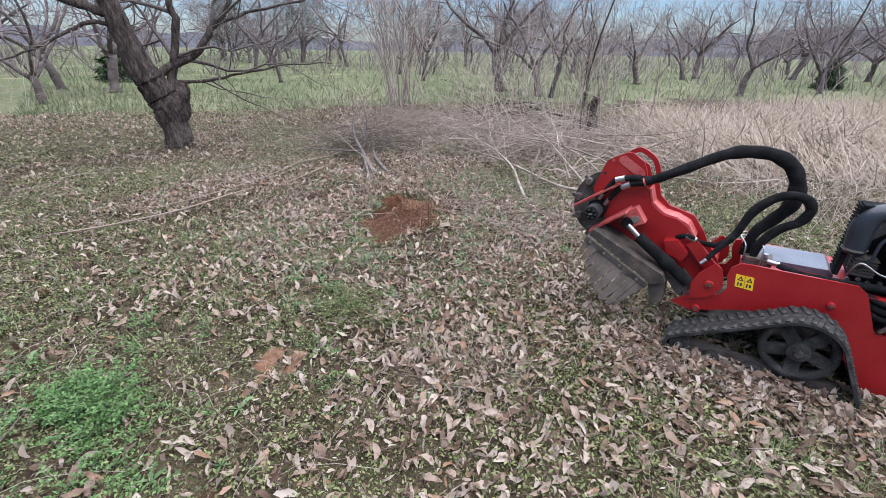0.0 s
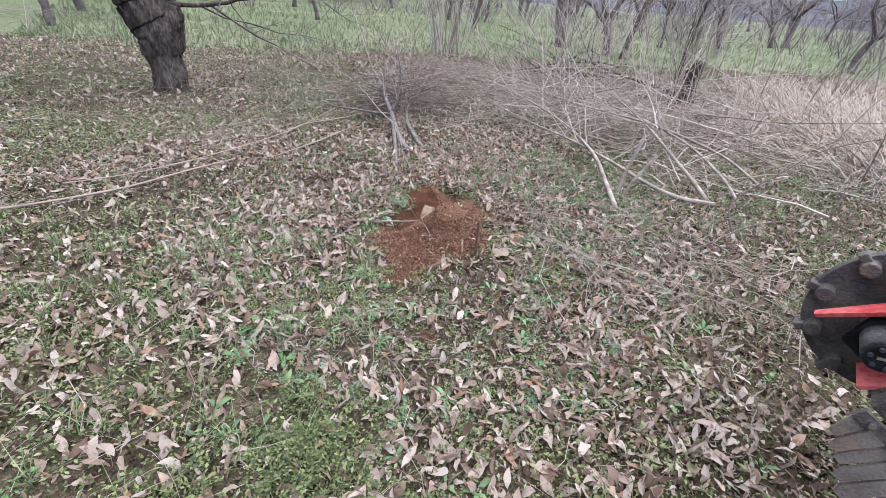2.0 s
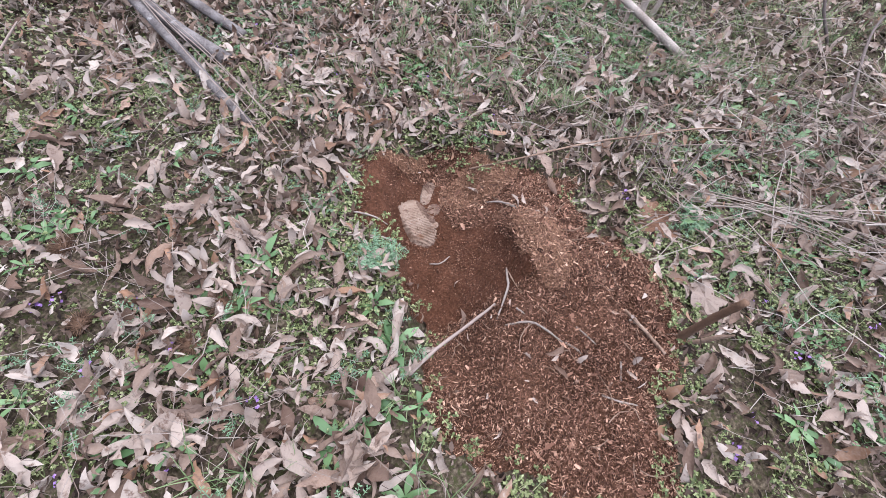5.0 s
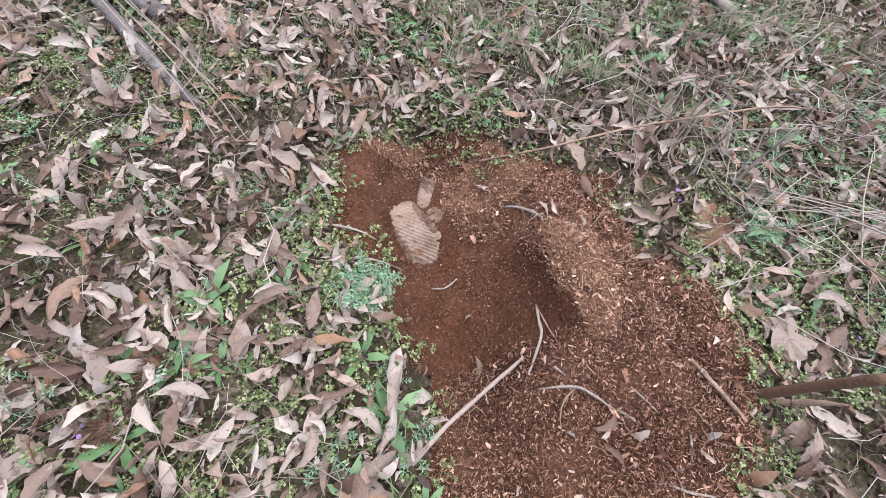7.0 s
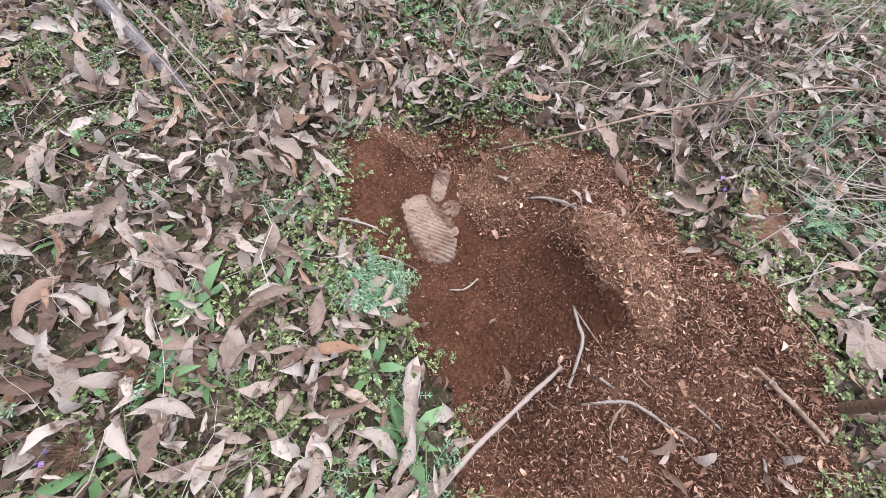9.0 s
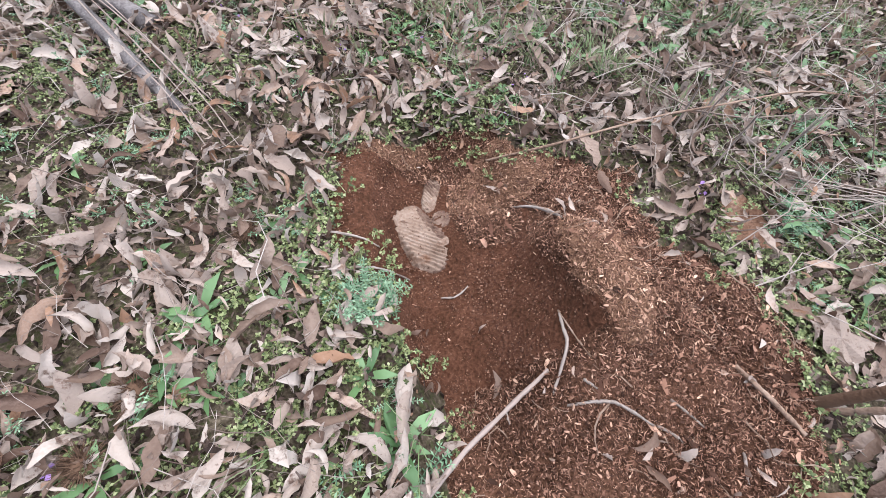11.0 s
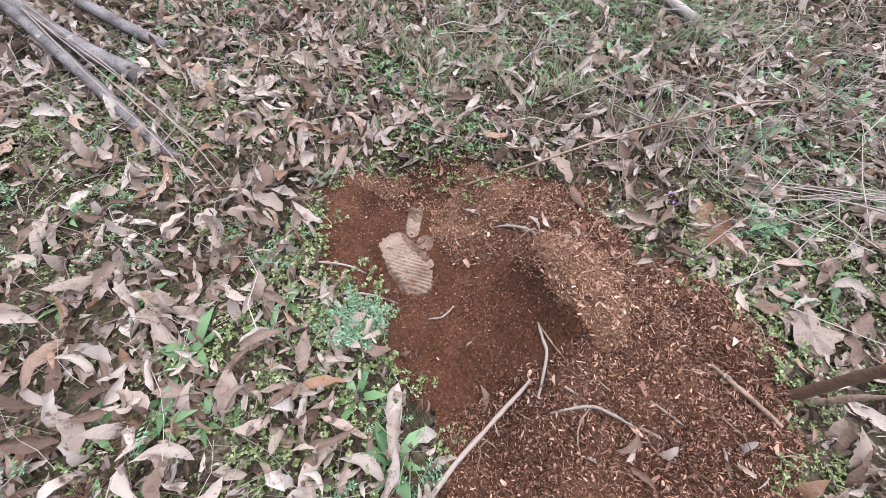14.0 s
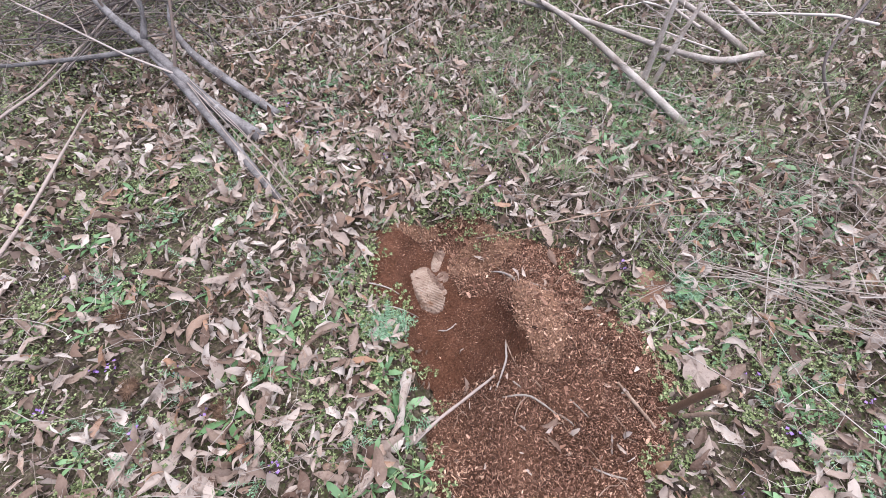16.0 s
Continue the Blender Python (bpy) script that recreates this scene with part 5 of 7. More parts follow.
stick("stick", laid([(0.275, -0.150), (0.300, -0.190, 0.006), (0.312, -0.235, 0.008), (0.311, -0.286, 0.004)]), [0.002, 0.0035, 0.0045, 0.0025], M_PALE, "splintered wood piece on the heap crest", "wood splinter", n=10)
stick("stick", laid([(0.300, -0.150, 0.004), (0.306, -0.190, 0.008), (0.312, -0.235, 0.010)]), [0.0012, 0.002, 0.003], M_BROWNSTEM, "splintered wood piece on the heap crest", "wood splinter", n=10)
for pts in ([(0.320, -0.700), (0.335, -0.728), (0.350, -0.760)], [(0.393, -0.82), (0.372, -0.863)], [(0.305, -0.882), (0.342, -0.909), (0.383, -0.931)], [(0.274, -0.729), (0.294, -0.751), (0.304, -0.769)], [(0.169, -0.616), (0.184, -0.640)], [(0.025, -0.300), (0.060, -0.312), (0.095, -0.300)], [(0.36, -0.305), (0.375, -0.335), (0.40, -0.352)]):
    stick("stick", laid(pts), [0.0022, 0.0026, 0.0012], M_PALE, "thin pale root fibre on the soil heap", "root", n=8)
stick("stick", [(-1.60, -0.10, 0.03), (-1.485, 0.34, 0.05), (-1.43, 0.60, 0.06), (-1.395, 0.87, 0.07), (-1.34, 1.22, 0.09)], [0.005, 0.007, 0.007, 0.006, 0.004], M_TWIG, "pale dry branch on leaf litter", "branch")
stick("stick", [(-1.80, 0.35, 0.03), (-1.90, 0.95, 0.06), (-1.75, 1.30, 0.07), (-1.61, 1.55, 0.08), (-1.47, 1.93, 0.12), (-1.30, 2.2, 0.2)], [0.005, 0.007, 0.007, 0.006, 0.006, 0.003], M_TWIG, "long pale dry branch on leaf litter", "branch")


def felled(pts, radii, seed, count=9, label="pale felled sapling lying with its twigs on"):
    """A cut young tree lying on the ground: a tapered stem and its side branches."""
    line = smooth_line(pts, 26)
    R = np.interp(np.linspace(0, 1, 26), np.linspace(0, 1, len(radii)), radii)
    ob = tagged(fast("felled_sapling", *tube(line, R, 9), M_PALE), label, "felled sapling", "felled saplings")
    r = np.random.default_rng(seed)
    out = []
    branches(line[6:], R[6:] * 0.75, r, 2, out, 0.0022, 0.55, count, (5, 4, 4, 3))
    V, F = merge(out)
    V[:, 2] = np.abs(V[:, 2] - 0.02) + 0.02
    fast("branchwork", V, F, M_SAPLING, ob, "fine pale side branches")


felled([(1.49, 0.40, 0.02), (1.40, 0.72, 0.09), (1.28, 1.20, 0.17), (1.12, 1.58, 0.22), (0.85, 2.05, 0.28), (0.3, 2.7, 0.36), (-0.2, 3.3, 0.4)], [0.020, 0.019, 0.017, 0.014, 0.012, 0.008, 0.004], 601)
felled([(2.30, 0.84, 0.05), (2.0, 0.83, 0.06), (1.75, 0.97, 0.09), (1.42, 1.30, 0.14), (1.0, 1.62, 0.20), (0.5, 1.9, 0.26), (-0.1, 2.3, 0.34)], [0.021, 0.019, 0.016, 0.014, 0.012, 0.008, 0.004], 602)
felled([(2.27, 0.92, 0.03), (2.18, 1.15, 0.10), (2.02, 1.60, 0.19), (1.80, 2.3, 0.30), (1.5, 3.1, 0.40), (1.2, 3.9, 0.45)], [0.020, 0.018, 0.015, 0.012, 0.009, 0.004], 603, 10)
felled([(2.55, 1.10, 0.02), (2.45, 1.5, 0.12), (2.15, 2.1, 0.25), (1.6, 2.8, 0.33), (0.9, 3.4, 0.40)], [0.015, 0.014, 0.012, 0.009, 0.004], 604, 9)
felled([(2.9, 1.6, 0.02), (2.5, 2.0, 0.2), (1.8, 2.4, 0.32), (0.9, 2.6, 0.4), (0.2, 3.2, 0.45)], [0.014, 0.013, 0.011, 0.008, 0.004], 605, 9)
stick("cut_sapling", [(1.50, 0.80, -0.02), (1.52, 0.82, 0.15), (1.56, 0.86, 0.34), (1.60, 0.90, 0.50)], [0.018, 0.015, 0.013, 0.012], M_PALE, "cut pale sapling stub standing upright", "stub")
stick("cut_sapling", [(1.55, 0.78, -0.02), (1.60, 0.80, 0.12), (1.68, 0.84, 0.28), (1.74, 0.87, 0.38)], [0.014, 0.012, 0.011, 0.010], M_PALE, "cut pale sapling stub standing aslant", "stub")
stick("cane", [(2.35, 0.35, 0.0), (2.3, 0.5, 0.2), (2.55, 0.65, 0.42), (2.9, 0.9, 0.62), (3.4, 1.1, 0.75)], [0.007, 0.007, 0.006, 0.005, 0.003], M_DARKTWIG, "dark arching bramble cane", "cane")
stick("cane", [(1.9, -0.2, 0.01), (2.1, 0.0, 0.06), (2.4, 0.25, 0.15), (2.7, 0.35, 0.22)], [0.006, 0.006, 0.005, 0.003], M_DARKTWIG, "dark dry cane near the ground", "cane")
stick("long_pole", [(-2.75, -1.95, 0.03), (-2.35, -1.62, 0.05), (-2.0, -1.1, 0.06), (-1.85, -0.62, 0.07), (-1.75, -0.2, 0.06)], [0.005, 0.009, 0.009, 0.008, 0.006], M_TWIG, "long pale pole lying on the leaves", "pole")
stick("long_pole", [(-2.5, -1.2, 0.03), (-2.15, -0.8, 0.06), (-1.9, -0.2, 0.09), (-1.75, 0.6, 0.12), (-1.7, 1.4, 0.2)], [0.005, 0.006, 0.006, 0.005, 0.003], M_TWIG, "long pale branch lying on the leaves", "pole")
for k in range(9):
    x, y = rb.uniform(0.75, 1.0), rb.uniform(-0.30, 0.05)
    hgt = rb.uniform(0.10, 0.24)
    stick("dry_stalk", [(x, y, -0.01), (x + 0.02, y + 0.01, hgt * 0.5), (x + rb.normal(0.03, 0.03), y + rb.normal(0, 0.02), hgt)], [0.0028, 0.0024, 0.002], M_STRAW, "short dry stem stub by the pit", "stem", 6, 8)


def brush(seed, n, cx, cy, sx, sy, tall, ln, rad, yaw0=None, spread=0.8):
    """A heap of loose branches with twigs, as arrays."""
    r = np.random.default_rng(seed)
    pieces = []
    for _ in range(n):
        a = r.uniform(0, 6.28) if yaw0 is None else yaw0 + r.normal(0, spread)
        f = r.normal(0, 0.5, 2).clip(-1, 1)
        x, y = cx + sx * f[0], cy + sy * f[1]
        top_z = tall * max(0.1, 1 - np.hypot(*f))
        l = ln * r.uniform(0.5, 1.3)
        rise = r.normal(0.0, 0.18)
        p = np.array([x - np.cos(a) * l / 2, y - np.sin(a) * l / 2, r.uniform(0.02, top_z + 0.03)])
        P, R = limb(p, (np.cos(a), np.sin(a), rise), l, rad * r.uniform(0.5, 1.2), rad * 0.25, 8, r, 0.16, 0.0)
        P[:, 2] = np.maximum(P[:, 2], height(P[:, 0], P[:, 1]) + 0.012)
        pieces.append(tube(P, R, 5, cap=False))
        branches(P, R, r, 1, pieces, rad * 0.22, 0.6, 5, (4, 4, 3, 3))
    return merge(pieces)


for seed, mat, label, args in ((1, M_SAPLING, "heap of pale bleached brushwood", (30, 1.5, 2.9, 1.2, 0.9, 0.45, 1.9, 0.012)), (2, M_SAPLING, "heap of pale bleached brushwood", (34, 0.9, 5.2, 2.2, 1.4, 0.40, 2.2, 0.013)),
                               (3, M_DARKTWIG, "heap of grey-brown cut twigs", (70, -1.3, 2.5, 0.6, 0.6, 0.45, 1.3, 0.006)), (4, M_TWIG, "loose row of grey dry stalks", (55, -2.25, 0.3, 0.4, 1.3, 0.09, 1.5, 0.0024, 1.15, 0.45)),
                               (5, M_TWIG, "heap of grey-brown cut twigs", (34, -0.6, 4.4, 1.5, 1.2, 0.35, 1.8, 0.008)), (6, M_SAPLING, "heap of pale bleached brushwood", (40, 3.0, 3.6, 1.1, 1.8, 0.5, 2.0, 0.009)),
                               (7, M_SAPLING, "heap of pale bleached brushwood", (22, 2.1, 1.7, 0.7, 0.5, 0.35, 1.5, 0.009)), (8, M_BARK, "dark rotting boughs on the brush heap", (14, 0.9, 7.0, 1.4, 0.5, 0.35, 1.8, 0.035))):
    tagged(fast("brush_heap", *brush(seed, *args), mat), label, "brushwood", kind="stuff")

# ---- tall dry grass ----
def arch(seed, segs=5):
    r = np.random.default_rng(seed)
    t = np.linspace(0, 1, segs + 1)
    droop = r.uniform(0.6, 2.1)
    y = np.sin(t * droop) * 0.8
    z = t * np.cos(t * droop * 0.9)
    w = 0.009 * (1 - t * 0.85)
    V = np.concatenate([np.stack([-w, y, z], 1), np.stack([w, y, z + 0.002], 1)])
    k = segs + 1
    return V, np.array([[q, k + q, k + q + 1, q + 1] for q in range(segs)])


arches = [arch(s) for s in range(14)]
rg = np.random.default_rng(23)


def tall_grass(name, n, xr, yr, keep, size, label, mat):
    x, y = rg.uniform(*xr, n * 3), rg.uniform(*yr, n * 3)
    s = keep(x, y) > rg.uniform(0, 1, n * 3)
    x, y = x[s][:n], y[s][:n]
    # Blades stand in tussocks.
    tx, ty = np.round(x / 0.33) * 0.33, np.round(y / 0.33) * 0.33
    x, y = x + (tx - x) * 0.55, y + (ty - y) * 0.55
    m = len(x)
    yaw = 2.4 * wave(tx, ty, 71, 2, 1.1) + rg.normal(0, 0.7, m)
    V, F = strew(arches, np.stack([x, y, height(x, y) - 0.01], 1), yaw, rg.normal(-0.35, 0.40, m), rg.normal(0, 0.45, m), rg.uniform(*size, m))
    tagged(fast(name, V, F, mat), label, "dry grass", kind="stuff")


tall_grass("tall_dry_grass", 34000, (2.9, 16), (2.2, 14), lambda x, y: step(x - 0.15 * y, 2.0, 4.4) * (1 - step(y - 0.5 * x, 6.5, 8.5)), (0.45, 1.0), "tall matted straw-coloured dry grass", M_TALLGRASS)
tall_grass("tall_dry_grass", 4500, (3.2, 9), (-1.2, 2.6), lambda x, y: step(x - 0.5 * (2.2 - y), 2.9, 4.2) * 0.7, (0.2, 0.5), "matted straw-coloured dry grass", M_STRAW)
tall_grass("tall_dry_grass", 4000, (-14, 4), (0.5, 13), lambda x, y: (0.5 + 0.5 * wave(x, y, 72, 2, 0.8)) * np.exp(-((y - meadow_edge(x) + 0.3) / 0.7) ** 2), (0.2, 0.6), "thin line of dry grass along the meadow edge", M_TALLGRASS)
tall_grass("tall_dry_grass", 1100, (-0.8, 3.4), (2.2, 6.5), lambda x, y: 0.7 * step(y, 1.8, 3.5), (0.25, 0.7), "dry grass growing through brushwood", M_STRAW)

# Meadow grass.
n = 34000
yy = 2.0 + 48 * rg.uniform(0, 1, n) ** 1.6
xx = rg.uniform(-1.25, 1.1, n) * (yy + 5)
s = yy > meadow_edge(xx) - 0.6
xx, yy = xx[s], yy[s]
tuft_v, tuft_f = merge([(np.array([[-0.03, 0, 0], [0.03, 0, 0], [0.012 + o, p, 1.0], [-0.012 + o, p, 1.0]]) @ Matrix.Rotation(q, 3, "Z"), np.array([[0, 1, 2, 3]])) for q, o, p in ((0, 0.3, 0.2), (2.1, -0.2, 0.3), (4.0, 0.1, -0.4), (5.2, 0.4, 0.1))])
V, F = strew([(np.array(tuft_v), tuft_f)], np.stack([xx, yy, height(xx, yy)], 1), rg.uniform(0, 6.28, len(xx)), rg.normal(0, 0.2, len(xx)), rg.normal(0, 0.2, len(xx)), rg.uniform(0.06, 0.20, len(xx)))
tagged(fast("meadow_grass", V, F, M_MEADOWGRASS), "short green meadow grass between the trees", "grass", kind="stuff")


# ---- ground cover ----
def leaf_shape(seed, segs, cols, wide=0.27):
    """A dry lance-shaped leaf, folded along the midrib, rolled or torn at the margin, bent and twisted. One unit long."""
    r = np.random.default_rng(seed)
    t = np.linspace(0, 1, segs + 1)
    w = wide * r.uniform(0.75, 1.40) * np.sin(np.pi * np.clip(t * 0.94 + 0.03, 0, 1) ** r.uniform(0.7, 1.4)) ** r.uniform(0.6, 0.9)
    w[0], w[-1] = 0.012, 0.01
    if r.uniform() < 0.12:
        w = w * np.clip((r.uniform(0.75, 0.95) - t) * 9, 0.03, 1)
    curl, twist, s_bend = r.normal(0, 0.85), r.normal(0, 0.7), r.normal(0, 0.5)
    fold_l, fold_r = r.uniform(-0.6, 1.1, 2)
    ang = np.cumsum(np.full(segs + 1, curl / segs) + r.normal(0, 0.10, segs + 1))
    cy_, cz_ = np.cumsum(np.cos(ang)) / (segs + 1), np.cumsum(np.sin(ang)) / (segs + 1)
    rag = 1 + r.normal(0, 0.12, (segs + 1, 2))
    phase = r.uniform(0, 6.28)
    V = []
    for k in range(segs + 1):
        for c in range(cols + 1):
            f = c / cols * 2 - 1
            half = w[k] / 2 * (rag[k, 0] if f < 0 else rag[k, 1])
            roll = (fold_l if f < 0 else fold_r) * (0.5 + 0.7 * abs(f)) + r.normal(0, 0.07)
            x = f * half * math.cos(roll)
            z = abs(f) * half * math.sin(roll) + 0.030 * math.sin(k * 2.3 + phase + (2.1 if f > 0 else 0)) * abs(f)
            a = twist * (t[k] - 0.5)
            V.append((x * math.cos(a) - z * math.sin(a) + s_bend * (t[k] - 0.5) ** 2, cy_[k] - 0.5, x * math.sin(a) + z * math.cos(a) + cz_[k]))
    V = np.array(V)
    V -= V.mean(0)
    q = cols + 1
    return V, np.array([[k * q + c, k * q + c + 1, (k + 1) * q + c + 1, (k + 1) * q + c] for k in range(segs) for c in range(cols)])


def lobed_leaf(seed):
    """A dry broad leaf with five pointed lobes."""
    r = np.random.default_rng(seed)
    n = 20
    V = [(0, 0, 0)]
    for k in range(n):
        a = k * 2 * np.pi / n
        rad = 0.34 + 0.14 * abs(np.cos(a * 2.5)) + r.normal(0, 0.02)
        V.append((rad * np.sin(a), rad * np.cos(a), 0.10 * np.cos(a * 2.5 + seed) + r.normal(0, 0.03)))
    return np.array(V), np.array([[0, k + 1, k + 2, (k + 2) % n + 1] for k in range(0, n, 2)])


NEAR = (0.20, -0.35)


def scatter(n, xr, yr, keep=None):
    x, y = rng.uniform(*xr, n), rng.uniform(*yr, n)
    if keep is not None:
        s = keep(x, y) > rng.uniform(0, 1, n)
        x, y = x[s], y[s]
    return x, y


def far_from_pit(x, y):
    return np.hypot(x - NEAR[0], y - NEAR[1])


def open_ground(x, y):
    return ~in_soil(x, y) & ~(in_bare(x, y) & (wave(x, y, 99, 2, 60) < 0.35))


def leaf_share(x, y):
    """Where leaf litter gathers: drifts, with thinner places between."""
    return np.clip(0.58 + 0.55 * wave(x, y, 81, 3, 2.6) + 0.25 * np.exp(-((x - 2.2) ** 2 + (y + 2.6) ** 2) / 1.2) + 0.12 * np.exp(-((x - 0.6) ** 2 + (y - 0.1) ** 2) / 0.2) - 0.40 * np.exp(-((x + 0.45) ** 2 / 0.30 + (y + 3.45) ** 2 / 0.22)) - 0.22 * np.exp(-((x - 0.38) ** 2 / 0.16 + (y + 2.40) ** 2 / 0.07)), 0.38, 1)


def spread_leaves(name, templates, x, y, size, label, tilt=0.20, lift=(0.005, 0.045), mat=None):
    m = len(x)
    z = height(x, y) + rng.uniform(*lift, m)
    V, F = strew(templates, np.stack([x, y, z], 1), rng.uniform(0, 6.28, m), rng.normal(0, tilt, m), rng.normal(0, tilt, m), size[0] + (size[1] - size[0]) * rng.uniform(0, 1, m) ** 1.7)
    return tagged(fast(name, V, F, mat or M_LEAF), label, "leaf litter", kind="stuff")


fine_leaves = [leaf_shape(s, 7, 4) for s in range(36)]
mid_leaves = [leaf_shape(s + 40, 6, 2) for s in range(30)]
far_leaves = [leaf_shape(s + 80, 3, 1, 0.26) for s in range(8)]
lobed = [lobed_leaf(s) for s in range(4)]

x, y = scatter(21000, (-1.7, 2.0), (-2.0, 1.5), lambda x, y: open_ground(x, y) * leaf_share(x, y) * (far_from_pit(x, y) < 1.75))
spread_leaves("leaf_litter", fine_leaves, x, y, (0.03, 0.125), "pale brown dry chestnut leaves round the pit")
x, y = scatter(26, (-1.7, 2.0), (-2.0, 1.5), lambda x, y: open_ground(x, y) * 0.5 * (far_from_pit(x, y) < 1.7))
spread_leaves("lobed_leaf_litter", lobed, x, y, (0.05, 0.11), "pale dry lobed leaves among the litter", 0.4)
x, y = scatter(42000, (-5.5, 5.8), (-5.6, 4.0), lambda x, y: open_ground(x, y) * leaf_share(x, y) * (far_from_pit(x, y) >= 1.7) * (1 - 0.75 * step(x - 0.5 * (2.2 - y), 3.2, 4.4)))
spread_leaves("leaf_litter", mid_leaves, x, y, (0.04, 0.125), "pale brown dry chestnut leaves on the orchard floor")
x, y = scatter(12500, (-2.6, 3.2), (-5.0, -1.4), lambda x, y: open_ground(x, y) * (far_from_pit(x, y) >= 1.6) * step(x + 0.6 * y, -2.0, -0.2) * (0.65 + 0.5 * wave(x, y, 82, 3, 2.2)))
spread_leaves("leaf_litter", mid_leaves, x, y, (0.05, 0.14), "pale brown dry chestnut leaves in drifts")
x, y = scatter(62000, (-20, 6), (-6, 10), lambda x, y: (0.75 + 0.4 * wave(x, y, 83, 2, 0.9)) * ((x < -5.4) | (y > 3.9)) * (y < meadow_edge(x) + 0.3 * wave(x, y, 24, 2, 3.0)))
spread_leaves("leaf_litter", far_leaves, x, y, (0.07, 0.16), "pale brown dry leaves farther off under the trees")

x, y = scatter(40000, (-3.2, 3.2), (-2.8, 2.8), lambda x, y: open_ground(x, y) * leaf_share(x, y) * np.clip(0.30 + 0.7 * step(y - 0.8 * x, 0.6, 1.6), 0, 1) * (far_from_pit(x, y) >= 1.7) * (far_from_pit(x, y) < 3.0 + 0.4 * wave(x, y, 25, 2, 2.0)))
spread_leaves("leaf_litter", mid_leaves, x, y, (0.03, 0.12), "pale brown dry chestnut leaves among low weeds")
# A drift of leaves against the machine's near track.
u, v = rng.uniform(-0.45, 0.95, 1500), rng.normal(-0.30, 0.12, 1500)
x, y = 2.6 + 0.927 * u + 0.375 * v, -2.18 - 0.375 * u + 0.927 * v
spread_leaves("leaf_drift", mid_leaves, x, y, (0.06, 0.13), "brown dry leaves drifted against the grinder's track", 0.35, (0.0, 0.045))
# Short pale bits of straw and leaf over the floor.
x, y = scatter(70000, (-4.5, 5.0), (-4.6, 4.0), lambda x, y: open_ground(x, y) * (far_from_pit(x, y) >= 1.3) * (0.5 + 0.5 * wave(x, y, 78, 3, 2.0)))
spread_leaves("straw_litter", far_leaves, x, y, (0.012, 0.045), "short pale bits of straw over the orchard floor", 0.4, (0.004, 0.03), M_STRAW)
# Crumbled scraps of leaf between the whole ones.
scrap = [leaf_shape(s + 120, 2, 1, 0.45) for s in range(10)]
x, y = scatter(110000, (-5.5, 5.8), (-5.6, 4.0), lambda x, y: open_ground(x, y) * (0.55 + 0.45 * (far_from_pit(x, y) < 3.2)) * (far_from_pit(x, y) >= 1.7))
spread_leaves("leaf_scraps", scrap, x, y, (0.025, 0.07), "crumbled scraps of brown dry leaf on the orchard floor", 0.4, (0.0, 0.02), M_SCRAP)
x, y = scatter(62000, (-1.7, 2.0), (-2.0, 1.5), lambda x, y: open_ground(x, y) * 0.8 * (far_from_pit(x, y) < 1.75))
spread_leaves("leaf_scraps", far_leaves, x, y, (0.015, 0.055), "crumbled scraps of brown dry leaf", 0.5, (0.0, 0.02), M_SCRAP)


# Low weeds.
def clump(seed, n, rad, tall, ls, slim=0.55):
    """A low weed: n small pointed leaves on a cushion. One quad each."""
    r = np.random.default_rng(seed)
    a, d = r.uniform(0, 6.28, n), rad * np.sqrt(r.uniform(0, 1, n))
    P = np.stack([d * np.cos(a), d * np.sin(a), tall * r.uniform(0.1, 1, n) * (1 - 0.5 * d / rad)], 1)
    leaf = np.array([[0, 0, 0], [slim * 0.5, 0.5, 0.06], [0, 1, -0.05], [-slim * 0.5, 0.5, 0.06]])
    R = turned(a - np.pi / 2 + r.normal(0, 0.9, n), r.normal(0.1, 0.5, n), r.normal(0, 0.4, n))
    V = np.einsum("nij,vj->nvi", R, leaf) * (ls * r.uniform(0.6, 1.3, n))[:, None, None] + P[:, None]
    return V.reshape(-1, 3), np.arange(n * 4).reshape(n, 4)


def sprigs(seed, n, pairs, ln, ls, slim=0.55):
    """A creeping weed: n leafy shoots from one root, each with pairs of small leaves and a leafy tip."""
    r = np.random.default_rng(seed)
    Ps, yaws, sizes, stem = [], [], [], []
    for k in range(n):
        a, l, up = k * 6.28 / n + r.normal(0, 0.5), ln * r.uniform(0.5, 1.2), r.uniform(0.25, 0.9)
        pt = lambda t: np.array([np.cos(a) * l * t, np.sin(a) * l * t, l * up * np.sin(1.3 * t) + 0.003])
        for q in range(pairs):
            t = (q + 1) / pairs
            for s in (-1, 1):
                Ps.append(pt(t))
                yaws.append(a - np.pi / 2 + s * r.uniform(0.9, 1.5))
                sizes.append(ls * (0.7 + 0.5 * (1 - abs(t - 0.6))) * r.uniform(0.8, 1.2))
        for q in range(4):
            Ps.append(pt(1.0))
            yaws.append(a + q * 1.57 + r.normal(0, 0.2))
            sizes.append(ls * r.uniform(0.7, 1.1))
        w = np.array([-np.sin(a), np.cos(a), 0]) * 0.0008
        stem.append((np.array([pt(0) - w, pt(0) + w, pt(1.0) + w, pt(1.0) - w]), np.array([[0, 1, 2, 3]])))
    m = len(Ps)
    leaf = np.array([[0, 0, 0], [slim * 0.5, 0.55, 0.10], [0, 1, -0.05], [-slim * 0.5, 0.55, 0.10]])
    R = turned(np.array(yaws), r.normal(0.35, 0.35, m), r.normal(0, 0.3, m))
    V = np.einsum("nij,vj->nvi", R, leaf) * np.array(sizes)[:, None, None] + np.array(Ps)[:, None]
    return merge([(V.reshape(-1, 3), np.arange(m * 4).reshape(m, 4)), *stem])


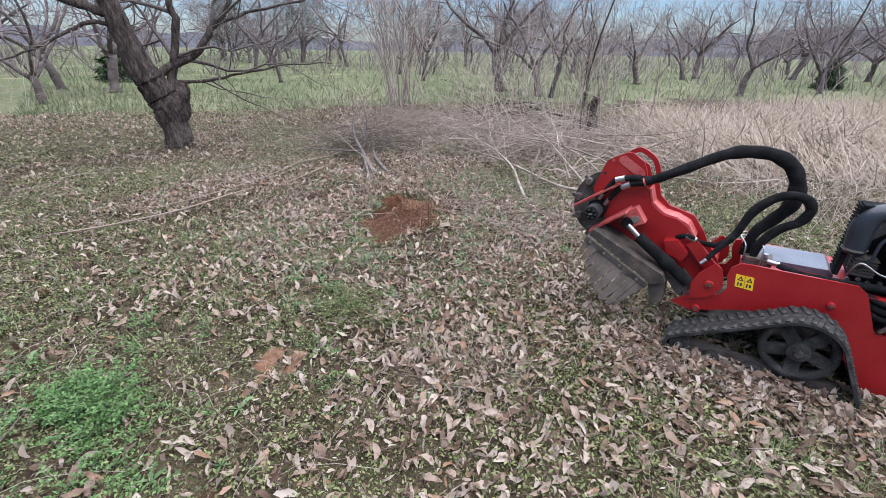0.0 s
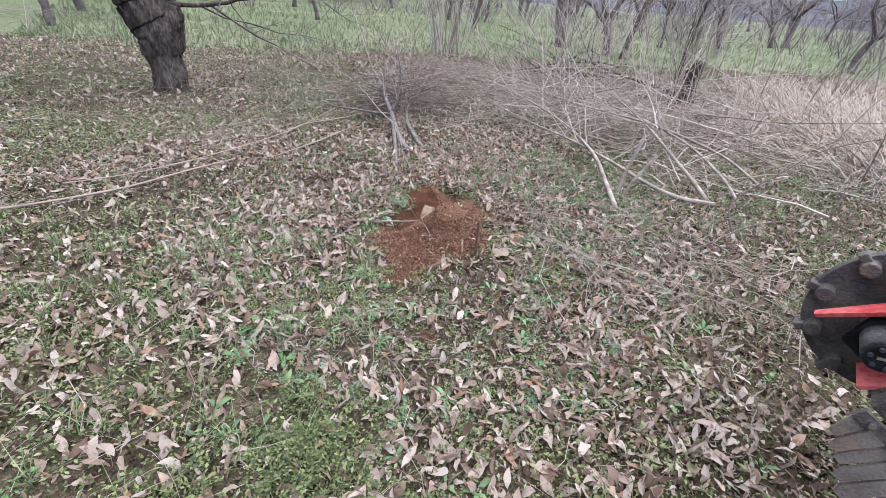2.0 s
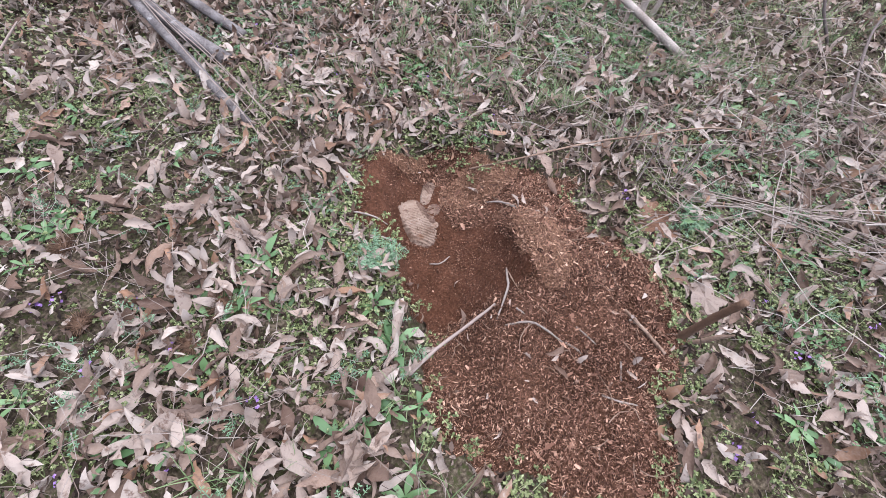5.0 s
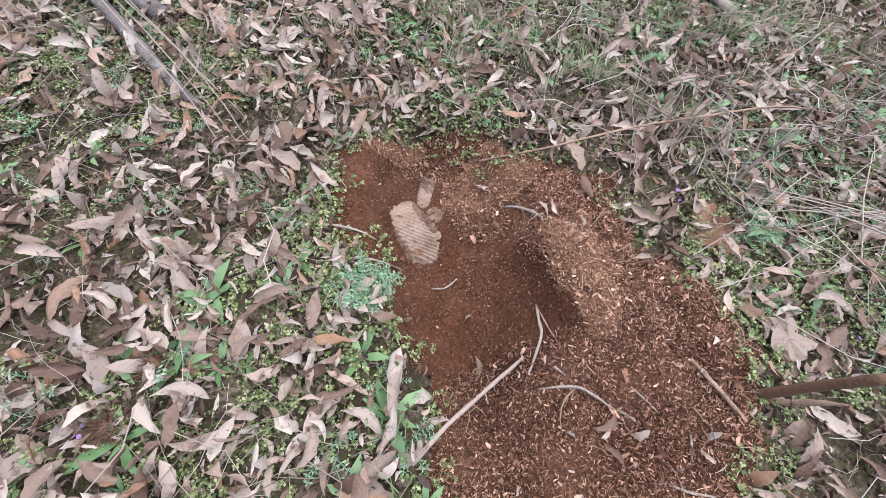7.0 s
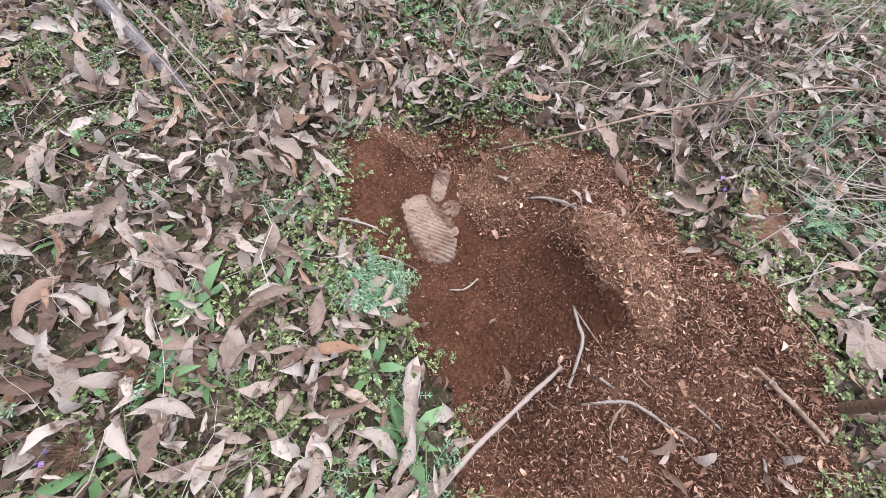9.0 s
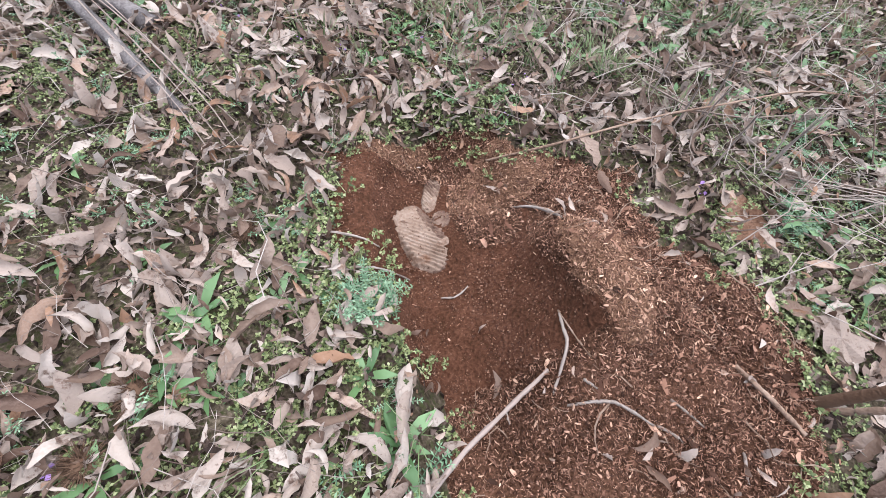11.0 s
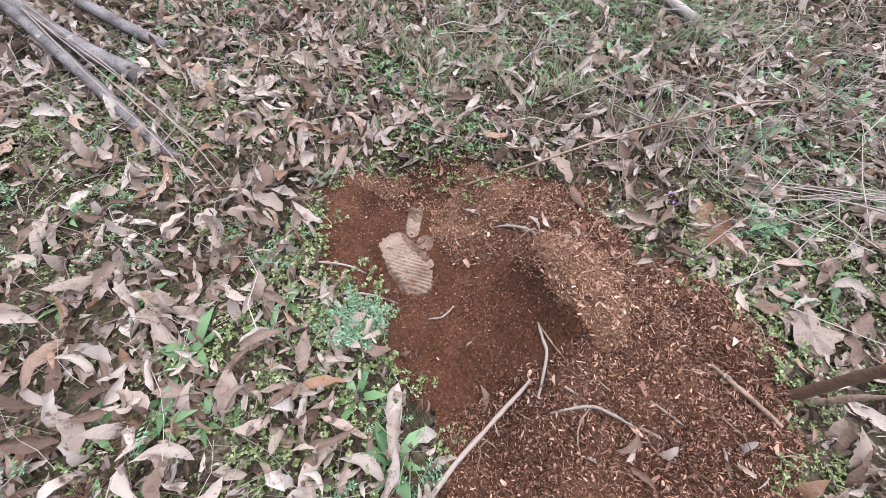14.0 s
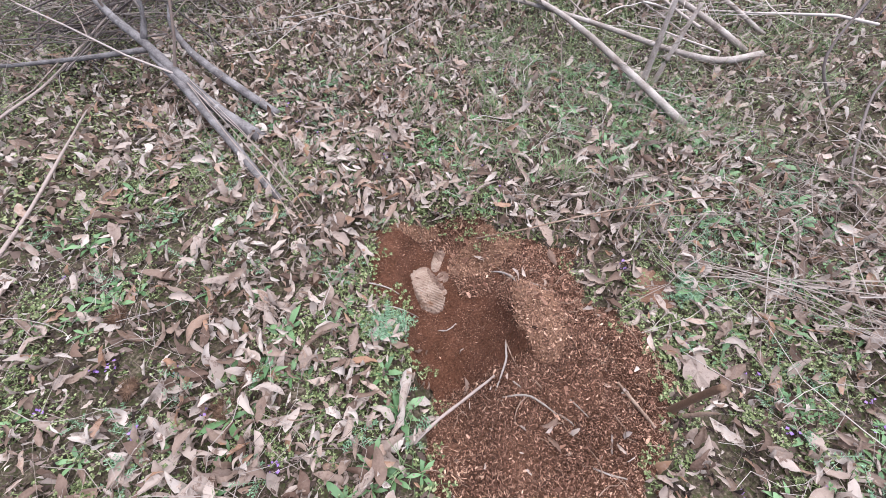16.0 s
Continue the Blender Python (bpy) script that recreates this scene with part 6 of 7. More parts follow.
def rosette(seed, n=6, ln=0.09, wide=0.26):
    """Broad basal leaves, each bent in three."""
    r = np.random.default_rng(seed)
    pieces = []
    for k in range(n):
        a, l = k * 6.28 / n + r.normal(0, 0.3), ln * r.uniform(0.6, 1.2)
        t = np.array([0, 0.25, 0.6, 1.0])
        w = np.array([0.06, 0.8, 1.0, 0.05]) * wide * l / 2
        zz = l * (0.30 * np.sin(t * 2.4) + 0.05)
        mid = np.stack([t * l * np.cos(a), t * l * np.sin(a), zz], 1)
        sd = np.array([-np.sin(a), np.cos(a), 0.25])
        V = np.concatenate([mid - sd * w[:, None], mid + sd * w[:, None]])
        pieces.append((V, np.array([[q, q + 4, q + 5, q + 1] for q in range(3)])))
    return merge(pieces)


def tuft(seed, n=12, ln=0.12):
    r = np.random.default_rng(seed)
    pieces = []
    for _ in range(n):
        a, l, b = r.uniform(0, 6.28), ln * r.uniform(0.5, 1.2), r.uniform(0.2, 0.9)
        t = np.linspace(0, 1, 4)
        mid = np.stack([np.cos(a) * b * l * t ** 1.6, np.sin(a) * b * l * t ** 1.6, l * t * (1 - 0.35 * b * t)], 1) + np.append(r.normal(0, 0.01, 2), 0)
        w = 0.0018 * (1 - t * 0.8)
        sd = np.array([-np.sin(a), np.cos(a), 0])
        pieces.append((np.concatenate([mid - sd * w[:, None], mid + sd * w[:, None]]), np.array([[q, q + 4, q + 5, q + 1] for q in range(3)])))
    return merge(pieces)


def weeds(name, templates, x, y, size, mat, label, category="weeds"):
    m = len(x)
    V, F = strew(templates, np.stack([x, y, height(x, y) - 0.002], 1), rng.uniform(0, 6.28, m), rng.normal(0, 0.08, m), rng.normal(0, 0.08, m), rng.uniform(*size, m))
    return tagged(fast(name, V, F, mat), label, category, kind="stuff")


chick = [sprigs(s, 4, 2, 0.028, 0.0074, 0.75) for s in range(12)]
chick_far = [clump(s + 20, 13, 0.080, 0.060, 0.020, 0.5) for s in range(8)]
rim_x, rim_y = scatter(2600, (-0.4, 0.85), (-1.45, 0.35), lambda x, y: (in_soil(x, y, 3.0) != in_soil(x, y, -3.0)) * 0.5 * (1 - step(x, 0.4, 0.55) * step(y, -0.6, -0.45)))
feather = [sprigs(s + 40, 7, 6, 0.055, 0.009, 0.32) for s in range(6)]
clover = [sprigs(s + 60, 7, 4, 0.11, 0.019, 0.42) for s in range(6)]
near_w = lambda x, y: open_ground(x, y) * (far_from_pit(x, y) < 1.8) * (1 - 0.95 * np.exp(-((x - 0.68) / 0.17) ** 2 - ((y + 0.27) / 0.26) ** 2))
x, y = scatter(19000, (-1.7, 2.1), (-2.1, 1.5), lambda x, y: near_w(x, y) * np.clip(0.40 + 1.1 * wave(x, y, 84, 4, 5.0), 0.08, 1))
x, y = np.r_[x, rim_x], np.r_[y, rim_y]
weeds("chickweed", chick, x, y, (0.7, 1.25), M_CHICK, "low yellow-green chickweed carpet between leaves")
x, y = scatter(900, (-1.7, 2.1), (-2.1, 1.5), lambda x, y: near_w(x, y) * np.clip(0.25 + 0.7 * wave(x, y, 85, 3, 2.5) + 0.25 * step(x, 0.3, 1.0), 0, 1))
x, y = np.r_[x, -0.15 + rng.normal(0, 0.022, 16), 0.92 + rng.normal(0, 0.03, 10)], np.r_[y, -0.30 + rng.normal(0, 0.022, 16), -0.45 + rng.normal(0, 0.03, 10)]
weeds("feathery_weed", feather, x, y, (0.7, 1.2), M_BLUEGREEN, "fine feathery blue-green weed seedlings")
x, y = scatter(56000, (-5.5, 6.0), (-5.6, 4.2), lambda x, y: open_ground(x, y) * (far_from_pit(x, y) >= 1.75) * np.clip(0.60 + 0.9 * wave(x, y, 86, 4, 1.8), 0.15, 1) * (1 - 0.6 * step(x - 0.5 * (2.2 - y), 3.0, 4.2)))
weeds("chickweed", chick_far, x, y, (0.7, 1.2), M_WEED, "low yellow-green weeds on the orchard floor")
x, y = scatter(17000, (-20, 6), (-6, 11), lambda x, y: ((x < -5.3) | (y > 4.0)) * np.clip(0.6 + 0.6 * wave(x, y, 87, 2, 0.8), 0, 1) * (y < meadow_edge(x) + 0.4))
weeds("chickweed", chick_far, x, y, (1.4, 2.4), M_WEED, "low green weeds farther off under the trees")
a, d = rng.uniform(0, 6.28, 210), np.abs(rng.normal(0, 0.85, 210))
x, y = -0.46 + 0.95 * d * np.cos(a), -3.48 + 0.55 * d * np.sin(a)
s = 1.6 * wave(x, y, 88, 3, 5) + 0.55 > 0.8 * d
weeds("clover_patch", clover, x[s], y[s], (0.8, 1.3), M_CLOVER, "bright green patch of low clover-like weeds")
x, y = scatter(3400, (0.2, 3.2), (-1.2, 1.7), lambda x, y: near_w(x, y) * np.clip(-0.30 + 1.0 * wave(x, y, 106, 3, 3.5) + 0.60 * np.exp(-((x - 1.6) / 0.9) ** 2 - ((y - 0.75) / 0.5) ** 2), 0, 1))
weeds("low_green_weed", [sprigs(s + 110, 5, 3, 0.055, 0.017, 0.42) for s in range(8)], x, y, (0.6, 1.2), M_BROAD, "dense low green weeds beside the brushwood")
a, d = rng.uniform(0, 6.28, 90), np.abs(rng.normal(0, 0.8, 90))
x, y = 0.40 + 0.46 * d * np.cos(a), -2.37 + 0.28 * d * np.sin(a)
weeds("chickweed_patch", [sprigs(s + 90, 6, 4, 0.09, 0.015, 0.5) for s in range(5)], x, y, (0.7, 1.2), M_CHICKPATCH, "thick dark green chickweed patch")
x, y = scatter(1100, (-1.7, 2.2), (-2.1, 1.5), lambda x, y: near_w(x, y) * np.clip(0.35 + 0.4 * wave(x, y, 89, 2, 2.0) + 0.45 * step(x, 0.5, 1.0), 0, 1))
weeds("broad_weed", [rosette(s) for s in range(8)], x, y, (0.35, 0.9), M_BROAD, "broad-leaved green weed rosettes")
x, y = scatter(260, (-4, 4.5), (-5, 3.5), lambda x, y: open_ground(x, y) * (far_from_pit(x, y) > 1.6) * np.clip(0.3 + 0.6 * wave(x, y, 90, 2, 1.0), 0, 1))
x, y = np.r_[x, 0.04 + rng.normal(0, 0.10, 5), 0.95 + rng.normal(0, 0.06, 3)], np.r_[y, -2.36 + rng.normal(0, 0.08, 5), -2.30 + rng.normal(0, 0.05, 3)]
weeds("broad_weed", [rosette(s + 20, 5) for s in range(6)], x, y, (0.5, 0.9), M_BROAD, "broad-leaved green weed rosettes")
x, y = scatter(6200, (-3.5, 4.5), (-4.5, 3.5), lambda x, y: open_ground(x, y) * np.clip(0.1 + 0.7 * wave(x, y, 95, 2, 1.4) + 0.9 * np.exp(-((x - 1.1) / 1.0) ** 2 - ((y - 0.6) / 0.8) ** 2), 0, 1))
x, y = np.r_[x, 0.78 + rng.normal(0, 0.05, 12), 1.25 + rng.normal(0, 0.08, 14)], np.r_[y, 0.22 + rng.normal(0, 0.04, 12), 0.36 + rng.normal(0, 0.06, 14)]
weeds("grass_tufts", [tuft(s) for s in range(8)], x, y, (0.5, 1.2), M_GRASS, "small tufts of fresh green grass", "grass")
x, y = scatter(260, (-1.4, 1.8), (-1.6, 1.2), lambda x, y: near_w(x, y) * np.clip(0.3 + 0.8 * wave(x, y, 96, 2, 3.0), 0, 1))
weeds("purple_flowers", [clump(s + 70, 7, 0.014, 0.035, 0.010, 0.8) for s in range(4)], x, y, (0.8, 1.2), M_FLOWER, "tiny purple dead-nettle flowers", "flowers")


def straw_shape(seed):
    r = np.random.default_rng(seed)
    n = 6
    P = np.stack([np.linspace(-0.5, 0.5, n), np.cumsum(r.normal(0, 0.065, n)), 0.04 + np.cumsum(r.normal(0, 0.03, n))], 1)
    if r.uniform() < 0.35:
        P[n // 2:, 1] += np.arange(n - n // 2) * r.normal(0, 0.06)
    return tube(P, np.linspace(0.0036, 0.0016, n) * r.uniform(0.6, 1.2), 4, cap=False)


straws = [straw_shape(s) for s in range(12)]


def spread_straw(n, xr, yr, keep, size, label, mat, lift=(0.005, 0.05)):
    x, y = scatter(n, xr, yr, keep)
    m = len(x)
    V, F = strew(straws, np.stack([x, y, height(x, y) + rng.uniform(*lift, m)], 1), rng.normal(0.2, 1.3, m), rng.normal(0, 0.12, m), rng.normal(0, 0.14, m), rng.uniform(*size, m))
    tagged(fast("dry_stalks", V, F, mat), label, "dry stalks", kind="stuff")


clear = lambda x, y: ~(in_soil(x + 0.13, y) | in_soil(x - 0.13, y) | in_soil(x, y + 0.13) | in_soil(x, y - 0.13))
spread_straw(2500, (-1.7, 2.1), (-2.1, 1.5), lambda x, y: near_w(x, y) * clear(x, y) * 0.9, (0.06, 0.36), "thin pale dry grass stalks round the pit", M_STRAW)
spread_straw(9000, (-5.0, 5.5), (-5.2, 4.0), lambda x, y: open_ground(x, y) * (far_from_pit(x, y) >= 1.7) * (0.55 + 0.4 * wave(x, y, 97, 2, 1.2)), (0.10, 0.45), "thin pale dry grass stalks on the orchard floor", M_STRAW)
spread_straw(4200, (-18, -3.5), (-3.0, 9.5), lambda x, y: 0.7 + 0.4 * wave(x, y, 98, 2, 0.7), (0.25, 0.7), "pale dry stalks under the trees", M_STRAW, (0.01, 0.10))
spread_straw(5200, (-2.8, 4.0), (1.0, 7.5), lambda x, y: 0.85 * step(y, 1.4, 3.0), (0.3, 0.9), "pale dry stalks under the brushwood", M_STRAW, (0.01, 0.14))
spread_straw(600, (0.5, 2.4), (-0.9, 1.3), lambda x, y: clear(x, y) * 0.8, (0.15, 0.5), "tangle of fine pale stalks beside the pit", M_STRAW, (0.01, 0.10))
spread_straw(70, (1.0, 2.6), (-1.0, 0.1), lambda x, y: 0.9 + 0 * x, (0.4, 0.9), "bent-over dry stalks beside the pit", M_STRAW, (0.01, 0.07))
for k in range(10):
    u, v = rb.uniform(0, 1), rb.normal(0, 0.06, 3)
    stick("bent_stalk", laid([(0.86 + 0.16 * u, -0.24 - 0.20 * u + v[0], 0.02), (1.12 + 0.14 * u + v[1], -0.50 - 0.04 * u, 0.05), (1.48 + 0.30 * u + v[2], -0.95 + 0.25 * u, 0.04), (1.72 + 0.3 * u, -1.16 + 0.35 * u + v[0], 0.02)]), [0.0012, 0.0017, 0.0014, 0.0007], M_STRAW, "long pale grass stalk bent over beside the pit", "dry stalk", 5, 12)
a, d = rng.uniform(0, 6.28, 260), np.sqrt(rng.uniform(0, 1, 260))
m = 260
x, y = 1.25 + 0.42 * d * np.cos(a), -2.75 + 0.28 * d * np.sin(a)
V, F = strew(straws, np.stack([x, y, height(x, y) + rng.uniform(0.005, 0.03, m)], 1), rng.uniform(0, 6.28, m), rng.normal(0, 0.1, m), rng.normal(0, 0.1, m), rng.uniform(0.1, 0.35, m))
tagged(fast("dry_stalks", V, F, M_STRAW), "flattened mat of pale dry grass", "dry stalks", kind="stuff")

# ---- the pit ----
def stump():
    """The ground-down stump: a shallow block with ridges left by the cutter teeth, and crumbs of soil on it."""
    ni, nj = 150, 280
    u, v = np.meshgrid(np.linspace(-1, 1, ni), np.linspace(-1, 1, nj), indexing="ij")
    x, y = 0.058 + 0.110 * u, -0.088 + 0.190 * v
    along, across = 0.237 * (x - 0.042) - 0.971 * (y + 0.120), 0.971 * (x - 0.042) + 0.237 * (y + 0.120)
    edge = (np.abs(along / 0.132) ** 2.5 + np.abs(across / 0.071) ** 2.5) ** 0.4 + 0.05 * wave(x, y, 101, 2, 45)
    nx, ny = 0.46 * (x - 0.107) + 0.89 * (y - 0.006), 0.89 * (x - 0.107) - 0.46 * (y - 0.006)
    neck = (np.abs(nx / 0.072) ** 2.4 + np.abs(ny / 0.030) ** 2.4) ** 0.4 + 0.10 * wave(x, y, 102, 2, 50)
    patch = np.hypot((x - 0.104) / 0.034, (y + 0.085) / 0.040) + 0.10 * wave(x, y, 103, 2, 50)
    on_neck = neck < edge
    edge = np.minimum(np.minimum(edge, neck), patch + 0.1)
    flat = -0.097 + 0.03 * (y + 0.1) - 0.05 * (x - 0.05)
    main = np.sin((0.62 * x + 0.78 * y) * 600 + 0.9 * wave(x, y, 107, 2, 25)) * step(-y, 0.02, 0.10)
    ridges = np.where(on_neck, 0.9 * np.sin((0.95 * x + 0.32 * y) * 760), main)
    top = flat + 0.0042 * ridges * (0.75 + 0.5 * wave(x, y, 108, 2, 30)) + 0.0014 * wave(x, y, 104, 3, 55) + rng.normal(0, 0.0005, x.shape)
    lower = height(x, y) - 0.012
    f = 1 - step(edge, 0.66, 1.02)
    z = lower + (np.maximum(top, lower + 0.016) - lower) * f
    ii, jj = np.meshgrid(np.arange(ni - 1), np.arange(nj - 1), indexing="ij")
    F = np.stack([ii * nj + jj, (ii + 1) * nj + jj, (ii + 1) * nj + jj + 1, ii * nj + jj + 1], -1).reshape(-1, 4)
    smear = step(x - 0.40 * np.maximum(0, -0.07 - y), 0.046, 0.062) * step(y, -0.150, -0.135) * (1 - on_neck)
    smear = np.maximum(smear, step(x - y, 0.268, 0.284))
    dust = smear + 0.42 * on_neck + 0.5 * step(edge, 0.74, 0.9) + 0.45 * wave(x, y, 105, 3, 60) + 0.25 * wave(x, y, 109, 2, 160)
    soiled = (dust[1:, 1:] > 0.60).ravel().astype(int)
    tagged(fast("ground_stump", np.stack([x, y, z], -1).reshape(-1, 3), F, [M_STUMP, M_STUMPSOIL], index=soiled), "pale ground-down stump with saw ridges, half buried in soil", "stump")
    pick = rng.choice(np.flatnonzero(f.ravel() > 0.55), 520)
    P = np.stack([x, y, z], -1).reshape(-1, 3)[pick] + [0, 0, 0.0008]
    m = len(pick)
    V, F = strew([cube, chip3, chip4], P, rng.uniform(0, 6.28, m), rng.normal(0, 0.4, m), rng.normal(0, 0.4, m), 0.0007 + 0.0028 * rng.uniform(0, 1, m) ** 2)
    tagged(fast("soil_crumbs", V, F, M_CRUMB, smooth=False), "dark soil crumbs strewn over the stump", "soil crumbs", kind="stuff")


chip = (np.array([[-0.5, -0.16, 0], [0.5, -0.12, 0.05], [0.5, 0.14, 0.08], [-0.5, 0.16, 0.02], [-0.45, -0.10, -0.16], [0.45, -0.1, -0.12], [0.45, 0.1, -0.1], [-0.45, 0.1, -0.14]]), np.array([[0, 1, 2, 3], [7, 6, 5, 4], [0, 4, 5, 1], [1, 5, 6, 2], [2, 6, 7, 3], [3, 7, 4, 0]]))
chip2 = (np.array([[-0.5, -0.10, 0.1], [0, -0.16, 0], [0, 0.16, 0.02], [-0.5, 0.08, 0.12], [0.5, -0.05, 0.14], [0.5, 0.07, 0.16]]), np.array([[0, 1, 2, 3], [1, 4, 5, 2]]))
chip3 = (np.array([[-0.5, -0.05, 0.0], [0.5, -0.03, 0.10], [0.5, 0.05, 0.12], [-0.5, 0.06, 0.02], [-0.5, 0.0, -0.08], [0.5, 0.0, 0.0]]), np.array([[0, 1, 2, 3], [0, 4, 5, 1], [3, 2, 5, 4]]))
chip4 = (np.array([[-0.5, -0.20, 0.0], [-0.1, -0.26, 0.10], [0.45, -0.12, 0.05], [0.5, 0.12, 0.0], [0.05, 0.24, 0.08], [-0.42, 0.16, 0.04]]), np.array([[0, 1, 4, 5], [1, 2, 3, 4]]))
cube = (np.array([[sx * 0.5, sy * 0.4, sz * 0.35] for sx in (-1, 1) for sy in (-1, 1) for sz in (-1, 1)]) * 1.0, np.array([[0, 1, 3, 2], [4, 6, 7, 5], [0, 4, 5, 1], [2, 3, 7, 6], [0, 2, 6, 4], [1, 5, 7, 3]]))
stump()


def fibre(seed):
    r = np.random.default_rng(seed)
    P = np.stack([np.linspace(-0.5, 0.5, 5), np.cumsum(r.normal(0, 0.09, 5)), 0.08 + np.cumsum(r.normal(0, 0.05, 5))], 1)
    return tube(P, np.linspace(0.022, 0.010, 5), 4, cap=False)


def spread_bits(name, templates, n, keep, size, mat, label, lift, tip=0.45):
    x, y = scatter(n, (-0.35, 0.95), (-1.5, 0.35), keep)
    m = len(x)
    V, F = strew(templates, np.stack([x, y, height(x, y) + rng.uniform(*lift, m)], 1), rng.uniform(0, 6.28, m), rng.normal(0, tip, m), rng.normal(0, tip, m), size[0] + (size[1] - size[0]) * rng.uniform(0, 1, m) ** 2.2)
    tagged(fast(name, V, F, mat, smooth=False), label, name.replace("_", " "), kind="stuff")


heap_w = lambda x, y: in_soil(x, y) * np.where(dark_shaded_soil(x, y), 0.04, 1.0)
spread_bits("wood_chips", [chip3, chip2, chip3], 210000, lambda x, y: heap_w(x, y) * dry_w(x, y), (0.003, 0.011), M_CHIP, "pale red-brown sawdust and chips on the heap crest", (0.0, 0.009), 0.7)
spread_bits("wood_chips", [chip3, chip2, chip3, chip4], 250000, lambda x, y: heap_w(x, y) * (1.05 - dry_w(x, y)), (0.003, 0.0105), M_CHIPDAMP, "damp dark wood chips on the heap flanks", (0.0, 0.014), 0.8)
spread_bits("wood_chips", [chip3, chip2, chip3, chip4, chip3], 30000, lambda x, y: heap_w(x, y) * ~dark_shaded_soil(x, y) * (0.45 + 0.55 * wave(x, y, 37, 2, 14)), (0.006, 0.017), M_CHIP, "torn fibrous wood chips on the heap", (0.003, 0.012), 0.6)
spread_bits("wood_chips", [chip3, chip2, chip4], 1900, lambda x, y: heap_w(x, y) * (0.25 + 0.75 * step(x, 0.38, 0.5)), (0.016, 0.036), M_CHIPDAMP, "long torn wood fibres on the heap", (0.004, 0.016), 0.5)
spread_bits("soil_crumbs", [cube], 110000, lambda x, y: in_soil(x, y) * np.where(dark_shaded_soil(x, y), 0.9, 0.15), (0.0010, 0.0040), M_CRUMB, "loose dark soil crumbs in the pit", (-0.002, 0.0015))
spread_bits("wood_chips", [chip, chip2, chip3], 9000, lambda x, y: in_soil(x, y, 2.8) * ~in_soil(x, y) * 0.9, (0.004, 0.016), M_CHIP, "wood chips strewn over the rim", (0.002, 0.026))
spread_bits("wood_chips", [chip, chip2, chip3], 3600, lambda x, y: np.exp(-((x + 0.076) / 0.055) ** 2 - ((y - 0.09) / 0.035) ** 2), (0.002, 0.007), M_STUMP, "pale sawdust at the pit rim", (0.002, 0.010))
spread_bits("root_fibres", [fibre(s) for s in range(6)], 800, lambda x, y: in_soil(x, y) * ~dark_shaded_soil(x, y) * (0.25 + 0.75 * step(x, 0.35, 0.5)), (0.03, 0.09), M_BROWNSTEM, "fine torn root fibres in the heap", (0.004, 0.02), 0.3)
x, y = scatter(1500, (-0.35, 0.95), (-1.45, 0.35), lambda x, y: in_soil(x, y) * np.clip(0.04 + 0.75 * step(x - 0.35 * (y + 0.3), 0.44, 0.60) * step(y, -0.62, -0.40) + 0.45 * step(y, 0.05, 0.14) + 0.12 * step(-y, 0.52, 0.7), 0, 1))
spread_leaves("leaf_scraps", fine_leaves, x, y, (0.015, 0.055), "torn leaves churned into the heap", 0.6, (0.0, 0.022))
x, y = scatter(3600, (-0.45, 1.0), (-1.5, 0.40), lambda x, y: in_soil(x, y, 3.2) * ~in_soil(x, y, 0.5) * 0.55)
spread_leaves("leaf_scraps", fine_leaves, x, y, (0.03, 0.10), "dry leaves and scraps along the pit rim", 0.5, (0.004, 0.035))


def burr(x, y, s, seed):
    """A dried chestnut burr: a flattened husk bristling with spines."""
    r = np.random.default_rng(seed)
    n = 420
    a, c = r.uniform(0, 6.28, n), r.uniform(-0.1, 1, n)
    q = np.sqrt(1 - c * c)
    N = np.stack([q * np.cos(a), q * np.sin(a), c], 1)
    pieces = []
    for v in N:
        p = v * np.array([1, 1, 0.6]) * 0.5
        t = np.cross(v, r.normal(0, 1, 3))
        t /= np.linalg.norm(t) / 0.02
        tip = p + (v + r.normal(0, 0.25, 3)) * 0.38
        pieces.append((np.array([p - t, p + t, tip + t * 0.1, tip - t * 0.1]), np.array([[0, 1, 2, 3]])))
    uu = [tube([(0, 0, -0.25), (0, 0, -0.05), (0, 0, 0.15), (0, 0, 0.27)], [0.3, 0.5, 0.42, 0.05], 12)]
    V, F = merge(uu + pieces)
    ob = tagged(fast("chestnut_burr", V * s, F, M_BURR), "dried brown spiny chestnut burr on the leaves", "chestnut burr", "burrs")
    ob.location = (x, y, float(height(x, y)) + 0.012)


for k, (x, y, s) in enumerate([(-0.60, -0.34, 0.055), (-0.68, -0.44, 0.05), (-1.03, -0.02, 0.05), (-0.95, -0.30, 0.045), (1.45, -0.05, 0.05), (0.62, -2.55, 0.06), (0.57, -1.62, 0.055), (-0.36, -0.05, 0.04), (-2.6, 0.1, 0.06), (-1.7, -2.7, 0.06), (0.45, -3.75, 0.06), (0.1, -3.85, 0.06), (-2.9, 1.2, 0.07)]):
    burr(x, y, s, k)

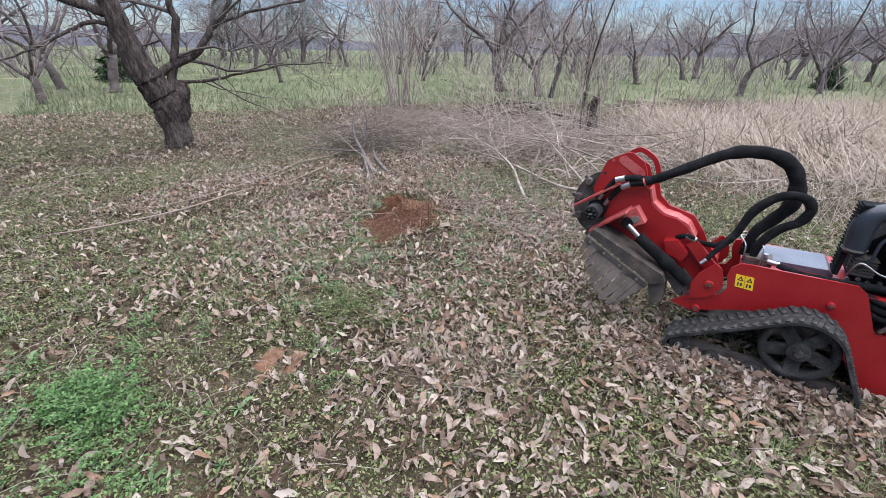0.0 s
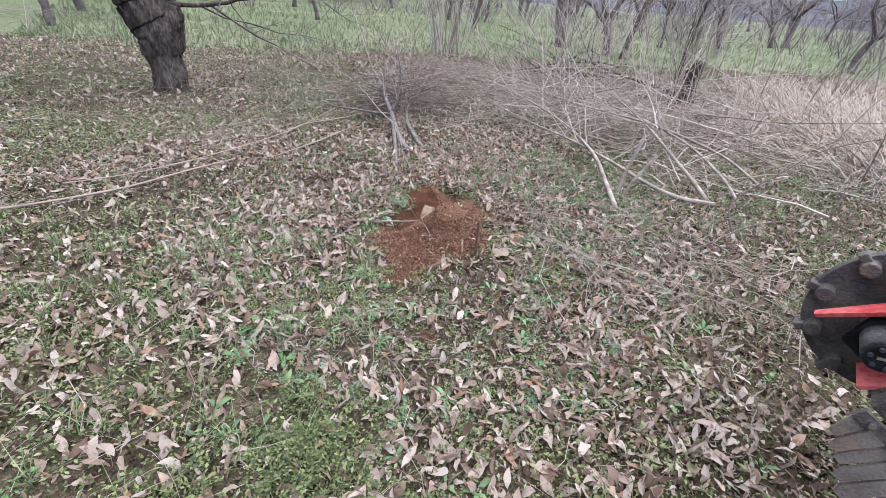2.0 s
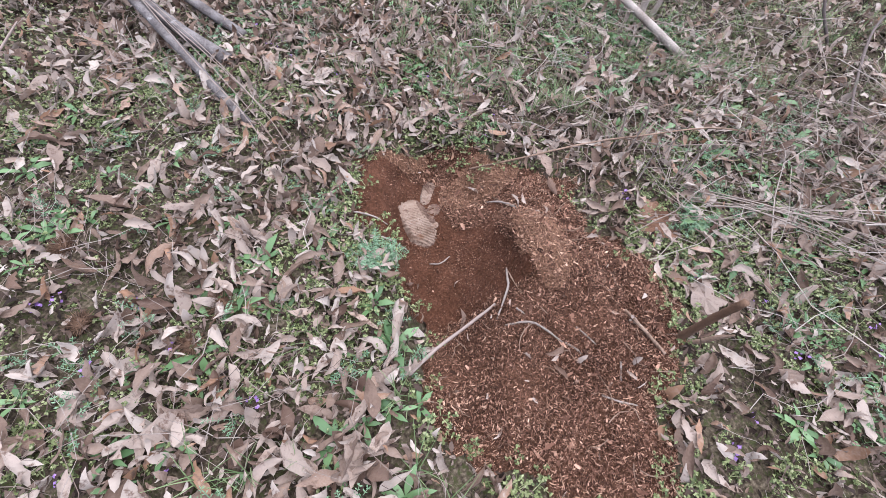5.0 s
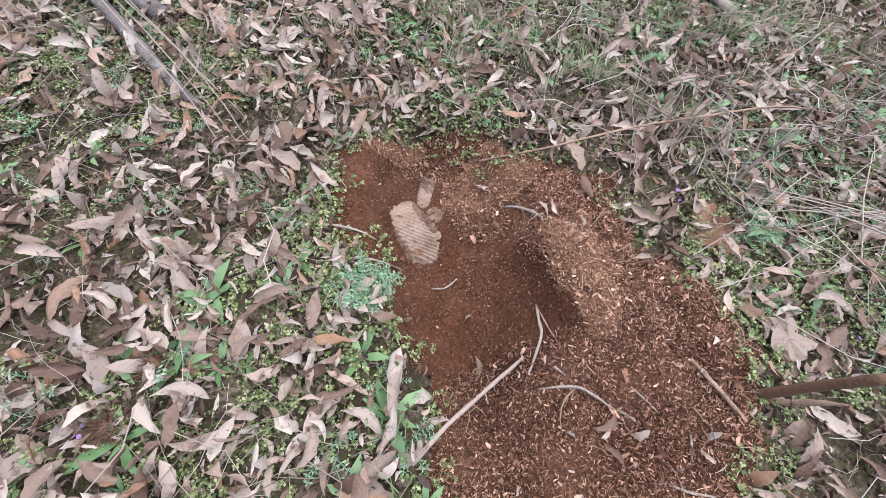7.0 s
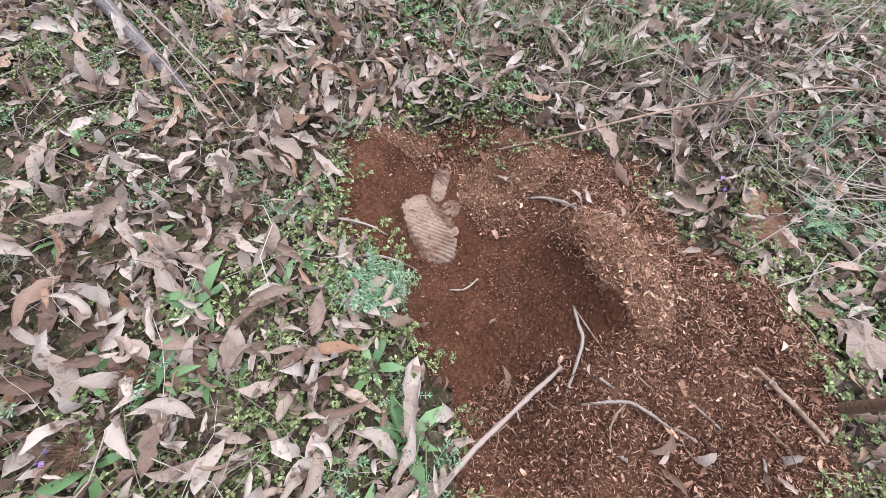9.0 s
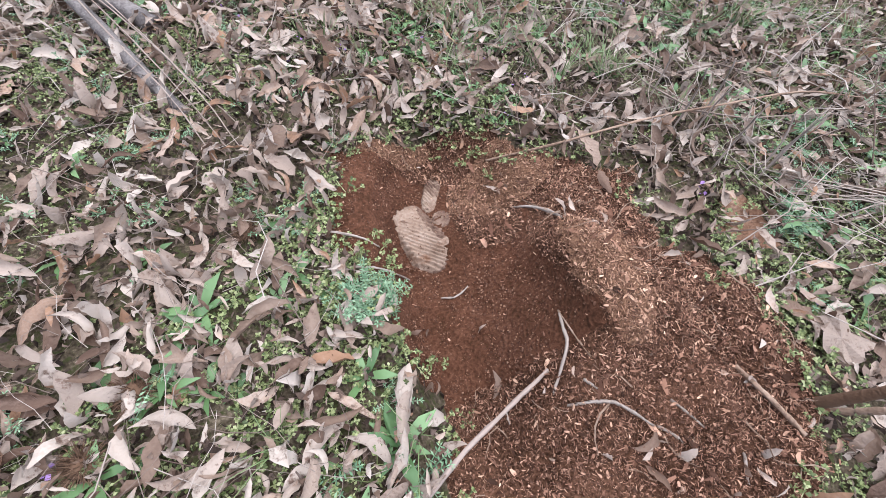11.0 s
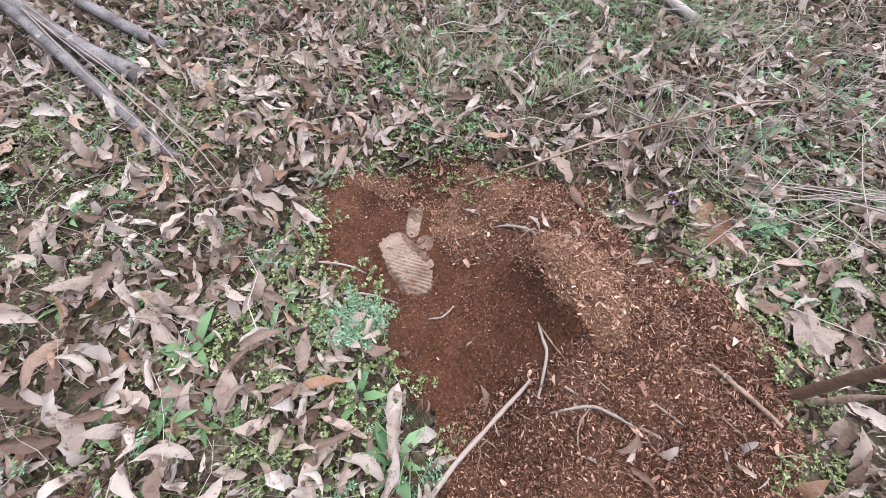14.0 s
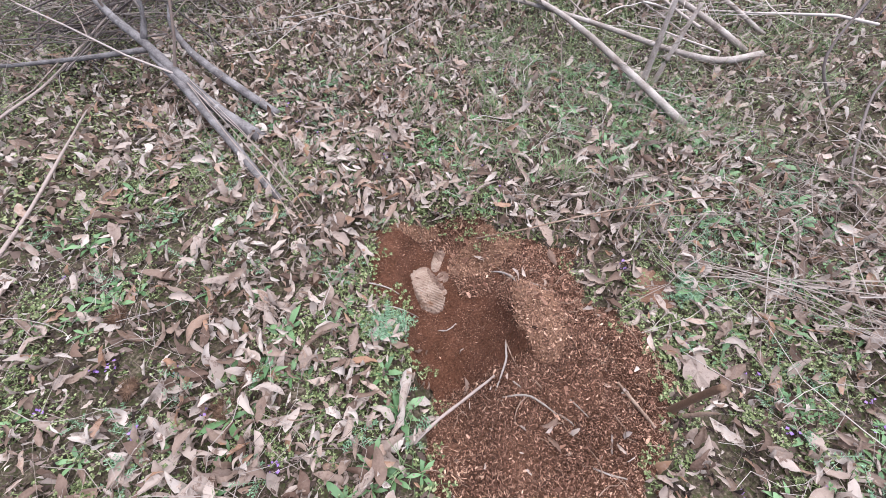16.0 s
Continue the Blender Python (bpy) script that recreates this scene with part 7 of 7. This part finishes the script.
# The single larger leaves that lie on top, each its own piece of the ground.
shared = []
for s in range(16):
    V, F = leaf_shape(300 + s, 9, 4, 0.29)
    me = bpy.data.meshes.new("leaf")
    me.from_pydata(V.tolist(), [], F.tolist())
    me.polygons.foreach_set("use_smooth", np.full(len(F), True))
    me.materials.append(M_LEAFOB)
    shared.append(me)
for s in range(3):
    V, F = lobed_leaf(30 + s)
    me = bpy.data.meshes.new("leaf")
    me.from_pydata(V.tolist(), [], F.tolist())
    me.materials.append(M_LEAFOB)
    shared.append(me)


def lay_leaf(x, y, ln, yaw, k, lift=0.022, pitch=0.0, roll=0.0):
    ob = new("leaf", shared[k])
    ob.parent = ground
    ob.matrix_local = pose(x, y, float(height(x, y)) + lift, pitch, roll, yaw) @ Matrix.Scale(ln, 4)


lay_leaf(-0.055, 0.200, 0.15, 115, 1, 0.02)
lay_leaf(-0.51, -0.30, 0.16, 35, 2, 0.035)
lay_leaf(0.320, -0.265, 0.062, 10, 3, 0.035, 50)
lay_leaf(0.495, -0.20, 0.080, 10, 4, 0.03, 30)
lay_leaf(0.265, -0.065, 0.075, 60, 5, 0.015)
lay_leaf(0.75, -0.72, 0.12, 20, 16, 0.03)
lay_leaf(0.079, -0.417, 0.055, 60, 6, 0.010, 20)
lay_leaf(0.053, -0.547, 0.065, 160, 11, 0.010, -15)
lay_leaf(0.240, -0.745, 0.070, 100, 2, 0.014, 25)
lay_leaf(0.290, -0.785, 0.060, 75, 13, 0.014, 10)
lay_leaf(0.227, -0.800, 0.060, 20, 8, 0.015)
lay_leaf(0.427, -0.833, 0.070, 80, 9, 0.015)
placed_n = 0
while placed_n < 270:
    x, y = rng.uniform(-1.25, 1.5), rng.uniform(-1.5, 1.1)
    if open_ground(np.array([x]), np.array([y]))[0] and rng.uniform() < leaf_share(np.array([x]), np.array([y]))[0]:
        lay_leaf(x, y, rng.uniform(0.075, 0.155), rng.uniform(0, 360), int(rng.integers(0, 16)), rng.uniform(0.018, 0.045), rng.normal(0, 14), rng.normal(0, 14))
        placed_n += 1
